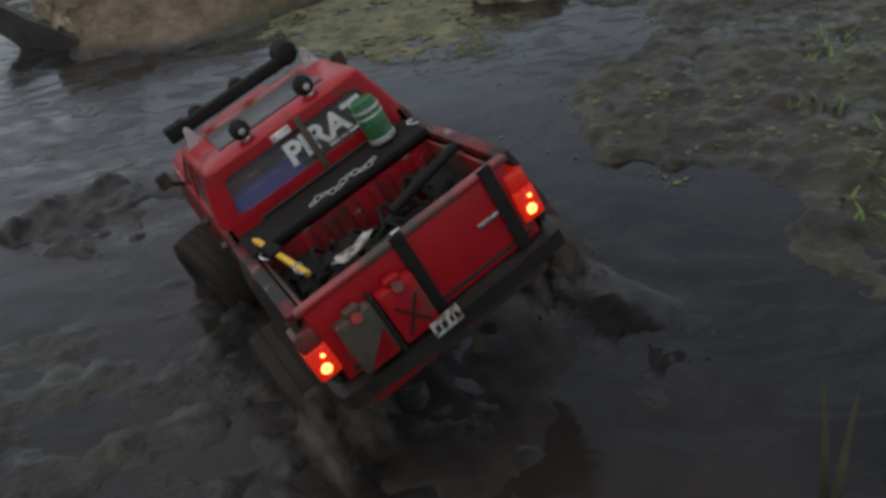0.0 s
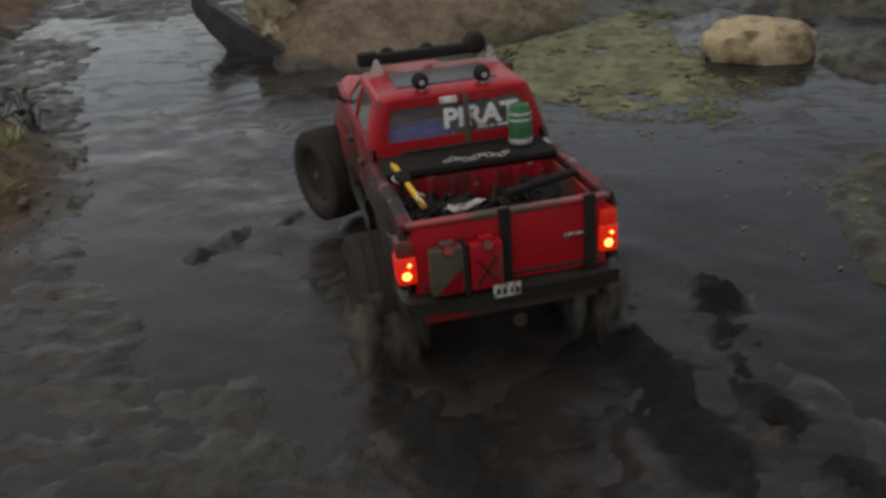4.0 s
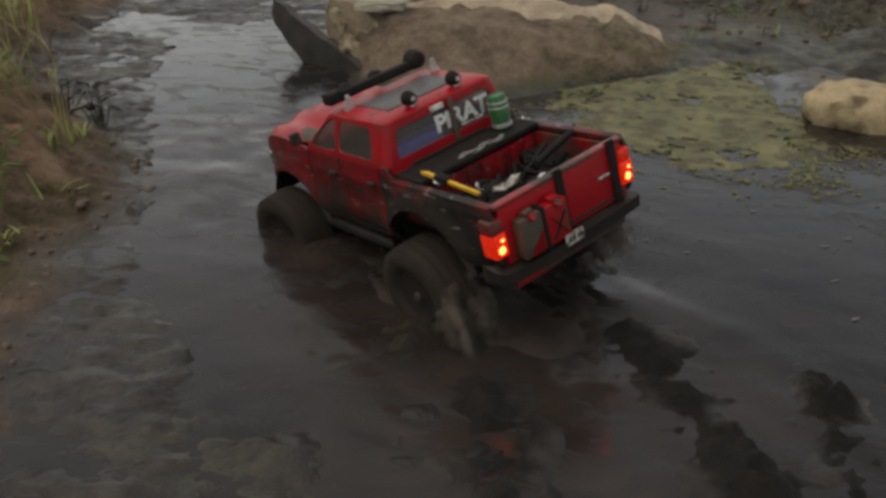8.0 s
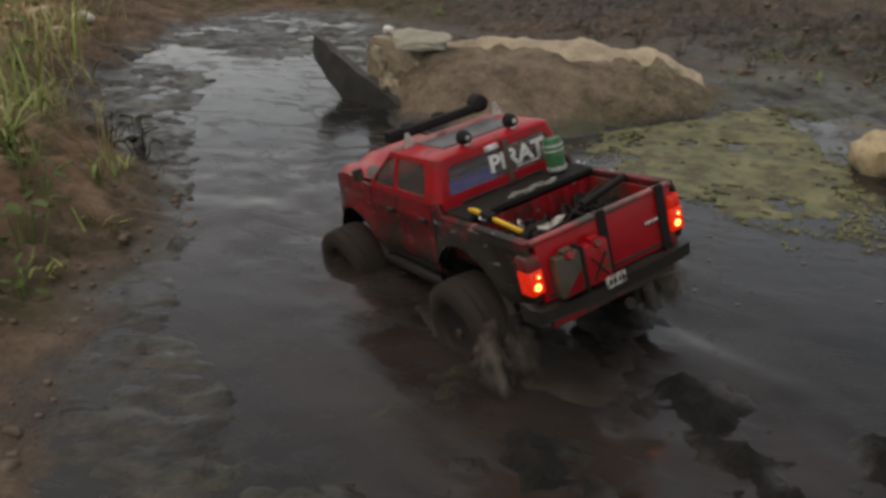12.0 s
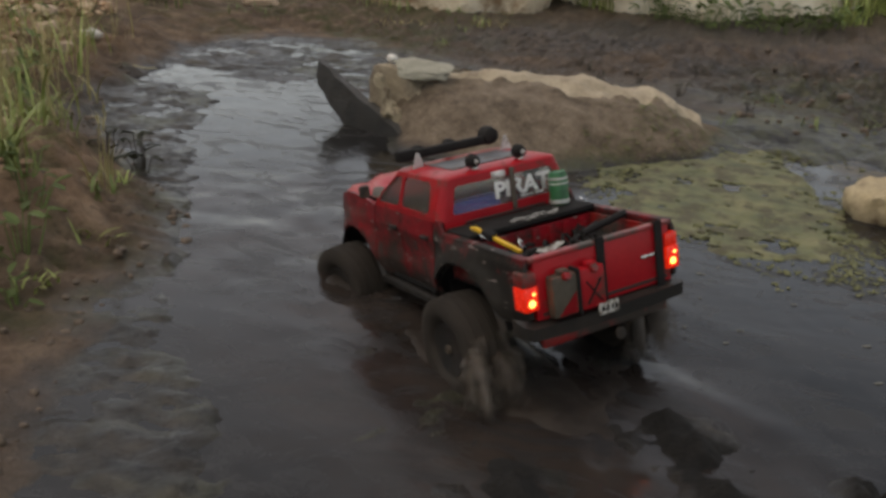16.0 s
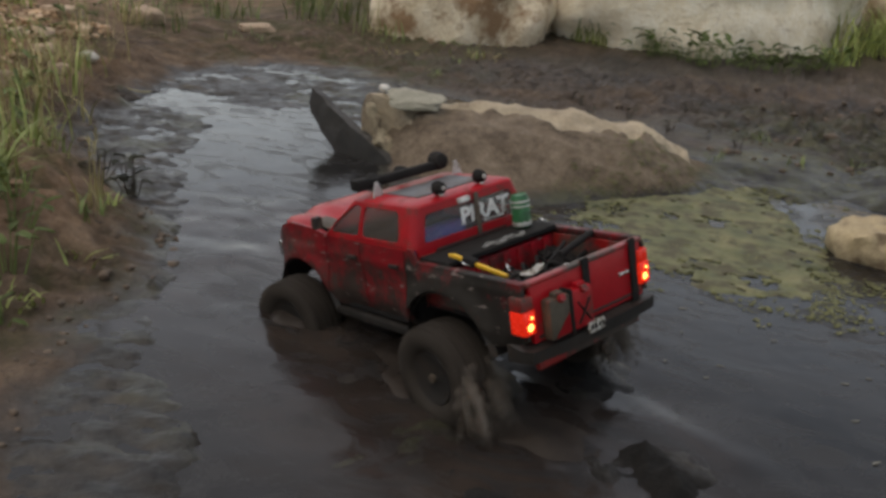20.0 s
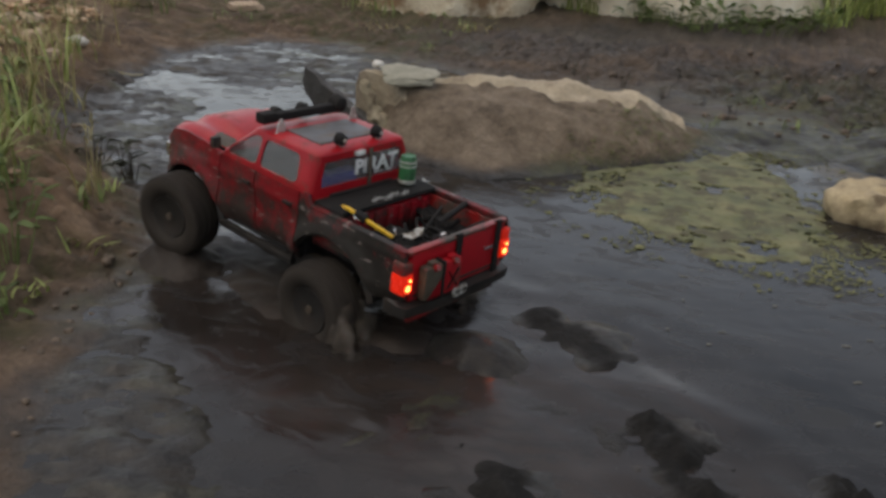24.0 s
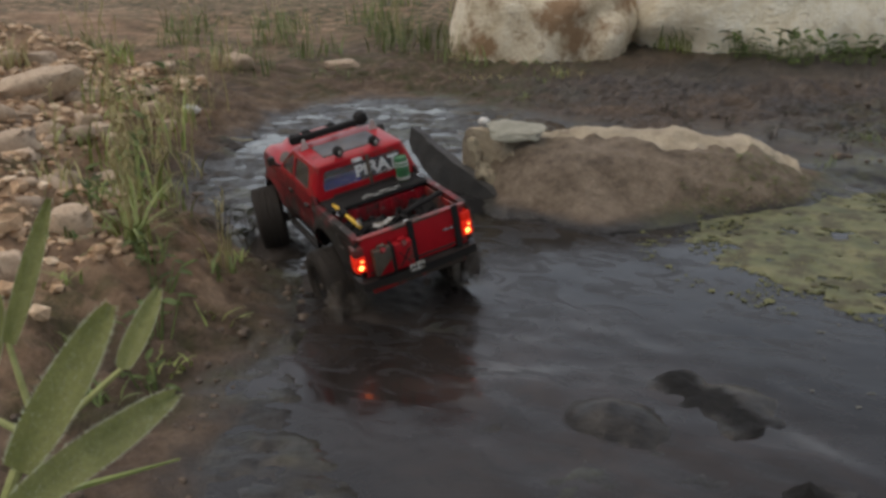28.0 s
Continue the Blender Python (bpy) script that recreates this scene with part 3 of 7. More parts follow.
def spray_material():
    """Thin strands of muddy water, half clear."""
    m = material("flung_mud_water", [(0.090, 0.072, 0.057), (0.175, 0.143, 0.116)], rough=0.45, scale=90, detail_scale=500, bump=0.3, bump_size=0.001)
    nt = m.node_tree
    n, link = nt.nodes, nt.links.new
    p = n["Principled BSDF"]
    co = n.new("ShaderNodeTexCoord")
    mp = n.new("ShaderNodeMapping")
    mp.inputs["Scale"].default_value = (75.0, 26.0, 26.0)
    link(co.outputs["Object"], mp.inputs["Vector"])
    tx = n.new("ShaderNodeTexNoise")
    tx.inputs["Scale"].default_value, tx.inputs["Detail"].default_value, tx.inputs["Roughness"].default_value = 1.0, 5.0, 0.6
    link(mp.outputs[0], tx.inputs["Vector"])
    mr = n.new("ShaderNodeMapRange")
    mr.inputs["From Min"].default_value, mr.inputs["From Max"].default_value = 0.30, 0.70
    mr.inputs["To Min"].default_value, mr.inputs["To Max"].default_value = 0.03, 0.46
    link(tx.outputs["Fac"], mr.inputs["Value"])
    sep = n.new("ShaderNodeSeparateXYZ")
    link(co.outputs["Object"], sep.inputs[0])
    thin = n.new("ShaderNodeMapRange")
    thin.inputs["From Min"].default_value, thin.inputs["From Max"].default_value = -0.006, 0.028
    link(sep.outputs["Z"], thin.inputs["Value"])
    mul = n.new("ShaderNodeMath")
    mul.operation = "MULTIPLY"
    link(mr.outputs[0], mul.inputs[0])
    link(thin.outputs[0], mul.inputs[1])
    link(mul.outputs[0], p.inputs["Alpha"])
    return m


SPRAY = spray_material()
SLOP = material("stirred_mud", [(0.018, 0.0140, 0.0118), (0.032, 0.0248, 0.0205), (0.048, 0.0375, 0.031)], rough=0.60, scale=14, detail_scale=120, bump=0.25, bump_size=0.004, rough_var=0.15, spec=0.22)
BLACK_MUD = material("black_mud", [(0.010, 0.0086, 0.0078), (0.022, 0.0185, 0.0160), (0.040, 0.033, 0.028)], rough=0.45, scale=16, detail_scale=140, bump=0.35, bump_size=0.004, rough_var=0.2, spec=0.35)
DROP = material("mud_drop", [(0.060, 0.048, 0.038), (0.11, 0.088, 0.070)], rough=0.3, scale=90, detail_scale=500, bump=0.0)
DROP.node_tree.nodes["Principled BSDF"].inputs["Alpha"].default_value = 0.6
HAIR = material("leaf_hair", [(0.55, 0.57, 0.38), (0.66, 0.68, 0.48)], rough=0.9, scale=200, detail_scale=900, bump=0.0)
HAIR.node_tree.nodes["Principled BSDF"].inputs["Alpha"].default_value = 0.8
WEED_DARK = material("dark_weed_leaf", [(0.03, 0.036, 0.018), (0.055, 0.055, 0.028)], rough=0.65, scale=40, bump=0.2, random_shift=0.3)
TWIG = material("dark_twig", [(0.03, 0.024, 0.017), (0.06, 0.046, 0.03)], rough=0.8, bump=0.3)


# ---- mesh helpers ----
def part(name, bm, mat, parent=None, label="", smooth=40, at=None):
    """Link a bmesh as one mesh object under a thing or part."""
    me = bpy.data.meshes.new(name)
    bmesh.ops.recalc_face_normals(bm, faces=bm.faces)
    bm.to_mesh(me)
    bm.free()
    if mat:
        me.materials.append(mat)
    if smooth:
        me.polygons.foreach_set("use_smooth", [True] * len(me.polygons))
        me.set_sharp_from_angle(angle=radians(smooth))
    ob = new(name, me)
    if parent:
        ob.parent = parent
    if at is not None:
        ob.matrix_basis = at
    if label:
        tagged(ob, label)
    return ob


def add_box(bm, lo, hi, bevel=0.0, m=None):
    geom = bmesh.ops.create_cube(bm, size=1.0)["verts"]
    c = [(a + b) / 2 for a, b in zip(lo, hi)]
    s = [b - a for a, b in zip(lo, hi)]
    bmesh.ops.scale(bm, vec=s, verts=geom)
    bmesh.ops.translate(bm, vec=c, verts=geom)
    if m is not None:
        bmesh.ops.transform(bm, matrix=m, verts=geom)
    if bevel:
        edges = list({e for v in geom for e in v.link_edges})
        bmesh.ops.bevel(bm, geom=edges, offset=bevel, segments=2, profile=0.6, affect="EDGES")
    return bm


def box(lo, hi, bevel=0.0, m=None):
    return add_box(bmesh.new(), lo, hi, bevel, m)


def frame_to(p0, p1):
    a, b = Vector(p0), Vector(p1)
    q = (b - a).to_track_quat("Z", "Y").to_matrix().to_4x4()
    return Matrix.Translation(a) @ q, (b - a).length


def add_rod(bm, p0, p1, r0, r1=None, seg=12):
    m, length = frame_to(p0, p1)
    r1 = r0 if r1 is None else r1
    vs = bmesh.ops.create_cone(bm, cap_ends=True, segments=seg, radius1=r0, radius2=r1, depth=length)["verts"]
    bmesh.ops.translate(bm, vec=(0, 0, length / 2), verts=vs)
    bmesh.ops.transform(bm, matrix=m, verts=vs)
    return bm


def rod(p0, p1, r0, r1=None, seg=12):
    return add_rod(bmesh.new(), p0, p1, r0, r1, seg)


def bar(p0, p1, w, h, bevel=0.001):
    """A bevelled beam of cross-section w x h from p0 to p1."""
    m, length = frame_to(p0, p1)
    return box((-w / 2, -h / 2, 0), (w / 2, h / 2, length), bevel, m)


def lathe(bm, profile, seg=24, m=None):
    """Turn (radius, height) pairs about z."""
    rings = []
    for r, z in profile:
        rings.append([bm.verts.new((r * math.cos(2 * math.pi * i / seg), r * math.sin(2 * math.pi * i / seg), z)) for i in range(seg)])
    for a, b in zip(rings, rings[1:]):
        for i in range(seg):
            bm.faces.new((a[i], a[(i + 1) % seg], b[(i + 1) % seg], b[i]))
    bm.faces.new(rings[0][::-1])
    bm.faces.new(rings[-1])
    if m is not None:
        bmesh.ops.transform(bm, matrix=m, verts=[v for ring in rings for v in ring])
    return bm


def plate(outline, depth_of, thick, bevel=0.0):
    """A panel from a (y, z) outline; depth_of(y, z) gives the outer x; thick goes inwards."""
    bm = bmesh.new()
    outer = [bm.verts.new((depth_of(y, z), y, z)) for y, z in outline]
    inner = [bm.verts.new((depth_of(y, z) - thick, y, z)) for y, z in outline]
    k = len(outline)
    bm.faces.new(outer)
    bm.faces.new(inner[::-1])
    for i in range(k):
        bm.faces.new((outer[i], inner[i], inner[(i + 1) % k], outer[(i + 1) % k]))
    if bevel:
        es = [e for e in bm.edges if (e.verts[0] in outer) and (e.verts[1] in outer)]
        bmesh.ops.bevel(bm, geom=es, offset=bevel, segments=2, affect="EDGES")
    bmesh.ops.triangulate(bm, faces=[f for f in bm.faces if len(f.verts) > 4])
    return bm


def loft(sections):
    """Join closed rings of points of equal count."""
    bm = bmesh.new()
    rings = [[bm.verts.new(p) for p in s] for s in sections]
    k = len(rings[0])
    for a, b in zip(rings, rings[1:]):
        for i in range(k):
            bm.faces.new((a[i], a[(i + 1) % k], b[(i + 1) % k], b[i]))
    bm.faces.new(rings[0][::-1])
    bm.faces.new(rings[-1])
    return bm


def tube(points, r, seg=8):
    """A round skin along a bent line."""
    pts = [Vector(p) for p in points]
    rings = []
    for i, p in enumerate(pts):
        q = (pts[min(i + 1, len(pts) - 1)] - pts[max(i - 1, 0)]).to_track_quat("Z", "Y")
        rings.append([tuple(p + q @ Vector((r * math.cos(2 * math.pi * k / seg), r * math.sin(2 * math.pi * k / seg), 0))) for k in range(seg)])
    return loft(rings)


def mirror(bm):
    bmesh.ops.scale(bm, vec=(-1, 1, 1), verts=bm.verts)
    bmesh.ops.reverse_faces(bm, faces=bm.faces)
    return bm


# ---- smooth random fields ----
_lattice = np.random.RandomState(7).rand(256, 256)


def value_noise(x, y, scale, seed=0):
    u, v = np.asarray(x) * scale + 17.3 * seed + 500.0, np.asarray(y) * scale + 9.1 * seed + 500.0
    i, j = np.floor(u).astype(int), np.floor(v).astype(int)
    fu, fv = u - i, v - j
    fu, fv = fu * fu * (3 - 2 * fu), fv * fv * (3 - 2 * fv)
    g = lambda a, b: _lattice[a % 256, b % 256]
    return (g(i, j) * (1 - fu) + g(i + 1, j) * fu) * (1 - fv) + (g(i, j + 1) * (1 - fu) + g(i + 1, j + 1) * fu) * fv


def fbm(x, y, scale, octaves=4, seed=0, gain=0.5):
    total, amp, norm = 0.0, 1.0, 0.0
    for o in range(octaves):
        total = total + amp * (value_noise(x, y, scale * 2 ** o, seed + o) - 0.5)
        norm += amp
        amp *= gain
    return total / norm * 2.0


def smooth(a, b, x):
    t = np.clip((x - a) / (b - a), 0, 1)
    return t * t * (3 - 2 * t)


def line_distance(x, y, pts):
    """Least distance to a polyline, and the share of its length where it lies."""
    best, where = np.full(np.shape(x), 1e9), np.zeros(np.shape(x))
    for k, ((ax, ay), (bx, by)) in enumerate(zip(pts, pts[1:])):
        dx, dy = bx - ax, by - ay
        s = np.clip(((x - ax) * dx + (y - ay) * dy) / (dx * dx + dy * dy), 0, 1)
        d = np.hypot(x - ax - s * dx, y - ay - s * dy)
        near = d < best
        best, where = np.where(near, d, best), np.where(near, k + s, where)
    return best, where / (len(pts) - 1)


def inside(x, y, poly):
    odd = np.zeros(np.shape(x), bool)
    for (ax, ay), (bx, by) in zip(poly, poly[1:] + poly[:1]):
        cross = ((ay > y) != (by > y)) & (x < (bx - ax) * (y - ay) / (by - ay + 1e-12) + ax)
        odd ^= cross
    return odd


# ---- the ground: pool, banks, mound, ruts ----
SHORE = [(-0.45, -1.0), (-0.62, 0.3), (-0.74, 0.7), (-0.82, 0.84), (-0.88, 0.95), (-0.93, 1.08), (-0.955, 1.25), (-1.04, 1.39), (-1.16, 1.45), (-1.33, 1.58), (-1.55, 1.74), (-1.75, 2.0), (-1.92, 2.4), (-2.02, 2.8), (-1.95, 3.15), (-1.6, 3.2), (-1.12, 2.92), (-0.7, 2.72), (-0.3, 2.62), (0.1, 2.7), (0.6, 2.6), (1.2, 2.2), (1.45, 1.6), (1.6, 1.0), (1.5, 0.2), (1.25, -0.5), (0.8, -0.95), (0.3, -1.15), (-0.15, -1.2), (-0.38, -1.1), (-0.45, -1.0)]
SHELF = [(-0.40, 0.3), (-0.50, 0.7), (-0.57, 0.81), (-0.66, 0.89), (-0.76, 0.98), (-0.91, 1.21), (-1.06, 1.42), (-1.3, 1.78), (-1.5, 2.2)]
RUT_A = [(0.01, 0.66), (-0.04, 0.76), (-0.11, 0.92), (-0.17, 0.99), (-0.21, 1.05), (-0.25, 1.10)]
RUT_D = [(-0.26, 1.16), (-0.31, 1.20), (-0.36, 1.24), (-0.42, 1.29)]
RUT_B = [(0.22, 0.54), (0.13, 0.65), (0.06, 0.735), (0.0, 0.84), (-0.02, 0.95), (-0.03, 1.11)]
RUT_C = [(-0.10, 0.52), (-0.22, 0.67), (-0.28, 0.78), (-0.36, 0.95)]
ALGAE_EDGE = [(-0.49, 1.90), (-0.42, 1.74), (-0.28, 1.66), (-0.19, 1.58), (-0.02, 1.63), (0.03, 1.73), (0.04, 1.86), (-0.01, 2.05), (-0.07, 2.22), (-0.14, 2.36), (-0.24, 2.40), (-0.36, 2.26), (-0.44, 2.10)]
MUD_ISLE = [(0.06, 1.28), (0.12, 1.41), (0.23, 1.51), (0.30, 1.60), (0.27, 1.80), (0.40, 2.0), (0.9, 2.0), (1.1, 1.2), (0.8, 0.5), (0.30, 0.62), (0.25, 0.72), (0.24, 0.83), (0.26, 0.92), (0.18, 0.95), (0.09, 1.01), (0.055, 1.13)]


def mound(x, y):
    """The mud-covered rock slab's heap: ridge from its left tip to its right end."""
    rx, ry = x + 1.0, y - 2.06
    u, v = 0.9 * rx + 0.437 * ry, 0.437 * rx - 0.9 * ry
    ridge = np.interp(u, [-0.02, 0.05, 0.1, 0.5, 0.64, 0.78, 0.9], [0.0, 0.11, 0.125, 0.12, 0.10, 0.035, 0.0])
    foot = np.interp(u, [-0.1, 0.0, 0.06, 0.13, 0.22, 0.38, 0.54, 0.8], [0.02, 0.05, 0.12, 0.27, 0.37, 0.33, 0.27, 0.15])
    front = np.clip(1 - np.clip(v / foot, 0, 1) ** 1.15, 0, 1)
    back = 1 - smooth(0.02, 0.16, -v)
    bare = np.interp(u, [-0.1, 0.05, 0.12, 0.36, 0.42, 0.60, 0.64, 0.68, 0.72, 0.8], [0.03, 0.03, 0.012, 0.016, 0.070, 0.060, 0.012, 0.03, 0.10, 0.10])
    cover = smooth(0.0, 0.035, v - bare + 0.035 * fbm(x, y, 16.0, 4, 171, 0.65)) * (1 - smooth(0.16, 0.26, v)) * (v > 0) * smooth(-0.02, 0.06, u) * (1 - smooth(0.70, 0.78, u))
    return ridge * np.where(v > 0, front, back) + 0.030 * cover * ridge / 0.125


def shore_warp(x, y):
    """Bend the shoreline into small lobes."""
    return x + 0.10 * fbm(x, y, 6.0, 4, 141, 0.55), y + 0.10 * fbm(x, y, 6.0, 4, 145, 0.55)


def ground_height(x, y):
    x, y = np.asarray(x, float), np.asarray(y, float)
    wx, wy = shore_warp(x, y)
    d, _ = line_distance(wx, wy, SHORE)
    out = ~inside(wx, wy, SHORE)
    left = smooth(-0.9, -1.2, x) * (1 - smooth(2.5, 3.1, y)) + smooth(1.0, 0.6, y) * smooth(-0.3, -0.6, x) * smooth(-2.2, -0.4, y)
    left = np.clip(left, 0, 1)
    lobed = np.maximum(d + 0.045 * fbm(x, y, 7.0, 4, 71, 0.6) * smooth(0.0, 0.05, d), 0.25 * d)
    rise_left = np.interp(lobed, [0, 0.03, 0.06, 0.12, 0.18, 0.35, 0.9, 2.0, 8.0, 60.0], [0.0, 0.009, 0.022, 0.036, 0.060, 0.125, 0.26, 0.42, 0.8, 1.5])
    rise_far = np.interp(d, [0, 0.3, 0.9, 1.6, 3.0, 60.0], [0.0, 0.022, 0.055, 0.085, 0.2, 2.0])
    lumps = fbm(x, y, 3.0, 5, 1, 0.55)
    fine = fbm(x, y, 22.0, 4, 5, 0.6)
    high = left * rise_left + (1 - left) * rise_far
    high = high * (1 + 0.25 * lumps) + smooth(0.0, 0.15, d) * (0.026 * fine + 0.014 * lumps + 0.012 * fbm(x, y, 60.0, 3, 15, 0.6))
    # pool bed
    bed = -0.012 - 0.06 * smooth(0.0, 0.35, d)
    ds, _ = line_distance(x, y, SHELF)
    shelf_side = inside(x, y, SHELF + [(-2.5, 2.2), (-2.5, 0.3)])
    into = np.where(shelf_side, ds, -ds) + 0.05 * fbm(x, y, 9.0, 4, 10, 0.6)
    on_shelf = smooth(-0.055, 0.05, into)
    streak = fbm(0.97 * x + 0.23 * y, 2.6 * (0.97 * y - 0.23 * x), 9.0, 4, 9, 0.6)
    bed = bed * (1 - on_shelf) + on_shelf * (0.0026 + 0.007 * streak + 0.0035 * fine + 0.007 * fbm(0.97 * x + 0.23 * y, 1.7 * (0.97 * y - 0.23 * x), 34.0, 3, 151, 0.6))
    bed = bed + 0.006 * np.exp(-((into - 0.02) / 0.016) ** 2) * smooth(0.35, 0.6, value_noise(x, y, 17.0, 19)) * (y < 1.9)
    near = (1 - smooth(0.75, 1.0, y)) * (1 - smooth(-0.1, 0.4, x))
    bed = np.maximum(bed, -0.05 + near * (0.051 + 0.010 * streak + 0.005 * fine + 0.007 * fbm(x, y, 36.0, 3, 153, 0.6)))
    veil = smooth(-1.0, -0.85, x) * (1 - smooth(-0.30, -0.05, x)) * smooth(0.45, 0.7, y) * (1 - smooth(1.15, 1.45, y + 0.3 * x))
    swirl = fbm(0.55 * x + 0.84 * y + 0.10 * fbm(x, y, 6.0, 3, 211), 2.4 * (0.84 * x - 0.55 * y) + 0.15 * fbm(x, y, 5.0, 3, 213), 6.0, 5, 215, 0.55)
    bed = np.maximum(bed, -0.06 + veil * (0.0560 + 0.0085 * swirl))
    head = smooth(2.0, 2.5, y) * smooth(-1.0, -1.25, x)
    bed = np.maximum(bed, -0.05 + head * (0.0520 + 0.013 * streak + 0.008 * fine))
    isle = inside(x, y, MUD_ISLE)
    di, _ = line_distance(x, y, MUD_ISLE + MUD_ISLE[:1])
    isle_w = np.where(isle, smooth(-0.01, 0.085, di + 0.05 * fbm(x, y, 12.0, 4, 183, 0.6)), 0.0)
    bed = bed * (1 - isle_w) + isle_w * (0.0095 + 0.020 * fbm(x, y, 7.0, 5, 3, 0.6) + 0.009 * fine + 0.006 * fbm(x, y, 44.0, 3, 185, 0.6))
    right = smooth(0.05, 0.3, x) * (1 - isle_w)
    marsh = smooth(-0.42, -0.18, x) * smooth(2.18, 2.40, y + 0.12 * fbm(x, y, 5.0, 4, 201, 0.6))
    bed = np.maximum(bed, -0.06 + marsh * (0.066 + 0.016 * fbm(x, y, 8.0, 4, 203, 0.6) + 0.008 * fine))
    bed = bed + right * smooth(1.5, 1.9, y) * (0.066 + 0.05 * fbm(x, y, 5.0, 4, 12) + 0.016 * fbm(x, y, 24.0, 3, 13))
    h = np.where(out, np.maximum(high, -0.004 + 0.3 * np.minimum(d, 0.04)), bed)
    h = h + smooth(-0.35, 0.0, x) * smooth(2.5, 2.9, y) * (1 - smooth(4.5, 6.0, y)) * 0.05 * fbm(x, y, 8.0, 4, 36, 0.6)
    m = mound(x, y)
    h = np.where(m > 0.002, np.maximum(h, m * (1 + 0.16 * fbm(x, y, 9.0, 4, 21)) + 0.008 * fine - 0.004), h)
    # mud heap that joins the slab to the far flat
    flat = smooth(2.25, 2.55, y) * smooth(-1.0, -0.6, x) * (1 - smooth(0.0, 0.35, x))
    h = np.maximum(h, -0.06 + flat * (0.075 + 0.02 * fbm(x, y, 6.0, 4, 31)))
    torn = fbm(x, y, 27.0, 4, 43, 0.6)
    for line, width, spill, spike in ((RUT_A, 0.026, 0.15, 0.028), (RUT_B, 0.024, 0.17, 0.032), (RUT_C, 0.030, 0.17, 0.032), (RUT_D, 0.030, 0.10, 0.006)):
        dr, s = line_distance(x, y, line)
        ends = smooth(0.0, 0.12, s) * (1 - smooth(0.88, 1.0, s))
        dr = dr + 0.014 * fine + 0.016 * fbm(x, y, 9.0, 3, 44)
        band = ends * (1 - smooth(0.35 * spill, spill, dr))
        h = np.maximum(h, -0.05 + band * (0.0495 + 0.009 * fbm(x, y, 11.0, 4, 41, 0.6) + 0.004 * torn))
        pit = np.exp(-(np.maximum(dr, 0) / width) ** 2)
        h = h + ends * pit * (0.14 * spike + spike * torn)
    for mx, my, ra, rb, mh in ((-0.44, 1.14, 0.070, 0.05, 0.021), (-0.31, 1.24, 0.05, 0.06, 0.012)):
        dm = np.hypot((x - mx) / ra, (y - my) / rb) + 0.35 * fine
        h = np.maximum(h, np.where(dm < 1.6, mh * (1 - dm ** 2) * (1 + 0.5 * fine), -1))
    return h


def spread(lo, hi, step, far, grow=1.22):
    core = list(np.arange(lo, hi + step / 2, step))
    a, s = [], step
    while (core[0] - sum(a)) > -far and len(a) < 60:
        s *= grow
        a.append(s)
    left = list(core[0] - np.cumsum(a))[::-1]
    right = list(core[-1] + np.cumsum(a))
    return np.array(left + core + right)


def sheet(name, xs, ys, zf, mat, kind="structure", label="", category="", moss=None):
    X, Y = np.meshgrid(xs, ys)
    Z = zf(X, Y)
    nx, ny = len(xs), len(ys)
    co = np.stack([X, Y, Z], -1).reshape(-1, 3)
    idx = np.arange(nx * ny).reshape(ny, nx)
    quads = np.stack([idx[:-1, :-1], idx[:-1, 1:], idx[1:, 1:], idx[1:, :-1]], -1).reshape(-1, 4)
    me = bpy.data.meshes.new(name)
    me.from_pydata(co.tolist(), [], quads.tolist())
    me.polygons.foreach_set("use_smooth", [True] * len(me.polygons))
    me.materials.append(mat)
    if moss is not None:
        k = me.attributes.new("black_mud", "FLOAT", "POINT")
        k.data.foreach_set("value", black_mask(X, Y).ravel().astype(np.float32))
        e = me.attributes.new("soil", "FLOAT", "POINT")
        e.data.foreach_set("value", soil_mask(X, Y).ravel().astype(np.float32))
        g = me.attributes.new("damp", "FLOAT", "POINT")
        g.data.foreach_set("value", (smooth(2.4, 2.8, Y) * smooth(-2.9, -2.2, X) * (1 - smooth(5.6, 6.6, Y))).ravel().astype(np.float32))
        f = me.attributes.new("heap", "FLOAT", "POINT")
        f.data.foreach_set("value", smooth(0.010, 0.035, mound(X, Y)).ravel().astype(np.float32))
        a = me.attributes.new("moss", "FLOAT", "POINT")
        a.data.foreach_set("value", moss(X, Y).ravel().astype(np.float32))
    ob = new(name, me)
    return tagged(ob, label, category, kind=kind)


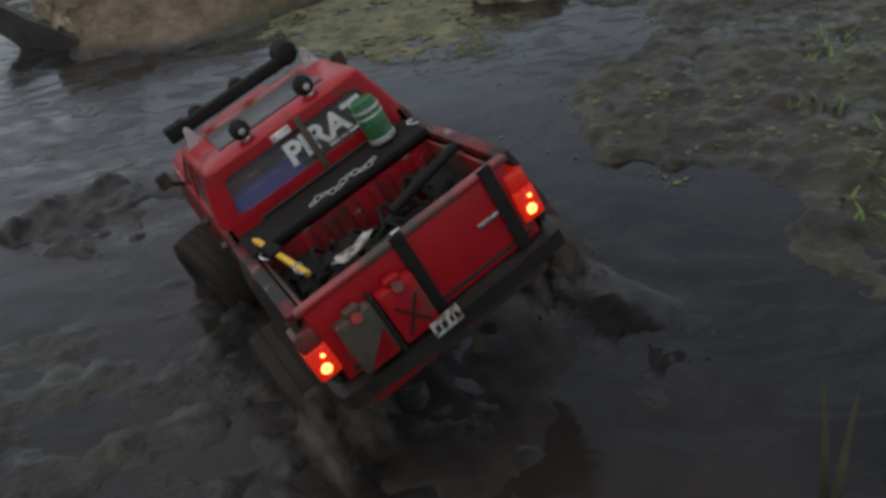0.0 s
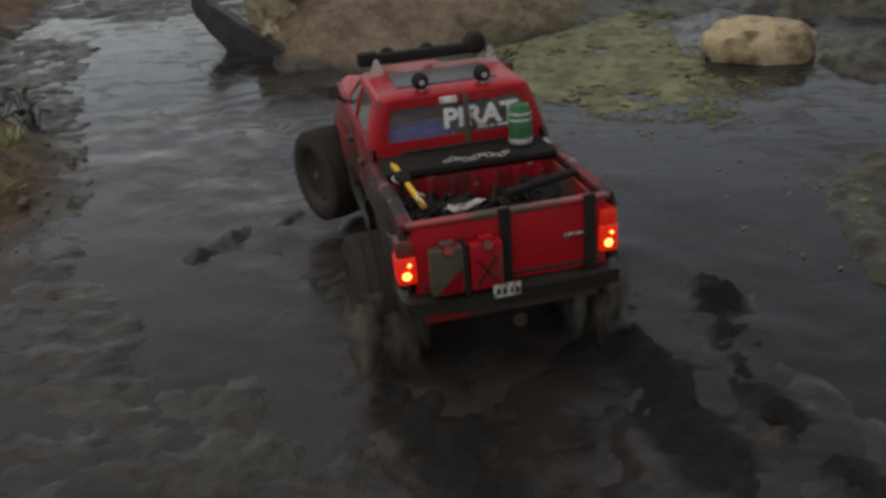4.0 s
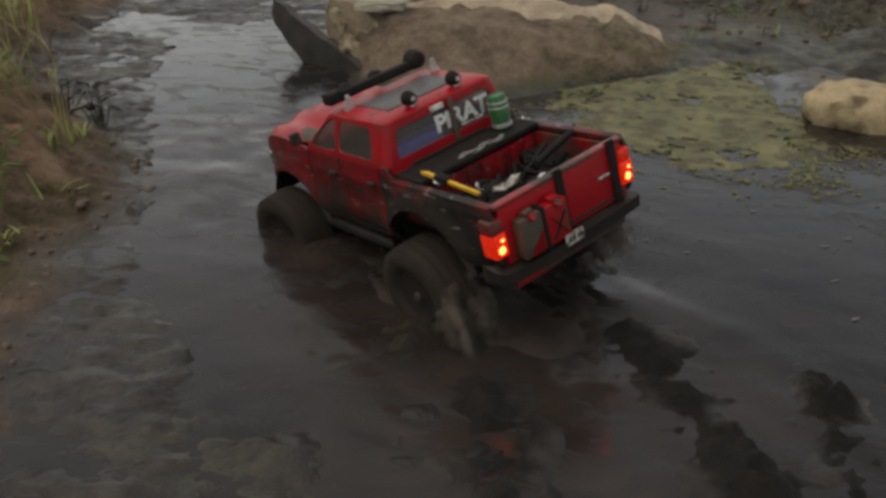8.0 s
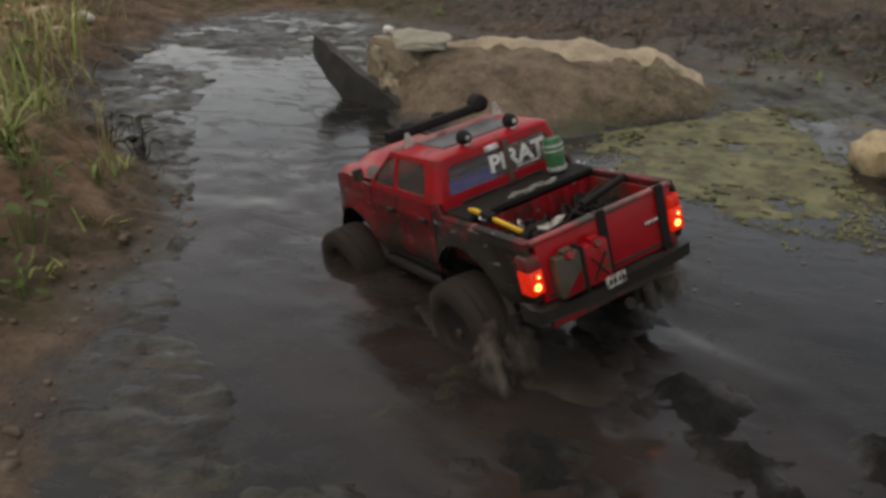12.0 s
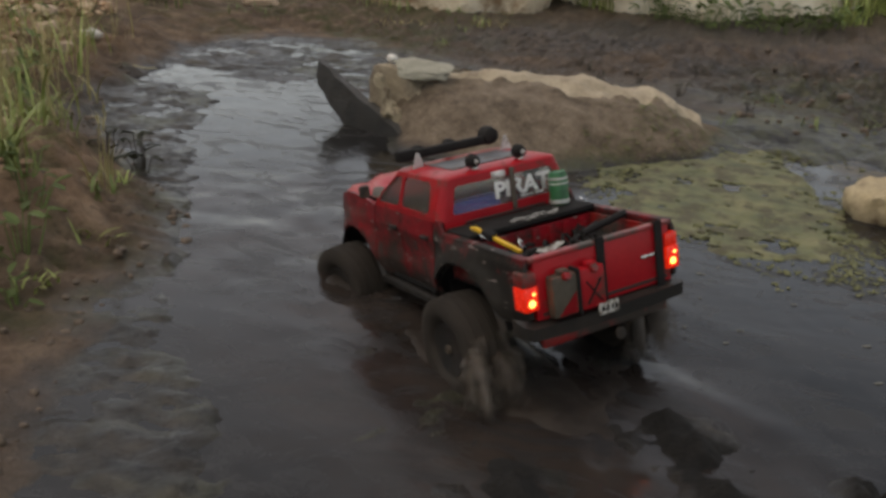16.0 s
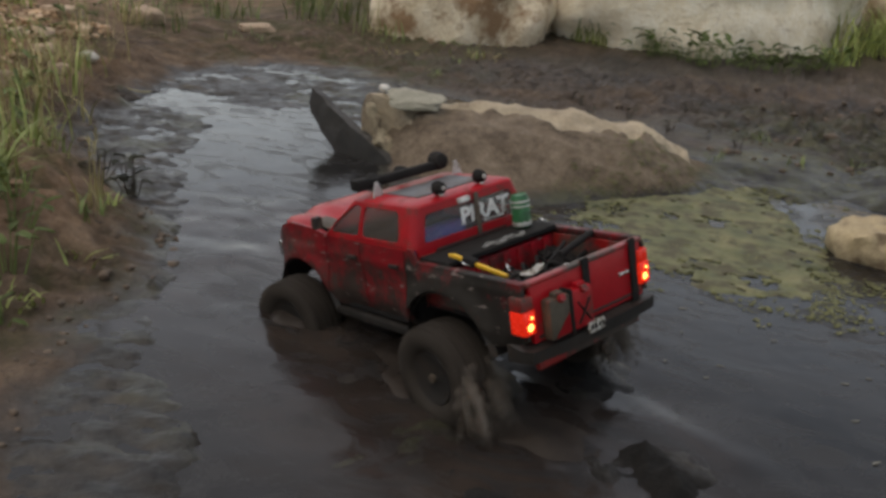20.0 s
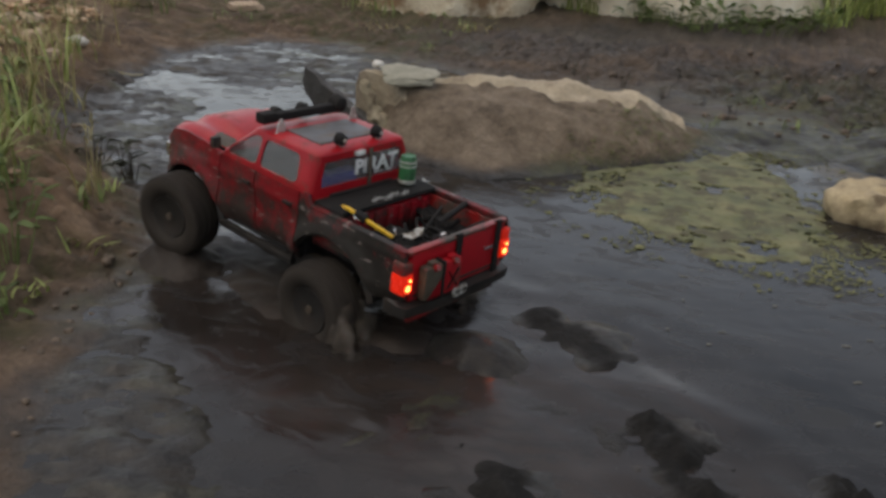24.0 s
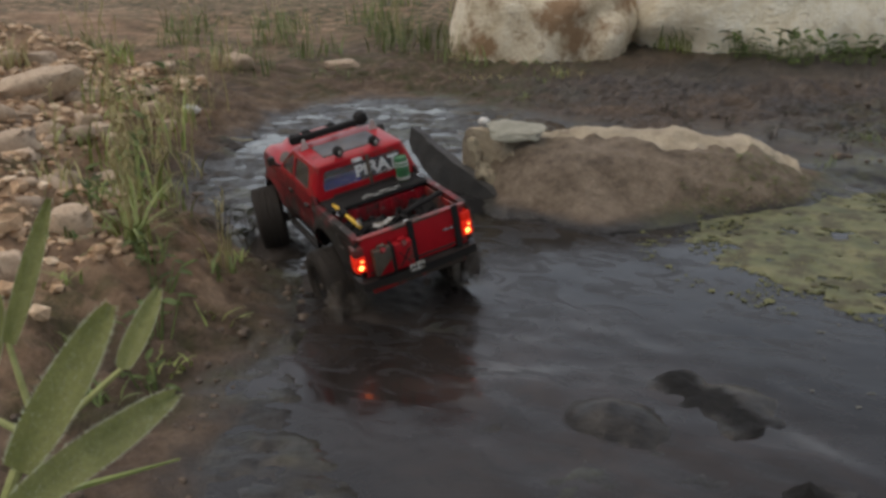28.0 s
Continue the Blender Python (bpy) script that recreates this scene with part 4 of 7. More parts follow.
def moss_mask(x, y):
    isle = inside(x, y, MUD_ISLE) * np.clip(0.78 + 1.1 * fbm(x, y, 6.0, 4, 53, 0.6), 0, 1)
    far_right = smooth(-0.40, -0.10, x) * smooth(1.6, 1.9, y) * (1 - smooth(3.0, 3.6, y)) * 0.9
    d, _ = line_distance(x, y, ALGAE_EDGE + ALGAE_EDGE[:1])
    rim = (1 - smooth(0.02, 0.16, d)) * 0.9 * (1 - smooth(0.015, 0.05, mound(x, y)))
    bank = smooth(-0.85, -1.0, x) * 0.75 * smooth(0.0, 0.25, fbm(x, y, 5.0, 4, 51, 0.6)) * (1 - smooth(2.6, 3.2, y)) * (1 - smooth(0.004, 0.015, mound(x, y)))
    meadow = smooth(4.2, 5.0, y)
    slime = smooth(-0.25, -0.45, x) * (1 - smooth(1.2, 1.6, y)) * 0.42 * smooth(-0.08, 0.30, fbm(x, y, 6.0, 4, 221, 0.6))
    verge = smooth(2.75, 3.3, y) * (1 - smooth(-1.5, -0.95, x)) * 0.85 * smooth(-0.25, 0.15, fbm(x, y, 4.0, 4, 225, 0.6))
    meadow = np.maximum(meadow, np.maximum(slime, verge))
    return np.clip(np.maximum(np.maximum(isle, far_right), np.maximum(np.maximum(rim, bank), meadow)), 0, 1)


def soil_mask(x, y):
    """Firmer brown soil: the banks above the waterline and the heap on the slab."""
    wx, wy = shore_warp(x, y)
    d, _ = line_distance(wx, wy, SHORE)
    out = ~inside(wx, wy, SHORE)
    ragged = d + 0.05 * fbm(x, y, 9.0, 4, 76, 0.6)
    bank = np.where(out, smooth(-0.02, 0.09, ragged), 0.0)
    far = smooth(2.4, 2.8, y) * smooth(-1.9, -1.2, x)
    bank = bank * (1 - far * (0.65 - 0.5 * fbm(x, y, 4.0, 4, 77)))
    di, _ = line_distance(x, y, MUD_ISLE + MUD_ISLE[:1])
    islet = inside(x, y, MUD_ISLE) * 0.16 * smooth(0.02, 0.12, di)
    return np.clip(np.maximum(np.maximum(bank, islet), smooth(0.008, 0.03, mound(x, y))), 0, 1)


def black_mask(x, y):
    """Black mud torn up along the ruts."""
    d = np.minimum(line_distance(x, y, RUT_A)[0], line_distance(x, y, RUT_B)[0] * 1.7)
    d = np.minimum(d, line_distance(x, y, RUT_C)[0] * 1.1)
    d = np.minimum(d, line_distance(x, y, RUT_D)[0] * 1.6 + 0.008)
    gaps = smooth(0.08, 0.28, value_noise(x, y, 13.0, 48))
    return np.clip(1.25 * gaps * (1 - smooth(0.026, 0.056, d + 0.050 * fbm(x, y, 20.0, 4, 46, 0.65))), 0, 1)


sheet("ground", spread(-2.1, 0.8, 0.0075, 60), spread(0.25, 3.6, 0.0075, 60), ground_height, GROUND, "structure", "dark wet churned mud rising to a dry gravelly bank", "ground", moss_mask)


def water_height(x, y):
    calm = smooth(0.0, 0.8, np.hypot(x + 1.3, y - 2.4))
    w = 0.0034 * fbm(x * 0.9 + y * 0.5, y * 1.3 - x * 0.4, 9.0, 3, 61) + 0.0010 * fbm(x, y, 30.0, 3, 66)
    trail = 1 - smooth(0.0, 0.35, line_distance(x, y, [(-0.25, 0.75), (-0.45, 1.15), (-0.95, 1.5)])[0])
    w = w * (0.12 + 0.12 * calm + 0.8 * trail)
    wake = 1 - smooth(0.05, 0.36, line_distance(x, y, [(-0.75, 1.32), (-0.30, 1.12), (-0.02, 0.80)])[0])
    w = w + trail * 0.0022 * fbm(x * 0.8 - y * 0.6, (x * 0.6 + y * 0.8) * 2.2, 24.0, 3, 187, 0.55)
    w = w + wake * 0.0055 * fbm(x * 0.9 - y * 0.5, (x * 0.55 + y * 0.85) * 4.5, 5.0, 4, 68, 0.6)
    return w


def churn_mask(x, y):
    """Mud stirred up along the way that the truck has driven."""
    d = line_distance(x, y, [(-0.05, 0.45), (-0.25, 0.78), (-0.36, 1.0), (-0.48, 1.15), (-0.72, 1.24), (-0.95, 1.42)])[0]
    return np.clip(1.0 - smooth(0.10, 0.36, d + 0.10 * fbm(x, y, 5.0, 4, 181, 0.6)), 0, 1)


water = sheet("water", np.arange(-2.1, 1.7, 0.014), np.arange(-1.4, 3.4, 0.014), water_height, WATER, "structure", "shallow brown puddle water with small ripples", "water")
wco = np.empty(len(water.data.vertices) * 3)
water.data.vertices.foreach_get("co", wco)
wco = wco.reshape(-1, 3)
water.data.attributes.new("churn", "FLOAT", "POINT").data.foreach_set("value", churn_mask(wco[:, 0], wco[:, 1]).astype(np.float32))


# ---- the radio-controlled pickup ----
R_TYRE = 0.060
REAR, FRONT = (0.107, -0.125, 0.050), (0.112, 0.178, 0.059)


def arc(cy, cz, r, a0, a1, k=12):
    return [(cy + r * math.cos(radians(a0 + (a1 - a0) * i / k)), cz + r * math.sin(radians(a0 + (a1 - a0) * i / k))) for i in range(k + 1)]


def side_x(y, z):
    """Half width of the body: tucked sills, scalloped doors, swollen arches, tapered nose."""
    x = 0.0950 - 2.2 * max(0.0, 0.115 - z) ** 1.5 - 0.26 * max(0.0, z - 0.160) ** 1.3
    x -= 0.0026 * math.exp(-((z - 0.128) / 0.018) ** 2) * math.exp(-((y - 0.02) / 0.06) ** 4)
    x += 0.0012 * math.exp(-((z - 0.158) / 0.005) ** 2)
    for cy in (-0.125, 0.180):
        r = math.hypot(y - cy, z - 0.066)
        x += 0.0075 * math.exp(-((r - 0.078) / 0.015) ** 2)
    return x - 0.016 * max(0.0, (y - 0.195) / 0.07) ** 2


def nearest_on(p, poly):
    """The point of a closed outline that lies nearest to p."""
    best, out = 1e9, p
    for (ax, ay), (bx, by) in zip(poly, poly[1:] + poly[:1]):
        dx, dy = bx - ax, by - ay
        t = max(0.0, min(1.0, ((p[0] - ax) * dx + (p[1] - ay) * dy) / (dx * dx + dy * dy + 1e-12)))
        qx, qy = ax + t * dx, ay + t * dy
        d = (p[0] - qx) ** 2 + (p[1] - qy) ** 2
        if d < best:
            best, out = d, (qx, qy)
    return out


def rounded(poly, r, k=5):
    """A closed outline with its corners rounded."""
    out = []
    for a, b, c in zip(poly[-1:] + poly[:-1], poly, poly[1:] + poly[:1]):
        a, b, c = Vector(a), Vector(b), Vector(c)
        q = min(r, 0.45 * (a - b).length, 0.45 * (c - b).length)
        p0, p1 = b + (a - b).normalized() * q, b + (c - b).normalized() * q
        for i in range(k + 1):
            t = i / k
            out.append(tuple(p0 * (1 - t) ** 2 + b * 2 * t * (1 - t) + p1 * t * t))
    return out


def skin(outline, depth_of, thick, step=0.004):
    """A curved panel: a fine grid inside a (y, z) outline, pushed out to depth_of(y, z)."""
    ys, zs = [p[0] for p in outline], [p[1] for p in outline]
    ny, nz = int((max(ys) - min(ys)) / step) + 2, int((max(zs) - min(zs)) / step) + 2
    gy, gz = np.linspace(min(ys), max(ys), ny), np.linspace(min(zs), max(zs), nz)
    cy, cz = np.meshgrid((gy[1:] + gy[:-1]) / 2, (gz[1:] + gz[:-1]) / 2)
    keep = inside(cy, cz, outline)
    bm = bmesh.new()
    got = {}

    def at(i, j):
        if (i, j) not in got:
            got[i, j] = bm.verts.new((0, gy[i], gz[j]))
        return got[i, j]

    for j in range(nz - 1):
        for i in range(ny - 1):
            if keep[j, i]:
                bm.faces.new((at(i, j), at(i + 1, j), at(i + 1, j + 1), at(i, j + 1)))
    for v in bm.verts:
        if v.is_boundary:
            v.co.y, v.co.z = nearest_on((v.co.y, v.co.z), outline)
    for v in bm.verts:
        v.co.x = depth_of(v.co.y, v.co.z)
    ext = bmesh.ops.extrude_face_region(bm, geom=bm.faces[:])
    bmesh.ops.translate(bm, vec=(-thick, 0, 0), verts=[g for g in ext["geom"] if isinstance(g, bmesh.types.BMVert)])
    return bm


BELT, EAVE = 0.180, 0.2260
REAR_SIDE_WINDOW = rounded([(-0.050, 0.1875), (0.0275, 0.1870), (0.0280, 0.2222), (-0.042, 0.2222)], 0.008)
FRONT_SIDE_WINDOW = rounded([(0.0345, 0.1870), (0.0990, 0.1865), (0.0900, 0.1985), (0.0510, 0.2222), (0.0340, 0.2222)], 0.007)
REAR_WINDOW = rounded([(-0.0740, 0.1850), (0.0740, 0.1850), (0.0665, 0.2175), (-0.0665, 0.2175)], 0.005)
WINDSCREEN = rounded([(-0.0790, 0.1870), (0.0790, 0.1870), (0.0660, 0.2225), (-0.0660, 0.2225)], 0.006)


def cab_width(z):
    return 0.0936 - 0.0155 * max(0.0, (z - BELT) / (EAVE - BELT)) ** 1.2


def cab_front(z):
    return 0.1190 - 0.0580 * max(0.0, (z - BELT) / (EAVE - BELT)) ** 0.95


def cab_ring(w, y0, y1, r0, r1, z, n=84):
    """A rounded plan outline at one height, always with the same count of points."""
    pts = []
    for (ax, ay), (bx, by), (cx, cy), r, a0 in (
        ((-w + r0, y0), (w - r0, y0), (w - r0, y0 + r0), r0, -90),
        ((w, y0 + r0), (w, y1 - r1), (w - r1, y1 - r1), r1, 0),
        ((w - r1, y1), (-w + r1, y1), (-w + r1, y1 - r1), r1, 90),
        ((-w, y1 - r1), (-w, y0 + r0), (-w + r0, y0 + r0), r0, 180)):
        pts += [(ax + (bx - ax) * i / n, ay + (by - ay) * i / n, z) for i in range(n)]
        pts += [(cx + r * math.cos(radians(a0 + 90 * i / 8)), cy + r * math.sin(radians(a0 + 90 * i / 8)), z) for i in range(8)]
    return pts


def cab_shell():
    """The greenhouse: one moulded skin with real window openings."""
    bm = bmesh.new()
    rows = []
    for k in range(35):
        z = BELT + (EAVE - BELT) * k / 34
        rows.append([bm.verts.new(p) for p in cab_ring(cab_width(z), -0.0762 + 0.0025 * k / 34, cab_front(z), 0.011, 0.012, z)])
    n = len(rows[0])
    for a, b in zip(rows, rows[1:]):
        for i in range(n):
            bm.faces.new((a[i], a[(i + 1) % n], b[(i + 1) % n], b[i]))
    bm.normal_update()
    gone = []
    which = {}
    for f in bm.faces:
        c, nm = f.calc_center_median(), f.normal
        if abs(nm.x) > 0.7:
            opts, p = (REAR_SIDE_WINDOW, FRONT_SIDE_WINDOW), (c.y, c.z)
        elif c.y < 0:
            opts, p = (REAR_WINDOW,), (c.x, c.z)
        else:
            opts, p = (WINDSCREEN,), (c.x, c.z)
        for o in opts:
            if bool(inside(np.array([p[0]]), np.array([p[1]]), o)[0]):
                gone.append(f)
                for v in f.verts:
                    which[v] = (o, abs(nm.x) > 0.7)
    bmesh.ops.delete(bm, geom=gone, context="FACES")
    for v, (o, side) in which.items():
        if v.is_valid and v.is_boundary:
            if side:
                v.co.y, v.co.z = nearest_on((v.co.y, v.co.z), o)
            else:
                v.co.x, v.co.z = nearest_on((v.co.x, v.co.z), o)
    bmesh.ops.delete(bm, geom=[v for v in bm.verts if not v.link_faces], context="VERTS")
    bmesh.ops.solidify(bm, geom=bm.faces[:], thickness=0.0018)
    return bm


def roof_shell():
    """The pressed roof: eaves rounded over into a flat top."""
    bm = bmesh.new()
    rows = []
    for k in range(10):
        a = radians(10 * k)
        d, z = 0.026 * (1 - math.cos(a)), EAVE + 0.0062 * math.sin(a)
        rows.append([bm.verts.new(p) for p in cab_ring(cab_width(EAVE) - d, -0.0737 + d, cab_front(EAVE) - d, 0.011, 0.012, z, 24)])
    n = len(rows[0])
    for a, b in zip(rows, rows[1:]):
        for i in range(n):
            bm.faces.new((a[i], a[(i + 1) % n], b[(i + 1) % n], b[i]))
    bm.faces.new(rows[-1])
    return bm


def bonnet():
    """Crowned bonnet: low at the cowl, raised middle, rolled edges and nose."""
    rings = []
    for y, z, hw, mid in ((0.098, 0.1795, 0.0915, 0.001), (0.118, 0.1830, 0.0925, 0.003), (0.140, 0.1880, 0.0930, 0.006), (0.170, 0.1925, 0.0930, 0.008), (0.205, 0.1925, 0.0915, 0.008), (0.230, 0.1870, 0.0890, 0.007), (0.247, 0.1780, 0.0850, 0.005), (0.257, 0.1660, 0.0790, 0.003), (0.260, 0.1500, 0.0740, 0.000)):
        top = []
        for i in range(25):
            u = -1 + 2 * i / 24
            rise = mid * (1 - min(1.0, max(0.0, (abs(u) - 0.42) / 0.16)) ** 2 * (3 - 2 * min(1.0, max(0.0, (abs(u) - 0.42) / 0.16))))
            crown = 0.004 * math.exp(-((abs(u) - 0.84) / 0.12) ** 2)
            top.append((u * hw, y, z + rise + crown - 0.011 * abs(u) ** 9))
        rings.append(top + [(hw * 0.9, y - 0.004, z - 0.020), (-hw * 0.9, y - 0.004, z - 0.020)])
    return loft(rings)


def wheel_parts(root, place, left):
    wheel_bm = bmesh.new()
    side = -1 if left else 1
    turn = Matrix.Rotation(radians(90), 4, "Y")
    lathe(wheel_bm, [(0.004, -0.022), (0.030, -0.022), (0.036, -0.025), (0.038, -0.022), (0.033, -0.016), (0.030, 0.0), (0.033, 0.016), (0.038, 0.022), (0.036, 0.025), (0.030, 0.022), (0.026, 0.012), (0.004, 0.010)], 28, turn)
    wheel = part("wheel", wheel_bm, TRIM, root, "mud-stained black beadlock wheel")
    hub = rod((side * 0.010, 0, 0), (side * 0.026, 0, 0), 0.008, 0.006, 10)
    part("hub", hub, MUDCAKE, wheel)
    for k in range(6):
        a = k * math.pi / 3
        spoke = bar((side * 0.014, 0.007 * math.cos(a), 0.007 * math.sin(a)), (side * 0.017, 0.029 * math.cos(a), 0.029 * math.sin(a)), 0.006, 0.008, 0.001)
        part("spoke", spoke, TRIM, wheel)
    tyre = bmesh.new()
    prof = [(0.036, -0.020), (0.042, -0.028), (0.052, -0.031), (0.0595, -0.0305), (0.0655, -0.027), (0.067, -0.013), (0.0675, 0.0), (0.067, 0.013), (0.0655, 0.027), (0.0595, 0.0305), (0.052, 0.031), (0.042, 0.028), (0.036, 0.020)]
    lathe(tyre, prof, 44, turn)
    tyre.faces.ensure_lookup_table()
    lugs = []
    for band in (3, 4, 5, 6, 7, 8):
        for k in range(44):
            if (k + (1 if band in (5, 8, 9) else 0) + (1 if band == 7 else 0)) % 2 == 0:
                lugs.append(tyre.faces[band * 44 + k])
    for f in bmesh.ops.extrude_discrete_faces(tyre, faces=lugs)["faces"]:
        c0 = f.calc_center_median()
        for v in f.verts:
            radial = Vector((0, v.co.y, v.co.z)).normalized()
            v.co += radial * 0.0045 + (c0 - v.co) * 0.12
    part("tyre", tyre, TYRE_MUD, wheel, "knobbly tyre caked with wet mud")
    for ob in [wheel] + list(wheel.children):
        ob.data.transform(Matrix.Scale(R_TYRE / 0.0715, 4))
    wheel.location = (side * place[0], place[1], place[2])
    return wheel


def spotlight(root, x, y, z, r=0.0085):
    m = Matrix.Translation((x, y, z)) @ Matrix.Rotation(radians(-90), 4, "X")
    body = lathe(bmesh.new(), [(r * 0.45, -0.007), (r * 0.8, -0.004), (r, 0.002), (r, 0.006), (r * 0.85, 0.0065)], 18, m)
    lamp = part("spotlight", body, BLACK, root, "small round black roof spotlight")
    part("glass", lathe(bmesh.new(), [(r * 0.5, 0.0066), (r * 0.82, 0.0070), (r * 0.5, 0.0084)], 18, m), CHROME, lamp)
    part("bracket", bar((x, y, z - 0.012), (x, y, z - r * 0.5), 0.006, 0.004), CHROME, lamp)
    part("rear_cap", lathe(bmesh.new(), [(r * 0.12, -0.0084), (r * 0.30, -0.0080), (r * 0.34, -0.0066)], 14, m), CHROME_DULL, lamp)


def text_mesh(body, size, m):
    cu = bpy.data.curves.new("lettering", "FONT")
    cu.body, cu.size, cu.extrude, cu.align_x, cu.align_y = body, size, 0.0004, "CENTER", "CENTER"
    cu.offset = 0.0009
    ob = bpy.data.objects.new("lettering", cu)
    scene.collection.objects.link(ob)
    me = bpy.data.meshes.new_from_object(ob.evaluated_get(bpy.context.evaluated_depsgraph_get()))
    bpy.data.objects.remove(ob)
    me.transform(m)
    return me


def build_truck():
    root = tagged(new("pickup_truck"), "muddy red radio-controlled pickup truck with lit tail lamps", "toy truck")
    # lower body, one panel a side
    for s in (1, -1):
        flip = (lambda bm: bm) if s > 0 else mirror
        fender = [(0.112, 0.086), (0.112, 0.181), (0.150, 0.186), (0.200, 0.188), (0.232, 0.181), (0.252, 0.166), (0.262, 0.142), (0.266, 0.108), (0.266, 0.074), (0.258, 0.086)] + arc(0.180, 0.066, 0.076, 28, 163)
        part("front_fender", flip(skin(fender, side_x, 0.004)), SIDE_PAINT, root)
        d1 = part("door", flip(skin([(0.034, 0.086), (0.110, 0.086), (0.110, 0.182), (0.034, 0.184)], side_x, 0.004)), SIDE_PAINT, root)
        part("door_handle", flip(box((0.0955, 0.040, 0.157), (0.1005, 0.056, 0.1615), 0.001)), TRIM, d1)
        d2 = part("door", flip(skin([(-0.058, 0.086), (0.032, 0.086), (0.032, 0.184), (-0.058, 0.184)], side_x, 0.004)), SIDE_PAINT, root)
        part("door_handle", flip(box((0.0955, -0.048, 0.157), (0.1005, -0.032, 0.1615), 0.001)), TRIM, d2)
        bed = [(-0.060, 0.086), (-0.060, 0.184), (-0.074, 0.182), (-0.082, 0.168), (-0.250, 0.166), (-0.253, 0.150), (-0.252, 0.108), (-0.235, 0.098), (-0.205, 0.094)] + arc(-0.125, 0.066, 0.078, 160, 22)[1:]
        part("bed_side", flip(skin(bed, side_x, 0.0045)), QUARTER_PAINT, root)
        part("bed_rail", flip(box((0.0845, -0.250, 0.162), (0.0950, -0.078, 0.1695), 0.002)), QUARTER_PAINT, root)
        for cy, a0, a1 in ((0.180, 20, 168), (-0.125, 168, 14)):
            pts_o = arc(cy, 0.066, 0.080, a0, a1, 16)
            pts_i = arc(cy, 0.066, 0.075, a0, a1, 16)
            flare = loft([[(0.094, yo, zo), (0.0985, yi, zi), (0.0995, yi, zi - 0.001), (0.094, yi, zi)] for (yo, zo), (yi, zi) in zip(pts_o, pts_i)])
            part("wheel_arch", flip(flare), TRIM, root, "scuffed black fender flare")
            liner = loft([[(0.050, y, z), (0.094, y, z), (0.094, y * 0.999, z + 0.003), (0.050, y, z + 0.003)] for y, z in arc(cy, 0.066, 0.078, a0, a1, 12)])
            part("wheel_well", flip(liner), BLACK, root)
        part("rock_slider", flip(bar((0.094, -0.052, 0.079), (0.094, 0.108, 0.079), 0.010, 0.010, 0.003)), TRIM, root)
        for out in (REAR_SIDE_WINDOW, FRONT_SIDE_WINDOW):
            pane = flip(plate(out, lambda y, z: cab_width(z) - 0.0018, 0.0012))
            part("side_window", pane, SIDE_GLASS, root).visible_shadow = False
        part("bed_wall", flip(box((0.0800, -0.245, 0.118), (0.0832, -0.082, 0.1625), 0.0008)), RED_MUDDY, root)
        mir = part("wing_mirror", flip(box((0.100, 0.098, 0.192), (0.114, 0.108, 0.209), 0.004)), MIRROR_MUD, root, "black wing mirror on a stalk")
        part("stalk", flip(bar((0.092, 0.104, 0.186), (0.106, 0.104, 0.197), 0.004, 0.004)), BLACK, mir)
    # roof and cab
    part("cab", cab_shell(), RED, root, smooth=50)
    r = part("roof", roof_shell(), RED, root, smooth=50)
    part("sunroof", box((-0.054, -0.048, 0.2312), (0.050, 0.018, 0.2334), 0.0009), GLASS_DARK, r, "smoked grey sunroof panel")
    for x0, x1, y0, y1 in ((-0.055, 0.051, -0.0505, -0.048), (-0.055, 0.051, 0.018, 0.0205)):
        part("seam", box((x0, y0, 0.2308), (x1, y1, 0.2328), 0.0006), TRIM, r)
    part("cab_back", box((-0.0860, -0.0758, 0.1660), (0.0860, -0.0732, 0.1840), 0.0008), RED, root)
    rear = bmesh.new()
    add_box(rear, (-0.0765, -0.0728, 0.1830), (0.0765, -0.0716, 0.2190))
    rw = part("rear_window", rear, GLASS, root, "scratched tinted rear window with lettering")
    rw.visible_shadow = False
    turn = pose(0.001, -0.0733, 0.2005, 90, 0, 0)
    me = text_mesh("PIRAT", 0.026, turn @ Matrix.Diagonal((1.14, 1.06, 1, 1)) @ Matrix.Translation((0.021, 0, 0)))
    me.materials.append(WHITE)
    letters = new("lettering", me)
    letters.parent = rw
    tagged(letters, "white block lettering")
    for k, (x0, x1) in enumerate(((0.022, 0.032), (0.034, 0.040), (0.042, 0.054))):
        part("small_print", box((x0, -0.0735, 0.1875), (x1, -0.0727, 0.1895)), WHITE, rw)
    part("sticker", box((-0.017, -0.0765, 0.2185), (0.001, -0.0735, 0.2245), 0.0004), WHITE, root, "white blank sticker")
    part("roof_strap", box((0.0062, -0.0790, 0.176), (0.0122, -0.0768, 0.2260), 0.0006), MUDCAKE, root, "muddy strap over the rear window")
    ws = loft([[(-0.082, y, z), (0.082, y, z), (0.082, y - 0.0015, z - 0.001), (-0.082, y - 0.0015, z - 0.001)] if z < 0.2 else [(-0.069, y, z), (0.069, y, z), (0.069, y - 0.0015, z - 0.001), (-0.069, y - 0.0015, z - 0.001)] for y, z in ((cab_front(0.185) - 0.003, 0.185), (cab_front(0.2245) - 0.003, 0.2245))])
    part("windscreen", ws, GLASS, root).visible_shadow = False
    inner = part("interior", box((-0.082, -0.062, 0.088), (0.082, 0.105, 0.168), 0.004), BLACK, root)
    part("seat_tray", box((-0.074, -0.068, 0.166), (-0.004, -0.050, 0.1975), 0.003), BLUE, inner, "blue plastic box behind the seats")
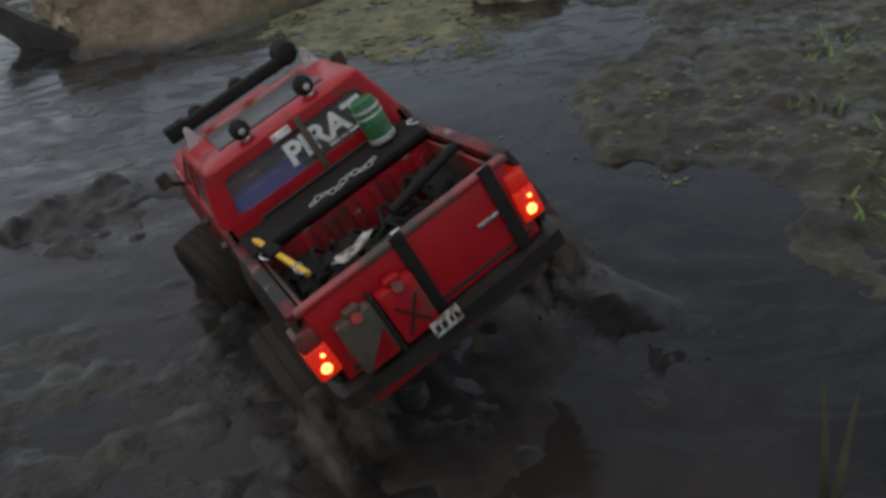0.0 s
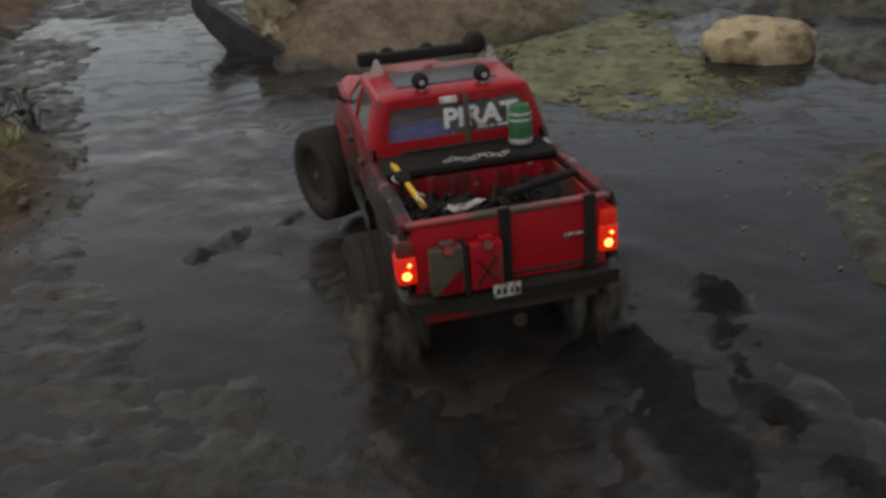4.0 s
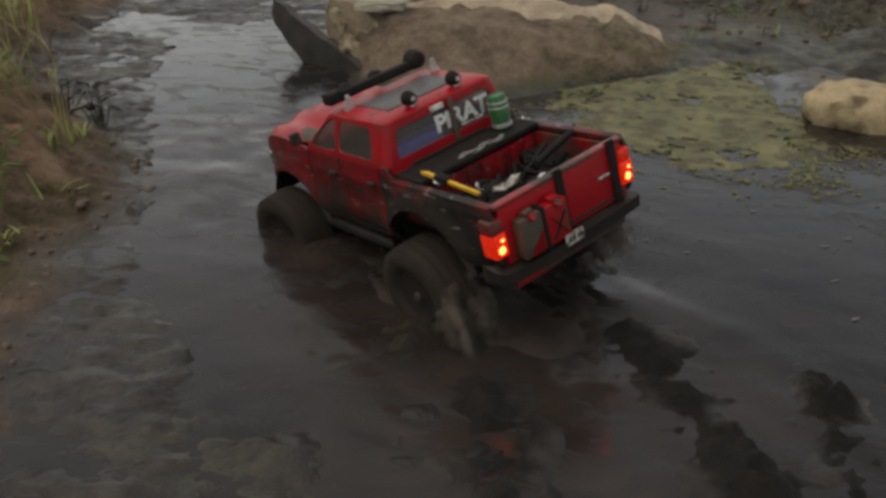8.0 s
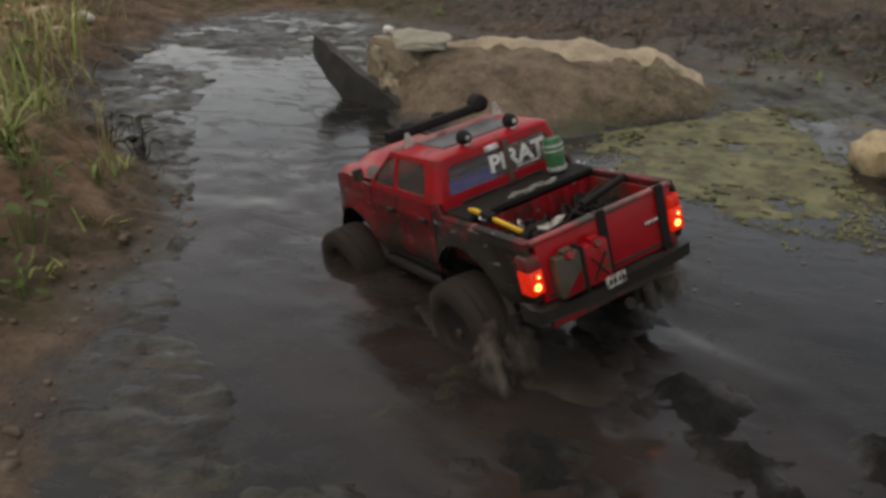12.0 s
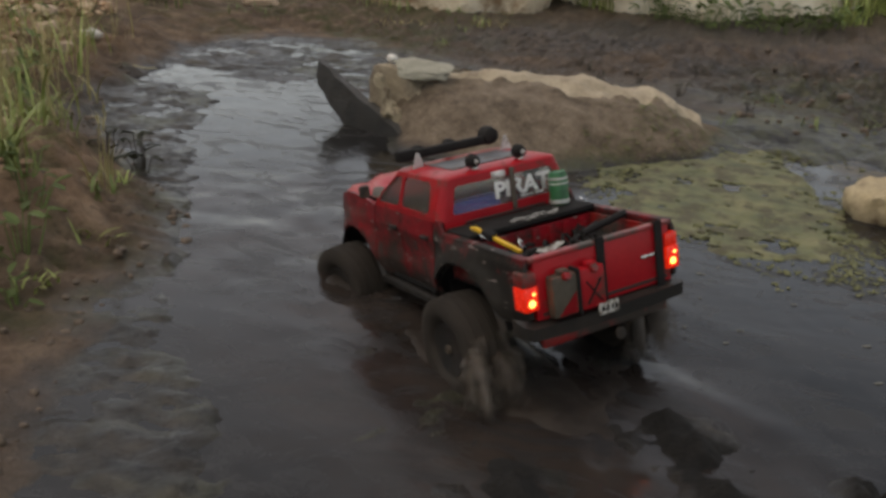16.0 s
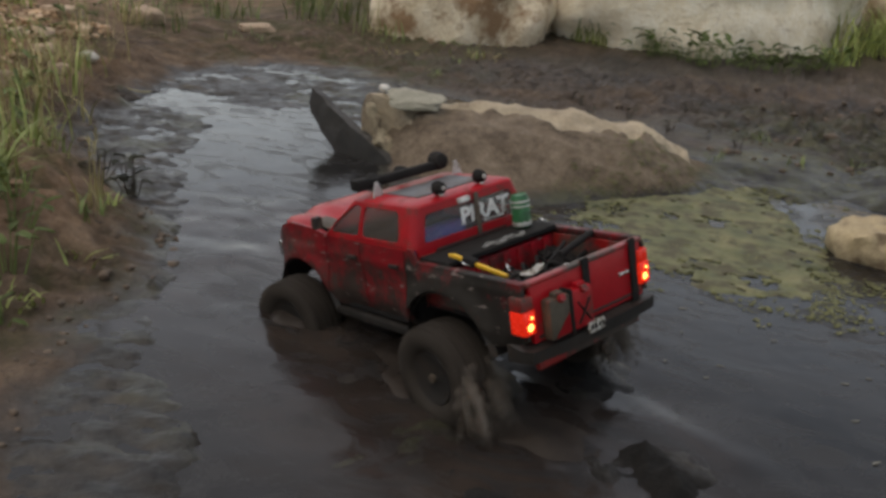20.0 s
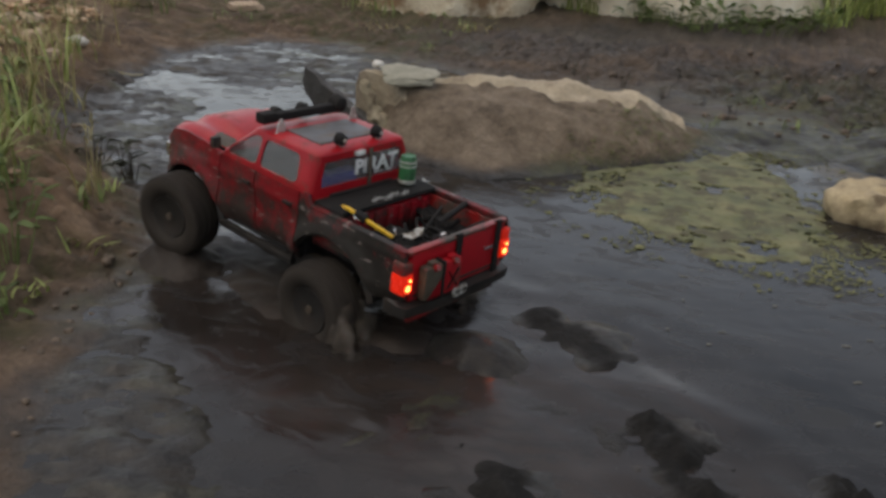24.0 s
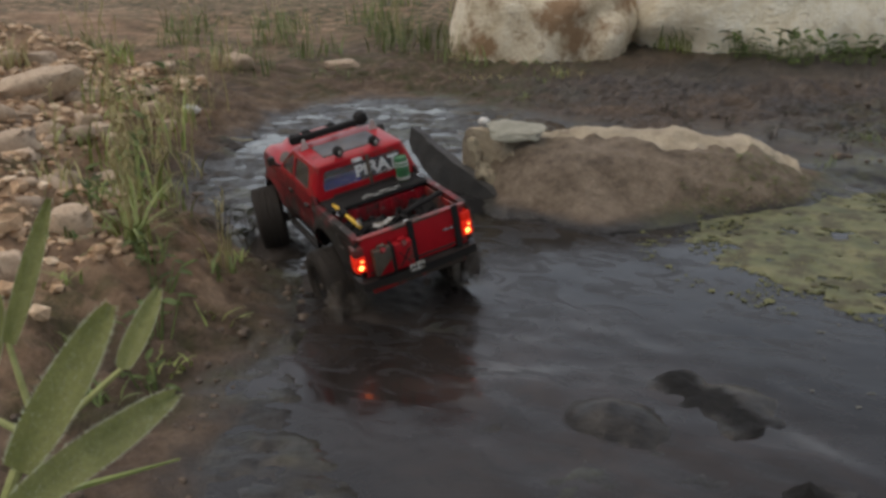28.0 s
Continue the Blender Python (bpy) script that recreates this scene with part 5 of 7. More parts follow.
    part("dashboard", box((-0.078, 0.075, 0.168), (0.078, 0.104, 0.184), 0.004), BLACK, inner)
    # bonnet and nose
    part("bonnet", bonnet(), RED, root, smooth=50)
    part("grille", box((-0.070, 0.250, 0.118), (0.070, 0.264, 0.154), 0.004), TRIM, root)
    for sx in (-0.072, 0.072):
        part("headlamp", box((sx - 0.013, 0.248, 0.130), (sx + 0.013, 0.265, 0.152), 0.004), CHROME, root)
    part("front_bumper", bar((-0.080, 0.262, 0.104), (0.080, 0.262, 0.104), 0.020, 0.018, 0.005), TRIM, root)
    part("bonnet_mud", loft([[(x - 0.018 * k, y, z), (x + 0.018 * k, y, z), (x + 0.012 * k, y, z + 0.003), (x - 0.012 * k, y, z + 0.003)] for x, y, z, k in ((-0.070, 0.116, 0.1835, 0.5), (-0.071, 0.130, 0.1880, 0.9), (-0.069, 0.150, 0.1915, 0.4))]), MUDCAKE, root)
    # bed
    part("bed_floor", box((-0.083, -0.246, 0.112), (0.083, -0.078, 0.118), 0.001), BLACK, root)
    part("bed_bulkhead", box((-0.083, -0.080, 0.112), (0.083, -0.0755, 0.172), 0.001), RED_MUDDY, root)
    for k in range(7):
        x = -0.066 + 0.022 * k
        part("bed_rib", box((x - 0.004, -0.1315, 0.118), (x + 0.004, -0.127, 0.160), 0.001), BED_PAINT, root)
    part("bed_step", box((-0.083, -0.127, 0.112), (0.083, -0.080, 0.162), 0.002), BED_PAINT, root)
    lid = part("tool_chest", box((-0.086, -0.130, 0.1660), (0.086, -0.078, 0.1725), 0.002), BLACK, root, "black tool chest lid behind the cab")
    part("hinge", rod((-0.06, -0.079, 0.1745), (0.05, -0.079, 0.1745), 0.0015), TRIM, lid)
    tg = part("tailgate", box((-0.086, -0.2535, 0.104), (0.086, -0.246, 0.1665), 0.002), RED, root)
    part("tailgate_cap", box((-0.090, -0.2545, 0.1645), (0.090, -0.244, 0.1695), 0.002), RED_MUDDY, tg)
    part("tailgate_badge", box((0.046, -0.2552, 0.136), (0.066, -0.2535, 0.1395), 0.0005), CHROME, tg)
    part("tailgate_recess", box((-0.080, -0.2548, 0.1085), (0.080, -0.2533, 0.1115), 0.0005), TRIM, tg)
    for s in (1, -1):
        lx = 0.0875 if s > 0 else -0.0925
        lens = part("tail_lamp", box((lx - 0.0090, -0.2570, 0.1165), (lx + 0.0085, -0.236, 0.1420), 0.003), LENS, root, "glowing red tail lamp")
        part("reflector", box((lx - 0.0085, -0.2560, 0.1410), (lx + 0.0080, -0.236, 0.1565), 0.003), LENS_DIM if s > 0 else RED_MUDDY, lens, "upper reflector")
        for dx, z, k in ((-0.001, 0.1255, 1.2), (0.002, 0.1350, 0.5)):
            b = lathe(bmesh.new(), [(0.0016, 0.0), (0.0034 * k, 0.0006), (0.0022 * k, 0.0016)], 12, Matrix.Translation((lx + dx, -0.2571, z)) @ Matrix.Rotation(radians(90), 4, "X"))
            part("bulb", b, BULB, lens)
    bumper = loft([[(x, y - 0.012, 0.086), (x, y - 0.014, 0.100), (x, y + 0.006, 0.104), (x, y + 0.006, 0.084)] for x, y in ((-0.100, -0.232), (-0.096, -0.246), (-0.05, -0.251), (0.05, -0.251), (0.096, -0.246), (0.100, -0.232))])
    rb = part("rear_bumper", bumper, TRIM, root, "scuffed black rear bumper")
    part("bumper_valance", box((-0.080, -0.250, 0.072), (0.080, -0.242, 0.086), 0.002), RED_MUDDY, root)
    plate_ob = part("number_plate", box((-0.022, -0.2690, 0.0965), (0.002, -0.2660, 0.1085), 0.0006), PLATE, rb, "small white number plate")
    for x0, x1 in ((-0.0198, -0.0160), (-0.0145, -0.0105), (-0.0075, -0.0050), (-0.0035, -0.0005)):
        part("plate_mark", box((x0, -0.2696, 0.1000), (x1, -0.2688, 0.1052)), TRIM, plate_ob)
    part("tow_hook", lathe(bmesh.new(), [(0.003, -0.002), (0.006, -0.002), (0.006, 0.002), (0.003, 0.002)], 14, Matrix.Translation((0.0, -0.270, 0.072)) @ Matrix.Rotation(radians(90), 4, "X")), TRIM, rb)
    # fuel cans strapped to the tailgate
    for x0, mat_can, lab in ((-0.075, MUDCAKE_RED, "mud-splashed red fuel can"), (-0.0415, RED, "red fuel can with a black cross")):
        can = part("fuel_can", box((x0, -0.268, 0.106), (x0 + 0.030, -0.2545, 0.149), 0.0035), mat_can, root, lab)
        part("can_neck", box((x0 + 0.010, -0.266, 0.149), (x0 + 0.022, -0.258, 0.154), 0.0015), mat_can, can)
        part("can_cap", rod((x0 + 0.016, -0.268, 0.147), (x0 + 0.016, -0.2715, 0.149), 0.0045, 0.004, 12), RED_MUDDY, can)
        if x0 > -0.05:
            for a, b in (((x0 + 0.006, 0.112), (x0 + 0.024, 0.136)), ((x0 + 0.024, 0.112), (x0 + 0.006, 0.136))):
                part("cross_mark", bar((a[0], -0.2686, a[1]), (b[0], -0.2686, b[1]), 0.0025, 0.0012, 0.0003), BLACK, can)
        else:
            tri = bmesh.new()
            v = [tri.verts.new(p) for p in ((x0 + 0.004, -0.2687, 0.108), (x0 + 0.027, -0.2687, 0.108), (x0 + 0.027, -0.2687, 0.130))]
            tri.faces.new(v)
            bmesh.ops.solidify(tri, geom=tri.faces[:], thickness=0.0006)
            part("red_mark", tri, RED, can)
    part("can_rack", box((-0.0455, -0.2695, 0.104), (-0.0425, -0.254, 0.152), 0.0008), BLACK, root)
    for x in (-0.006, 0.070):
        st = part("strap", box((x - 0.005, -0.2568, 0.100), (x + 0.005, -0.2545, 0.172), 0.0006), BLACK, root, "black webbing strap")
        part("strap_top", bar((x, -0.256, 0.1725), (x - 0.006, -0.215, 0.150), 0.009, 0.0015, 0.0004), BLACK, st)
    # load
    m = Matrix.Translation((0.058, -0.100, 0.1735))
    can = part("drinks_can", lathe(bmesh.new(), [(0.0095, 0.0), (0.0115, 0.002), (0.0117, 0.034), (0.0100, 0.038), (0.0098, 0.040), (0.0085, 0.0402), (0.0080, 0.0390)], 28, m), GREEN, root, "small green and silver barrel can")
    for z, half in ((0.005, 0.0026), (0.0265, 0.0009), (0.0325, 0.0014)):
        part("can_band", lathe(bmesh.new(), [(0.0118, z - half), (0.0123, z), (0.0118, z + half)], 28, m), CHROME_DULL, can)
    for k in range(11):
        x = -0.024 + 0.0060 * k
        y = -0.124 + 0.004 * math.sin(k * 1.3)
        ring = bmesh.new()
        pts = [(0.0034 * math.cos(a), 0.0019 * math.sin(a), 0.0) for a in [2 * math.pi * i / 10 for i in range(11)]]
        for a, b in zip(pts, pts[1:]):
            add_rod(ring, a, b, 0.00045, 0.00045, 6)
        part("chain_link", ring, CHROME_DULL, root, at=pose(x, y, 0.1748, 65 if k % 2 else 15, 0, 12 * math.sin(k * 2.1)))
    tool = part("yellow_tool", bar((-0.0765, -0.128, 0.179), (-0.0630, -0.198, 0.161), 0.0048, 0.004, 0.001), YELLOW, root, "yellow jack with a black grip")
    part("grip", bar((-0.0738, -0.143, 0.1757), (-0.0705, -0.159, 0.1715), 0.011, 0.009, 0.002), BLACK, tool)
    part("tip", rod((-0.0775, -0.122, 0.179), (-0.0765, -0.129, 0.178), 0.0015, 0.003, 8), YELLOW, tool)
    for (cx, cy, cz), tilt in (((-0.078, -0.150, 0.173), 30), ((0.083, -0.112, 0.1765), 20), ((-0.066, -0.205, 0.172), 60)):
        ring = bmesh.new()
        pts = [(0.0048 * math.cos(a), 0.0048 * math.sin(a), 0.0) for a in [math.pi * (0.1 + 1.5 * i / 10) for i in range(11)]]
        for a, b in zip(pts, pts[1:]):
            add_rod(ring, a, b, 0.0009, 0.0009, 8)
        part("shackle", ring, CHROME, root, "bright steel shackle", at=pose(cx, cy, cz, tilt, 10, 40))
    blade = bmesh.new()
    v = [blade.verts.new(p) for p in ((-0.046, -0.198, 0.157), (-0.038, -0.208, 0.156), (-0.020, -0.206, 0.157), (-0.006, -0.196, 0.159), (-0.013, -0.191, 0.159), (-0.026, -0.196, 0.158), (-0.040, -0.190, 0.157))]
    blade.faces.new(v)
    bmesh.ops.solidify(blade, geom=blade.faces[:], thickness=0.0015)
    part("shovel_blade", blade, PLATE, root, "pale dirty shovel blade")
    part("shovel_shaft", rod((0.006, -0.190, 0.1535), (0.060, -0.165, 0.160), 0.0025), BLACK, root)
    part("tow_rope", tube([(-0.062 + 0.018 * k, -0.200 + 0.018 * math.sin(2.2 * k), 0.146 + 0.008 * math.cos(1.7 * k)) for k in range(8)], 0.0035), BLACK, root, "coiled black tow rope")
    part("tow_rope", tube([(-0.02 + 0.016 * k, -0.222 + 0.008 * math.sin(3 * k), 0.148 + 0.010 * math.sin(1.1 * k + 1)) for k in range(7)], 0.0035), BLACK, root)
    part("cargo_bag", box((0.018, -0.236, 0.118), (0.078, -0.170, 0.142), 0.008), BLACK, root, "dark cargo bag in the bed")
    part("cargo_bag", box((-0.076, -0.238, 0.118), (-0.006, -0.145, 0.148), 0.010), BLACK, root)
    for k in range(5):
        part("cable", tube([(-0.07 + 0.028 * k + 0.010 * math.cos(a), -0.185 + 0.012 * math.sin(2 * k) + 0.022 * math.sin(a), 0.152 + 0.006 * math.sin(3 * a + k)) for a in [2 * math.pi * i / 14 for i in range(12)]], 0.0022, 6), BLACK, root, "black cable loop in the bed")
    part("tie_bar", rod((0.010, -0.206, 0.165), (0.082, -0.188, 0.169), 0.0040, 0.0040, 10), BLACK, root)
    for k, (x, y, z) in enumerate(((0.0, -0.222, 0.158), (-0.034, -0.236, 0.158), (0.030, -0.238, 0.160))):
        part("tag", box((x - 0.006, y - 0.002, z - 0.001), (x + 0.006, y + 0.002, z + 0.001), 0.0005, pose(0, 0, 0, 0, 0, 0)), WHITE, root)
    # roof equipment
    rack = part("light_bar", bar((-0.070, 0.040, 0.2455), (0.052, 0.040, 0.2455), 0.013, 0.012, 0.004), BLACK, root, "black light bar across the roof")
    part("box_lamp", box((-0.080, 0.034, 0.2385), (-0.058, 0.053, 0.2530), 0.003), BLACK, rack, "square black lamp on the bar's end")
    for k in range(2):
        x = -0.045 + 0.045 * k
        part("lamp_pod", lathe(bmesh.new(), [(0.005, -0.006), (0.0085, -0.002), (0.0085, 0.009), (0.007, 0.010)], 16, Matrix.Translation((x, 0.050, 0.2455)) @ Matrix.Rotation(radians(-90), 4, "X")), BLACK, rack)
    part("search_lamp", lathe(bmesh.new(), [(0.005, -0.012), (0.010, -0.009), (0.0125, 0.0), (0.0125, 0.007), (0.010, 0.008)], 20, Matrix.Translation((0.052, 0.040, 0.250)) @ Matrix.Rotation(radians(-90), 4, "X")), BLACK, rack, "large round black search lamp")
    for s in (1, -1):
        tri = loft([[(s * 0.0635 - 0.0085, y, 0.230), (s * 0.0635 + 0.0085, y, 0.230), (s * 0.0635 + 0.002, y, 0.249), (s * 0.0635 - 0.002, y, 0.249)] for y in (0.018, 0.020)])
        part("bracket", tri, CHROME_DULL, rack, "pale triangular bracket")
        part("bracket_foot", box((s * 0.063 - 0.006, 0.006, 0.2275), (s * 0.063 + 0.006, 0.030, 0.2305), 0.001), CHROME_DULL, rack)
        spotlight(root, s * 0.032, -0.064, 0.240)
    part("aerial_mount", rod((0.088, 0.104, 0.178), (0.092, 0.104, 0.203), 0.006, 0.005), BLACK, root)
    # chassis and running gear
    part("chassis_rail", box((0.024, -0.24, 0.066), (0.036, 0.25, 0.084), 0.002), BLACK, root)
    part("chassis_rail", box((-0.036, -0.24, 0.066), (-0.024, 0.25, 0.084), 0.002), BLACK, root)
    part("body_floor", box((-0.088, -0.055, 0.084), (0.088, 0.110, 0.090), 0.001), BLACK, root)
    part("skid_plate", box((-0.030, -0.05, 0.052), (0.030, 0.08, 0.066), 0.004), MUDCAKE, root)
    for y, z in ((REAR[1], REAR[2]), (FRONT[1], FRONT[2])):
        ax = part("axle", rod((-0.10, y, z), (0.10, y, z), 0.009), MUDCAKE, root)
        part("differential", lathe(bmesh.new(), [(0.008, -0.014), (0.019, -0.008), (0.019, 0.008), (0.008, 0.014)], 16, Matrix.Translation((0.01, y, z)) @ Matrix.Rotation(radians(90), 4, "X")), TRIM, ax)
        for sx in (-1, 1):
            part("damper", rod((sx * 0.062, y, z), (sx * 0.050, y - 0.02, z + 0.062), 0.0065), BLACK, ax)
    wheels = [wheel_parts(root, REAR, True), wheel_parts(root, REAR, False), wheel_parts(root, FRONT, True), wheel_parts(root, FRONT, False)]
    return root, wheels


MIRROR_MUD = material("muddy_black_plastic", [(0.014, 0.012, 0.011), (0.03, 0.025, 0.02)], rough=0.7, bump=0.4, stain=(0.07, 0.053, 0.04), stain_scale=60, stain_amount=0.48)
PLATE = material("dirty_plate", [(0.4, 0.39, 0.36), (0.6, 0.58, 0.54)], rough=0.5, bump=0.0, stain=(0.12, 0.095, 0.07), stain_scale=120, stain_amount=0.48)
GLASS_DARK = material("sunroof_grey", [(0.055, 0.057, 0.068), (0.085, 0.085, 0.09)], rough=0.45, bump=0.05, stain=(0.12, 0.09, 0.07), stain_scale=30, stain_amount=0.45)
CHROME_DULL = material("dull_aluminium", [(0.5, 0.5, 0.48), (0.62, 0.6, 0.57)], rough=0.5, metal=0.6, bump=0.1, stain=(0.2, 0.16, 0.12), stain_scale=80, stain_amount=0.4)
MUDCAKE_RED = material("mud_splashed_red", [(0.045, 0.038, 0.027), (0.09, 0.073, 0.052)], rough=0.6, scale=60, bump=0.5, stain=(0.3, 0.02, 0.015), stain_scale=25, stain_amount=0.36)
truck, wheels = build_truck()


# ---- rocks ----
def rock(name, size, mat, seed, rough=0.12, detail=3, label="", category="rock", flat=0.0, parent=None, group=""):
    bm = bmesh.new()
    bmesh.ops.create_icosphere(bm, subdivisions=detail, radius=1.0)
    off = Vector((seed * 3.1, seed * 1.7, seed * 2.3))
    for v in bm.verts:
        p = v.co.copy()
        n1 = noise.noise(p * 1.1 + off)
        n2 = noise.noise(p * 2.7 + off)
        n3 = noise.noise(p * 7.0 + off)
        k = 1 + rough * (1.6 * n1 + 0.8 * n2 + 0.3 * n3)
        q = Vector([math.copysign(abs(c) ** (1 - flat), c) for c in p]) * k
        v.co = Vector((q.x * size[0], q.y * size[1], q.z * size[2]))
    ob = part(name, bm, mat, parent, smooth=55)
    return tagged(ob, label, category, group)


b1 = rock("boulder", (0.44, 0.56, 0.42), STONE, 1, 0.10, 5, "large pale limestone boulder on the far bank", "boulder", 0.3)
b1.matrix_basis = pose(-1.63, 4.60, 0.16, 0, 16, 8)
b2 = rock("boulder", (0.72, 1.05, 0.52), WHITE_LIMESTONE, 2, 0.09, 5, "huge whitish limestone boulder among weeds", "boulder", 0.3)
b2.matrix_basis = pose(-0.55, 5.38, 0.26, 0, 6, -6)
b4 = rock("boulder", (0.65, 0.45, 0.55), STONE, 6, 0.1, 4, "pale limestone boulder behind tall grass", "boulder", 0.3)
b4.matrix_basis = pose(0.95, 6.1, 0.5, 0, 0, 10)
b3 = rock("boulder", (0.104, 0.080, 0.054), TAN_STONE, 8, 0.19, 4, "small tan boulder standing in the pool", "boulder", 0.32)
b3.matrix_basis = pose(0.115, 1.97, 0.014, 0, 6, 12)


def stone_slab():
    """The bare rock along the ridge of the heap, tilted to the water."""
    bm = bmesh.new()
    nu, nv = 90, 20
    rows = []
    for i in range(nu + 1):
        u = i / nu
        row = []
        for j in range(nv + 1):
            v = j / nv
            run = -0.03 + 0.80 * u
            width = 0.17 * np.interp(u, [0, 0.09, 0.2, 0.94, 1.0], [0.20, 0.30, 1.0, 1.0, 0.5])
            across = -0.035 + width * v
            x, y = -1.0 + 0.9 * run + 0.437 * across, 2.06 + 0.437 * run - 0.9 * across
            top = np.interp(run, [-0.03, 0.0, 0.1, 0.5, 0.64, 0.77], [0.135, 0.148, 0.142, 0.138, 0.118, 0.05])
            top -= 0.004 + max(0.0, across) * np.interp(u, [0, 0.3, 0.45, 0.6, 0.75, 1], [0.5, 0.62, 0.52, 0.46, 0.55, 0.5])
            top += 0.020 * noise.noise(Vector((x * 9, y * 9, 1))) + 0.010 * noise.noise(Vector((x * 22, y * 22, 2))) + 0.006 * noise.noise(Vector((x * 45, y * 45, 4)))
            if v == 0 or i in (0, nu):
                top -= 0.02
            row.append(bm.verts.new((x, y, top)))
        rows.append(row)
    for a, b in zip(rows, rows[1:]):
        for j in range(nv):
            bm.faces.new((a[j], a[j + 1], b[j + 1], b[j]))
    ext = bmesh.ops.extrude_face_region(bm, geom=bm.faces[:])
    bmesh.ops.translate(bm, vec=(0, 0.0, -0.12), verts=[g for g in ext["geom"] if isinstance(g, bmesh.types.BMVert)])
    ob = part("rock_slab", bm, SLAB_STONE, smooth=50)
    return tagged(ob, "long pale rock slab half buried in brown mud", "rock")


stone_slab()


def shard():
    """A stone plate standing at the water's edge by the slab, its shaded face coloured dark."""
    a, b = Vector((-1.205, 2.10, 0)), Vector((-0.90, 1.97, 0))
    d = (b - a).normalized()
    back = Vector((0.45, 0.62, 0)).normalized()
    outline = [(0.17, -0.05), (0.118, -0.004), (0.080, 0.024), (0.044, 0.052), (0.010, 0.076), (-0.004, 0.098), (0.004, 0.137), (0.03, 0.121), (0.07, 0.104), (0.12, 0.088), (0.17, 0.066), (0.23, 0.050), (0.30, 0.018), (0.33, -0.05)]
    rings = []
    for t in (0.0, 0.008, 0.02):
        rings.append([tuple(a + d * s + back * (t + 0.12 * max(z, 0)) + Vector((0, 0, z + 0.006 * noise.noise(Vector((s * 30, z * 30, t * 40)))))) for s, z in outline])
    bm = loft(rings)
    bmesh.ops.triangulate(bm, faces=[f for f in bm.faces if len(f.verts) > 4])
    bmesh.ops.subdivide_edges(bm, edges=bm.edges[:], cuts=2, use_grid_fill=True)
    for v in bm.verts:
        v.co += Vector((noise.noise(v.co * 25), noise.noise(v.co * 25 + Vector((9, 0, 0))), noise.noise(v.co * 30))) * 0.006
    return tagged(part("stone_shard", bm, SHADED_STONE, smooth=35), "stone shard rising from the water, its shaded face coloured dark", "rock")


shard()


def slab_end():
    """The broken pale end of the slab: a ragged crust running down to the water."""
    top, foot = Vector((-1.000, 2.020, 0.136)), Vector((-0.925, 2.030, -0.012))
    along = (foot - top).normalized()
    across = along.cross(Vector((0.35, -0.94, 0))).normalized()
    out = along.cross(across)
    bm = bmesh.new()
    prev = None
    for i in range(27):
        t = i / 26
        c = top + (foot - top) * t + across * 0.010 * noise.noise(Vector((t * 7, 3, 1)))
        half = float(np.interp(t, [0, 0.06, 0.2, 0.38, 0.55, 0.75, 1.0], [0.006, 0.014, 0.012, 0.011, 0.024, 0.022, 0.008]))
        row = []
        for k in range(18):
            a = 2 * math.pi * k / 18
            n1 = noise.noise(Vector((math.cos(a) * 1.6, math.sin(a) * 1.6, t * 9)))
            n2 = noise.noise(Vector((math.cos(a) * 4, math.sin(a) * 4, t * 26)))
            q = half * (1 + 0.55 * n1 + 0.35 * n2)
            row.append(bm.verts.new(c + across * q * math.cos(a) + out * q * 0.6 * math.sin(a)))
        if prev:
            for k in range(18):
                bm.faces.new((prev[k], prev[(k + 1) % 18], row[(k + 1) % 18], row[k]))
        else:
            bm.faces.new(row[::-1])
        prev = row
    bm.faces.new(prev)
    bmesh.ops.recalc_face_normals(bm, faces=bm.faces[:])
    return tagged(part("rock", bm, PALE_CRUST, smooth=40), "pale ragged rock end beside the dark shard", "rock")


slab_end()
endstone = rock("stone", (0.064, 0.042, 0.012), END_STONE, 12, 0.2, 4, "pale grey-green flat stone on the slab's end", "stone", 0.2)
endstone.matrix_basis = pose(-0.905, 2.065, 0.150, 16, 2, 22)
tip = rock("stone", (0.014, 0.012, 0.010), WHITE_STONE, 11, 0.1, 2, "small white stone on the end of the slab", "stone")
tip.matrix_basis = pose(-0.985, 2.075, 0.165, 0, 0, 20)


# ---- stones of the bank ----
def ground_z(x, y):
    return float(ground_height(np.array([x]), np.array([y]))[0])


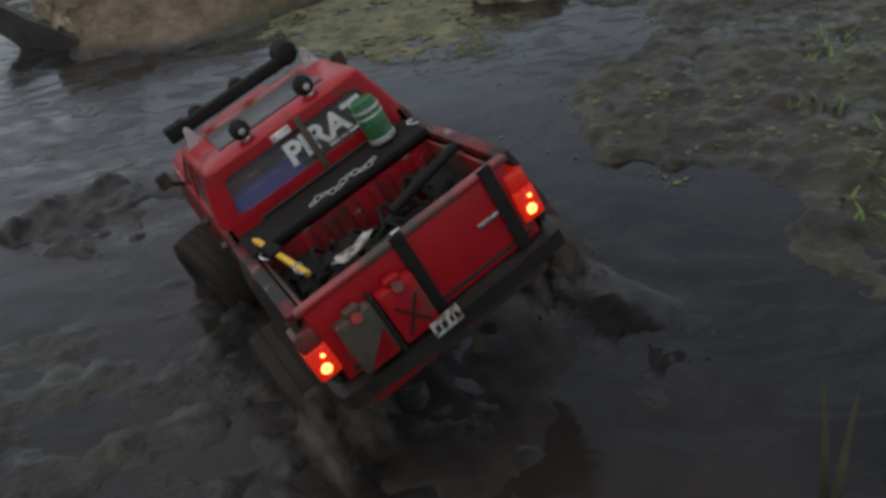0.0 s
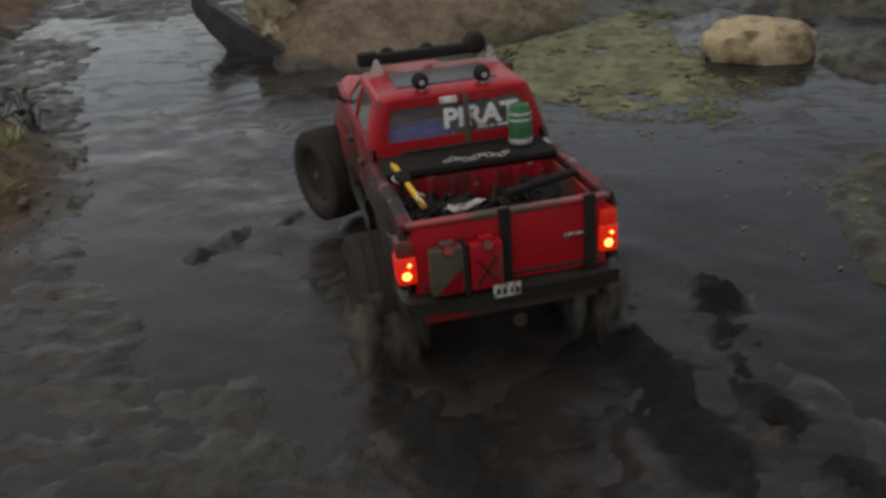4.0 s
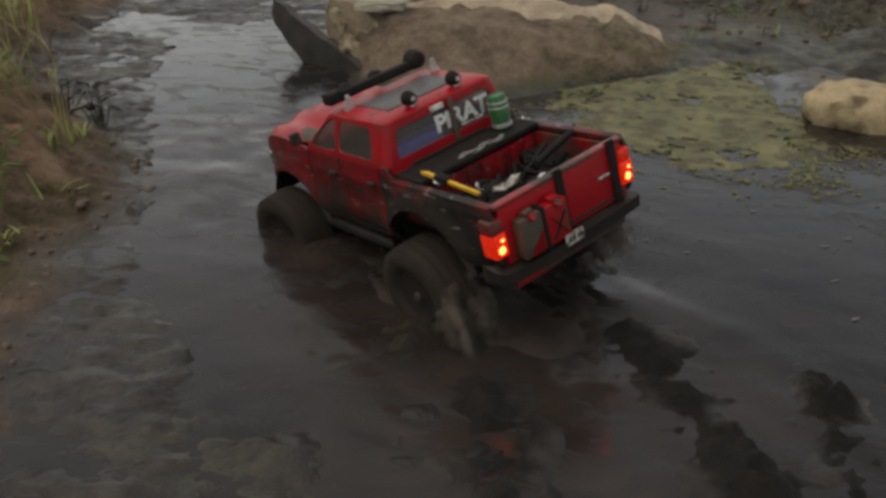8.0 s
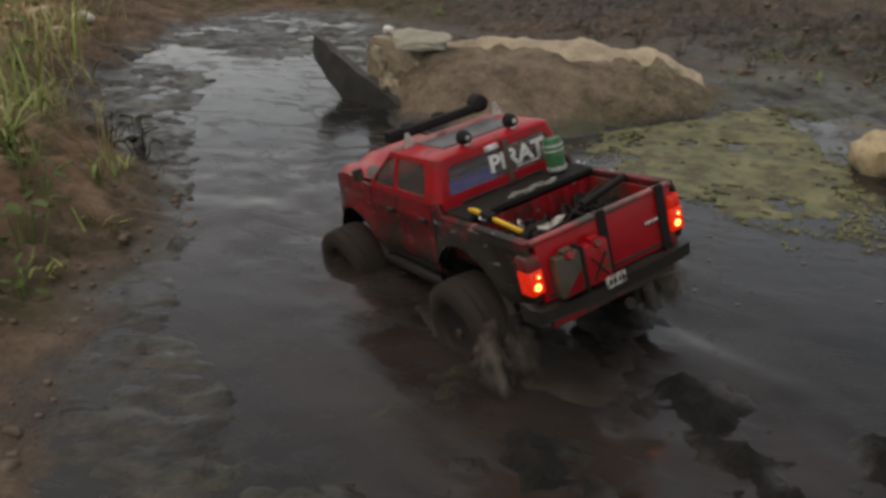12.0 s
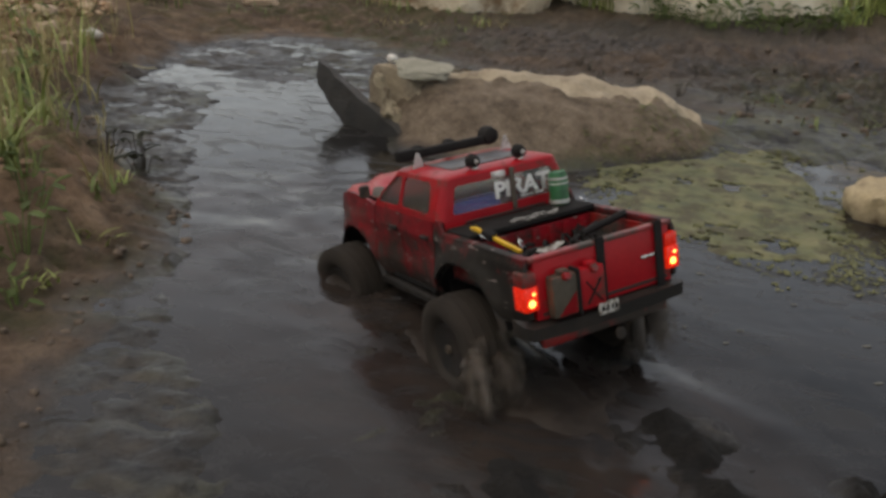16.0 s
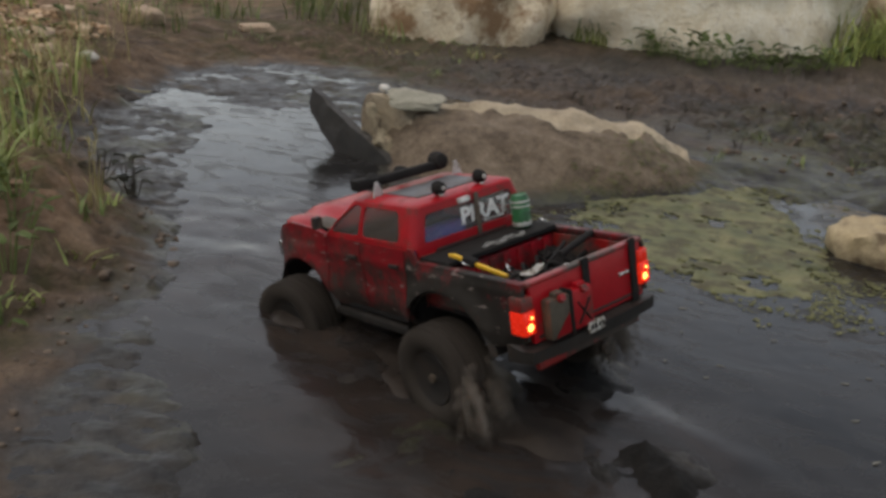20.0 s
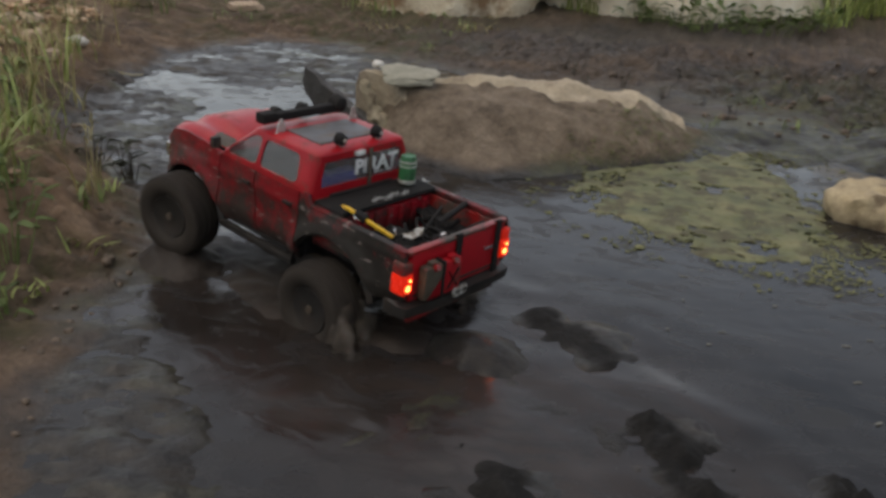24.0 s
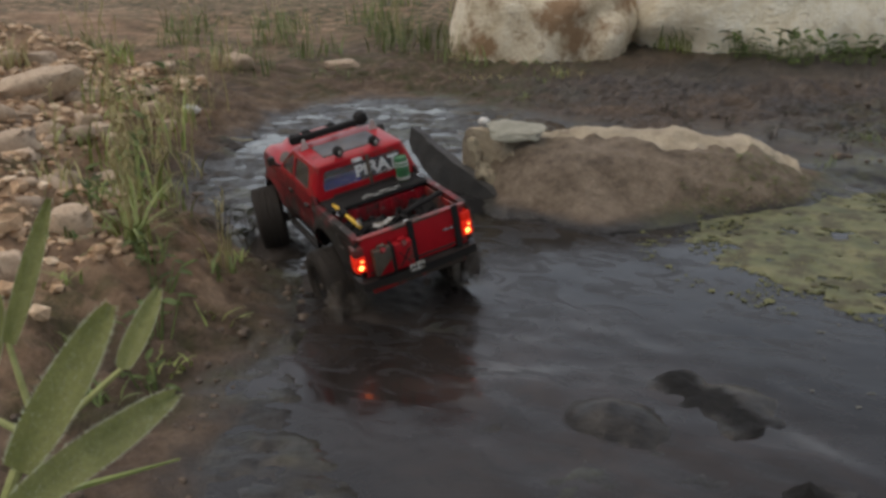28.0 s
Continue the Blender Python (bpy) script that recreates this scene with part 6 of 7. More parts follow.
rng = random.Random(4)
STONES = [
    (-2.357, 1.998, 0.13, 0.07, 0.045, "flat pale stone on the gravel bank"),
    (-1.867, 1.508, 0.060, 0.045, 0.032, "rounded whitish stone on the gravel bank"),
    (-2.05, 1.907, 0.045, 0.035, 0.028, "tan stone on the gravel bank"),
    (-1.307, 1.147, 0.030, 0.026, 0.024, "round tan pebble beside the grass"),
    (-1.61, 1.502, 0.040, 0.028, 0.018, "flat grey-tan stone on the gravel bank"),
    (-1.594, 1.36, 0.022, 0.022, 0.018, "tan pebble on the gravel bank"),
    (-1.855, 1.814, 0.026, 0.022, 0.030, "upright tan pebble on the gravel bank"),
    (-1.30, 1.015, 0.024, 0.026, 0.024, "pale pebble beside the big leaves"),
    (-2.572, 2.955, 0.05, 0.04, 0.025, "tan stone on the gravel bank"),
    (-2.373, 3.743, 0.075, 0.05, 0.022, "flat pale stone on the far mud"),
    (-2.728, 3.44, 0.065, 0.05, 0.05, "mossy grey stone on the far bank"),
    (-2.20, 2.30, 0.03, 0.02, 0.015, "small tan stone on the gravel bank"),
    (-2.0, 2.14, 0.028, 0.024, 0.016, "small tan stone on the gravel bank"),
    (-1.75, 1.66, 0.030, 0.022, 0.018, "small tan stone on the gravel bank"),
    (-2.44, 2.62, 0.05, 0.035, 0.025, "tan stone on the gravel bank"),
    (-1.48, 1.22, 0.026, 0.02, 0.016, "small tan stone on the gravel bank"),
    (-1.98, 1.72, 0.034, 0.026, 0.02, "small tan stone on the gravel bank"),
    (-1.42, 1.33, 0.018, 0.016, 0.012, "small tan stone on the gravel bank"),
    (-1.90, 1.30, 0.045, 0.035, 0.022, "tan stone on the gravel bank"),
    (-2.25, 1.70, 0.05, 0.04, 0.03, "tan stone on the gravel bank"),
    (-2.65, 2.30, 0.06, 0.045, 0.03, "tan stone on the gravel bank"),
]
for k, (x, y, a, b, c, lab) in enumerate(STONES):
    ob = rock("stone", (a, b, c), PEBBLE, 20 + k, 0.24, 3, lab, "stone", 0.35, group="stones on the gravel bank")
    ob.matrix_basis = pose(x, y, ground_z(x, y) + c * 0.45, rng.uniform(-12, 12), rng.uniform(-12, 12), rng.uniform(0, 180))
for k in range(70):
    g = k / 69
    x, y = -1.42 - 1.05 * g + rng.uniform(-0.22, 0.12), 1.10 + 1.25 * g + rng.uniform(-0.22, 0.22)
    a = rng.uniform(0.012, 0.042)
    if ground_z(x, y) < 0.09:
        continue
    ob = rock("stone", (a, a * rng.uniform(0.6, 0.9), a * rng.uniform(0.4, 0.7)), PEBBLE, 90 + k, 0.26, 2, "small tan stone half sunk in the gravel bank", "stone", 0.3, group="stones on the gravel bank")
    ob.matrix_basis = pose(x, y, ground_z(x, y) + a * 0.18, rng.uniform(-15, 15), rng.uniform(-15, 15), rng.uniform(0, 180))
w = rock("stone", (0.030, 0.016, 0.016), WHITE_STONE, 60, 0.1, 2, "small white stone on the gravel bank", "stone")
w.matrix_basis = pose(-2.095, 2.365, ground_z(-2.095, 2.365) + 0.022, 0, 14, 30)


def gravel(name, count, region, size, mat, label, category="gravel", seed=1, flat=0.6, lift=0.2, rough=0.25, smooth_faces=True):
    """Countless small stones or crumbs on the ground, one object."""
    r = np.random.RandomState(seed)
    base = bmesh.new()
    bmesh.ops.create_icosphere(base, subdivisions=2 if smooth_faces else 1, radius=1.0)
    bv = np.array([v.co[:] for v in base.verts])
    bf = np.array([[v.index for v in f.verts] for f in base.faces])
    base.free()
    pts = region(r, count)
    zs = ground_height(pts[:, 0], pts[:, 1])
    verts, faces = [], []
    for (x, y), z in zip(pts, zs):
        s = size * r.lognormal(0, 0.45)
        k = bv * (1 + r.uniform(-rough, rough, (len(bv), 1))) * np.array([s, s * r.uniform(0.6, 1.0), s * r.uniform(0.4, 0.8) * flat / 0.6])
        a = r.uniform(0, 6.28)
        rot = np.array([[math.cos(a), -math.sin(a), 0], [math.sin(a), math.cos(a), 0], [0, 0, 1]])
        n0 = len(verts) * len(bv)
        verts.append(k @ rot.T + [x, y, z + s * lift])
        faces.append(bf + n0)
    me = bpy.data.meshes.new(name)
    me.from_pydata(np.concatenate(verts).tolist(), [], np.concatenate(faces).tolist())
    me.polygons.foreach_set("use_smooth", [smooth_faces] * len(me.polygons))
    me.materials.append(mat)
    return tagged(new(name, me), label, category, kind="stuff")


def pick(r, n, x0, x1, y0, y1, wanted):
    """n random places in a rectangle where wanted(x, y, chance) holds."""
    got = np.zeros((0, 2))
    while len(got) < n:
        x, y = r.uniform(x0, x1, 6000), r.uniform(y0, y1, 6000)
        ok = wanted(x, y, r.rand(6000))
        got = np.concatenate([got, np.stack([x[ok], y[ok]], 1)])
    return got[:n]


def bank_region(r, n):
    return pick(r, n, -3.4, -1.05, 0.75, 3.6, lambda x, y, p: (ground_height(x, y) > 0.10) & (p < 0.4 + 0.6 * value_noise(x, y, 3.0, 8)))


gravel("gravel", 8500, bank_region, 0.0090, PEBBLE_FINE, "loose tan gravel scattered over the bank", seed=3, rough=0.32, smooth_faces=False)


def shore_region(r, n):
    def wanted(x, y, p):
        d = line_distance(x, y, SHORE)[0]
        return (~inside(x, y, SHORE)) & (d < 0.4) & (p < np.exp(-d / 0.15)) & (value_noise(x, y, 9.0, 18) > 0.4)

    return pick(r, n, -1.9, -0.6, 0.5, 2.4, wanted)


gravel("mud_crumbs", 260, shore_region, 0.0045, CLOD, "brown soil crumbs along the muddy shore", "soil", 7, lift=0.0)


def flat_region(r, n):
    return pick(r, n, -1.9, 0.5, 2.5, 3.7, lambda x, y, p: (ground_height(x, y) > 0.012) & (p < 0.2 + 0.8 * (x > -0.3)))


gravel("mud_crumbs", 220, flat_region, 0.006, CLOD, "brown crumbled mud clods on the far flat", "mud", 5)


# ---- plants ----
def add_blade(bm, base, height, lean, azimuth, width, segs=6):
    """One curved tapering blade with a folded keel."""
    bx, by, bz = base
    dx, dy = math.cos(azimuth), math.sin(azimuth)
    sx, sy = -dy, dx
    prev = None
    for i in range(segs + 1):
        t = i / segs
        run = lean * height * t ** 1.9
        up = height * (t - 0.32 * lean * t ** 2.6)
        w = width * (1 - t ** 1.7) * (0.6 + 0.4 * min(1, t * 4)) + 0.0003
        c = (bx + dx * run, by + dy * run, bz + up)
        row = [bm.verts.new((c[0] - sx * w, c[1] - sy * w, c[2] + w * 0.35)), bm.verts.new(c), bm.verts.new((c[0] + sx * w, c[1] + sy * w, c[2] + w * 0.35))]
        if prev:
            for a in (0, 1):
                bm.faces.new((prev[a], prev[a + 1], row[a + 1], row[a]))
        prev = row


def grass_tuft(x, y, n, height, width, spread_r, mat, label, seed, lean=(0.2, 0.9), stalks=0, z=None):
    r = random.Random(seed)
    z = ground_z(x, y) if z is None else z
    root = tagged(new("grass_tuft"), label, "grass", "grass tufts")
    root.location = (x, y, z - 0.004)
    bm = bmesh.new()
    for _ in range(n):
        a, q = r.uniform(0, 6.283), spread_r * math.sqrt(r.random())
        add_blade(bm, (q * math.cos(a), q * math.sin(a), 0), height * r.uniform(0.45, 1.0), r.uniform(*lean), r.uniform(0, 6.283), width * r.uniform(0.6, 1.1))
    tagged(part("foliage", bm, mat, root, smooth=0), kind="stuff")
    for _ in range(stalks):
        a = r.uniform(0, 6.283)
        q = spread_r * 0.6 * r.random()
        h, bend = height * r.uniform(1.0, 1.5), r.uniform(0.02, 0.18)
        bm = bmesh.new()
        pts = [(q * math.cos(a) + bend * h * t * t * math.cos(a * 3), q * math.sin(a) + bend * h * t * t * math.sin(a * 3), h * t) for t in (0, 0.25, 0.5, 0.75, 1.0)]
        for i, (p0, p1) in enumerate(zip(pts, pts[1:])):
            add_rod(bm, p0, p1, width * (0.30 - 0.04 * i), width * (0.26 - 0.04 * i), 5)
        for k in range(12):
            t = 0.72 + 0.28 * k / 11
            px, py = [pts[-2][j] + (pts[-1][j] - pts[-2][j]) * (t - 0.75) / 0.25 for j in (0, 1)]
            add_blade(bm, (px, py, h * t), 0.018, 0.8, r.uniform(0, 6.28), width * 0.35, 2)
        part("seed_stalk", bm, DRY_GRASS, root, smooth=0)
    return root


grass_tuft(-1.25, 1.21, 34, 0.15, 0.0030, 0.02, GRASS, "tall green grass tuft on the muddy bank", 1, (0.5, 1.5), 9)
grass_tuft(-1.33, 1.30, 8, 0.18, 0.0022, 0.05, GRASS, "thin green grass tuft on the bank", 2, (0.1, 0.6), 5)
grass_tuft(-1.40, 1.47, 16, 0.11, 0.0028, 0.05, GRASS, "short green grass tuft near the water", 3, (0.3, 1.0), 2)
grass_tuft(-1.50, 1.55, 16, 0.15, 0.0026, 0.07, GRASS, "green grass tuft on the bank", 4, (0.2, 0.8), 4)
grass_tuft(-1.14, 1.29, 8, 0.12, 0.0025, 0.02, DRY_GRASS, "few dry stems at the water's edge", 5, (0.05, 0.4), 2)
for k, (x, y, h, n) in enumerate(((-1.72, 1.92, 0.20, 22), (-1.62, 1.72, 0.18, 24), (-1.86, 2.02, 0.2, 22), (-1.55, 1.58, 0.16, 24), (-1.95, 2.2, 0.2, 22), (-1.78, 1.7, 0.2, 22), (-2.05, 2.42, 0.2, 20), (-2.2, 2.1, 0.22, 22), (-1.42, 1.40, 0.15, 22))):
    grass_tuft(x, y, n // 3, h, 0.0034, 0.05, GRASS if k % 3 else DRY_GRASS, "tall yellow-green grass tuft on the bank", 600 + k, (0.15, 1.0), 3)
for k in range(10):
    s = rng.random()
    x, y = -1.34 - 0.75 * s + rng.uniform(-0.16, 0.10), 1.18 + 1.0 * s + rng.uniform(-0.14, 0.14)
    if float(line_distance(np.array([x]), np.array([y]), SHORE)[0][0]) < 0.10 or ground_z(x, y) < 0.03:
        continue
    dry = rng.random() < 0.35
    grass_tuft(x, y, rng.randint(7, 15), rng.uniform(0.09, 0.18), 0.0026, 0.05, DRY_GRASS if dry else GRASS, "dry yellowed grass tuft on the bank" if dry else "green grass tuft on the bank", 500 + k, (0.15, 1.0), rng.choice((0, 1, 3)))
for k in range(24):
    g = rng.random()
    x, y = -1.40 - 0.85 * g + rng.uniform(-0.20, 0.12), 1.32 + 1.15 * g + rng.uniform(-0.15, 0.15)
    if ground_z(x, y) < 0.06:
        continue
    dry = rng.random() < 0.55
    grass_tuft(x, y, rng.randint(8, 14), rng.uniform(0.05, 0.10), 0.0026, 0.05, DRY_GRASS if dry else GRASS, "short dry straw tuft on the bank" if dry else "short green grass tuft on the bank", 800 + k, (0.4, 1.4), rng.choice((0, 0, 1)))
for k in range(20):
    x, y = rng.uniform(-2.9, -1.5), rng.uniform(1.45, 3.6)
    d = float(line_distance(np.array([x]), np.array([y]), SHORE)[0][0])
    if ground_z(x, y) < 0.05 or value_noise(np.array([x]), np.array([y]), 2.4, 70)[0] < 0.38:
        continue
    dry = rng.random() < 0.4
    grass_tuft(x, y, rng.randint(14, 30), rng.uniform(0.09, 0.19), 0.0035, 0.06, DRY_GRASS if dry else GRASS, "dry yellowed grass tuft on the bank" if dry else "green grass tuft on the bank", 100 + k, (0.1, 0.8), rng.choice((0, 1, 2)))
for k, (x, y, h, n) in enumerate(((-2.64, 3.38, 0.20, 60), (-3.1, 2.86, 0.25, 70), (-3.3, 3.2, 0.25, 70), (-2.25, 4.1, 0.3, 80), (-2.6, 3.9, 0.26, 80), (-2.05, 4.25, 0.34, 80), (-2.9, 3.6, 0.25, 70), (-1.85, 4.0, 0.22, 60), (-3.2, 2.4, 0.2, 60), (-2.4, 4.4, 0.35, 90), (-3.0, 4.2, 0.35, 90), (-1.75, 4.5, 0.3, 60), (-1.95, 4.6, 0.34, 60), (-2.2, 4.9, 0.36, 80), (-2.6, 4.7, 0.34, 80), (-2.9, 5.0, 0.4, 90), (-3.3, 4.6, 0.36, 90), (-2.3, 5.4, 0.4, 90), (-3.4, 3.9, 0.3, 80), (-3.6, 3.4, 0.3, 80), (-3.0, 5.6, 0.4, 90), (-2.0, 5.2, 0.36, 80), (-3.7, 4.3, 0.36, 80))):
    grass_tuft(x, y, n // 2, h * 0.60, 0.0042, 0.16, FAR_GRASS, "short green grass on the far bank", 200 + k, (0.1, 0.7), 3)
for k, (x, y, h, n) in enumerate(((0.22, 4.75, 0.26, 50), (0.32, 4.85, 0.34, 60), (0.46, 4.8, 0.32, 60), (0.15, 4.9, 0.26, 40), (0.62, 4.9, 0.34, 60), (0.14, 4.55, 0.16, 40), (0.42, 4.5, 0.2, 40), (-1.02, 4.55, 0.22, 40), (-0.96, 4.48, 0.16, 40))):
    grass_tuft(x, y, n, h, 0.0045, 0.08, GRASS, "tall green grass beside the white boulder", 230 + k, (0.15, 0.8), 2)
for k, (x, y) in enumerate(((-0.14, 2.86), (-0.17, 2.84), (-1.32, 3.24), (-1.29, 3.26), (0.1, 2.75), (-0.05, 2.6), (0.25, 2.6), (-0.25, 2.52), (-0.35, 2.48), (-0.5, 2.42))):
    grass_tuft(x, y, 9, 0.040, 0.0020, 0.03, FAR_GRASS, "small green tuft sprouting from mud", 250 + k, (0.2, 0.9))
for k, (x, y) in enumerate(((0.40, 0.83), (0.46, 0.90), (0.50, 1.0), (0.45, 1.12), (0.52, 1.3), (0.60, 1.42))):
    grass_tuft(x, y, 22, 0.032, 0.0028, 0.04, WEED, "low green grass tuft on the mud islet", 270 + k, (0.3, 1.1))
for k in range(18):
    x, y = rng.uniform(-2.5, -1.15), rng.uniform(3.45, 4.25)
    grass_tuft(x, y, 12, rng.uniform(0.03, 0.07), 0.0032, 0.10, FAR_GRASS if k % 3 else DRY_GRASS, "low green growth on the far mud verge" if k % 3 else "low dry growth on the far mud verge", 900 + k, (0.4, 1.3))
grass_tuft(0.212, 0.43, 5, 0.16, 0.0048, 0.012, WEED_DARK, "lone dull olive grass blades beside the puddle", 280, (0.02, 0.25))


def leaf_mesh(length, width, curl=0.15, segs=9):
    """A pointed oval leaf along +y, cupped along its midrib."""
    bm = bmesh.new()
    rows = []
    for i in range(segs + 1):
        t = i / segs
        w = width * math.sin(math.pi * min(1, 0.06 + 0.92 * t) ** 0.85) ** 0.46 * (1 - 0.12 * t)
        row = []
        for j in range(-2, 3):
            u = j / 2
            row.append(bm.verts.new((w * u + 0.03 * width * math.sin(9 * t + j), length * t, -curl * length * t * t + width * 0.35 * u * u)))
        rows.append(row)
    for a, b in zip(rows, rows[1:]):
        for j in range(4):
            bm.faces.new((a[j], a[j + 1], b[j + 1], b[j]))
    bmesh.ops.solidify(bm, geom=bm.faces[:], thickness=width * 0.05)
    return bm


def weed(x, y, n, size, seed, label, z=None, mat=None):
    r = random.Random(seed)
    z = ground_z(x, y) if z is None else z
    root = tagged(new("weed"), label, "weed", "weeds")
    root.location = (x, y, z - 0.003)
    for _ in range(n):
        a, h = r.uniform(0, 6.28), size * r.uniform(0.3, 1.3)
        q = size * 0.5 * r.random()
        p0 = (q * math.cos(a), q * math.sin(a), 0)
        p1 = (p0[0] * 1.8, p0[1] * 1.8, h)
        part("stem", rod(p0, p1, 0.0014, 0.0008, 5), TWIG if mat else WEED, root)
        leaf = leaf_mesh(size * r.uniform(0.35, 0.6), size * r.uniform(0.10, 0.17), 0.25, 5)
        part("leaf", leaf, mat or WEED, root, smooth=60, at=pose(*p1, r.uniform(-10, 45), 0, math.degrees(a) - 90 + r.uniform(-50, 50)))
    return root


for k in range(40):
    x = -0.95 + 1.10 * k / 39 + rng.uniform(-0.02, 0.02)
    y = 4.20 + 1.1 * (x + 0.3) ** 2 + rng.uniform(-0.06, 0.06)
    weed(x, y, rng.randint(5, 8), rng.uniform(0.05, 0.11), 300 + k, "dark leafy weed growing before the white boulder")
for k, (x, y, s) in enumerate(((-1.125, 1.124, 0.045), (-1.07, 1.05, 0.05), (-1.0, 0.97, 0.04), (-1.16, 1.16, 0.035), (-1.45, 1.32, 0.06), (-1.75, 1.75, 0.07), (-1.95, 2.0, 0.07), (-1.62, 1.62, 0.06), (-2.3, 2.55, 0.09), (-2.15, 2.2, 0.07))):
    weed(x, y, 10, s, 340 + k, "low green weed on the muddy bank")
for k, (x, y) in enumerate(((-0.95, 0.86), (-1.02, 1.02), (-1.05, 1.16), (-1.12, 1.26), (-1.18, 1.36), (-1.22, 1.04), (-1.3, 1.12), (-1.12, 0.94), (-1.36, 1.22), (-1.02, 0.90), (-1.2, 1.18), (-1.4, 1.32))):
    if ground_z(x, y) > 0.012:
        grass_tuft(x, y, 12, 0.035 + 0.006 * (k % 4), 0.0026, 0.03, GRASS if k % 3 else WEED, "small green grass sprouting from the muddy bank", 700 + k, (0.3, 1.1))
weed(-1.25, 1.52, 12, 0.060, 360, "dark twiggy weed standing at the water's edge", mat=WEED_DARK)
weed(-1.31, 1.50, 8, 0.045, 361, "dark twiggy weed standing at the water's edge", mat=WEED_DARK)
for k in range(16):
    weed(rng.uniform(-1.0, 0.4), rng.uniform(2.62, 3.2), 6, 0.03, 370 + k, "small brown weed on the mud flat", mat=WEED_DARK)


# broad hairy leaves close to the lens
def leaf_hairs(length, width, curl, count):
    """Fine pale down along the rim and over the face of a leaf."""
    r = random.Random(count)
    bm = bmesh.new()
    for k in range(count):
        t = r.random()
        w = width * math.sin(math.pi * min(1, 0.06 + 0.92 * t) ** 0.85) ** 0.46 * (1 - 0.12 * t)
        rim = k % 3 < 2
        u = r.choice((-1, 1)) * (r.uniform(0.93, 1.0) if rim else r.random())
        p = Vector((w * u, length * t, -curl * length * t * t + width * 0.35 * u * u + 0.0002))
        way = Vector((u * (1.0 if rim else 0.3), r.uniform(0.2, 1.0), r.uniform(-0.4, 0.9))).normalized()
        q = p + way * r.uniform(0.0006, 0.0019)
        side = way.cross(Vector((r.uniform(-1, 1), r.uniform(-1, 1), r.uniform(-1, 1)))).normalized() * 0.00009
        bm.faces.new([bm.verts.new(v) for v in (p - side, p + side, q)])
    return bm


def big_leaf_plant(foot, top, leaves):
    root = tagged(new("broadleaf_plant"), "low plant with broad downy pale-green leaves", "plant", "broadleaf plants")
    base = Vector((*foot, ground_z(*foot)))
    root.location = base
    eye = Vector((-0.237, 0.216, 0.542))
    stem_top = Vector(top)
    part("stem", rod((0, 0, 0), stem_top - base, 0.005, 0.0035, 10), LEAF, root)
    for b, t, wd in leaves:
        b, t = Vector(b), Vector(t)
        along = (t - b).normalized()
        facing = (eye - (b + t) / 2).normalized() + Vector((0.3, 0, 0.5))
        side = along.cross(facing).normalized()
        up = side.cross(along).normalized()
        m = Matrix((side, along, up)).transposed().to_4x4()
        m.translation = b - base
        leaf = part("leaf", leaf_mesh((t - b).length * 1.03, wd, 0.06, 14), LEAF, root, smooth=70, at=m)
        part("hair_fringe", leaf_hairs((t - b).length * 1.03, wd, 0.06, int(wd * 160000)), HAIR, leaf, "pale downy hairs", smooth=0)
        part("petiole", rod(b - base, stem_top - base, 0.0018, 0.0026, 8), LEAF, root)
    return root


big_leaf_plant((-0.72, 0.50), (-0.66, 0.535, 0.26), (((-0.627, 0.576, 0.297), (-0.642, 0.632, 0.328), 0.0075), ((-0.678, 0.540, 0.321), (-0.683, 0.590, 0.397), 0.0065), ((-0.70, 0.520, 0.285), (-0.695, 0.55, 0.345), 0.012)))
low = big_leaf_plant((-0.50, 0.27), (-0.447, 0.322, 0.34), (((-0.426, 0.347, 0.401), (-0.441, 0.429, 0.394), 0.0064), ((-0.443, 0.362, 0.400), (-0.443, 0.405, 0.435), 0.0070)))
blade = bmesh.new()
add_rod(blade, Vector((-0.512, 0.400, 0.342)) - low.location, Vector((-0.506, 0.491, 0.312)) - low.location, 0.0024, 0.0005, 6)
part("side_shoot", blade, GRASS, low)


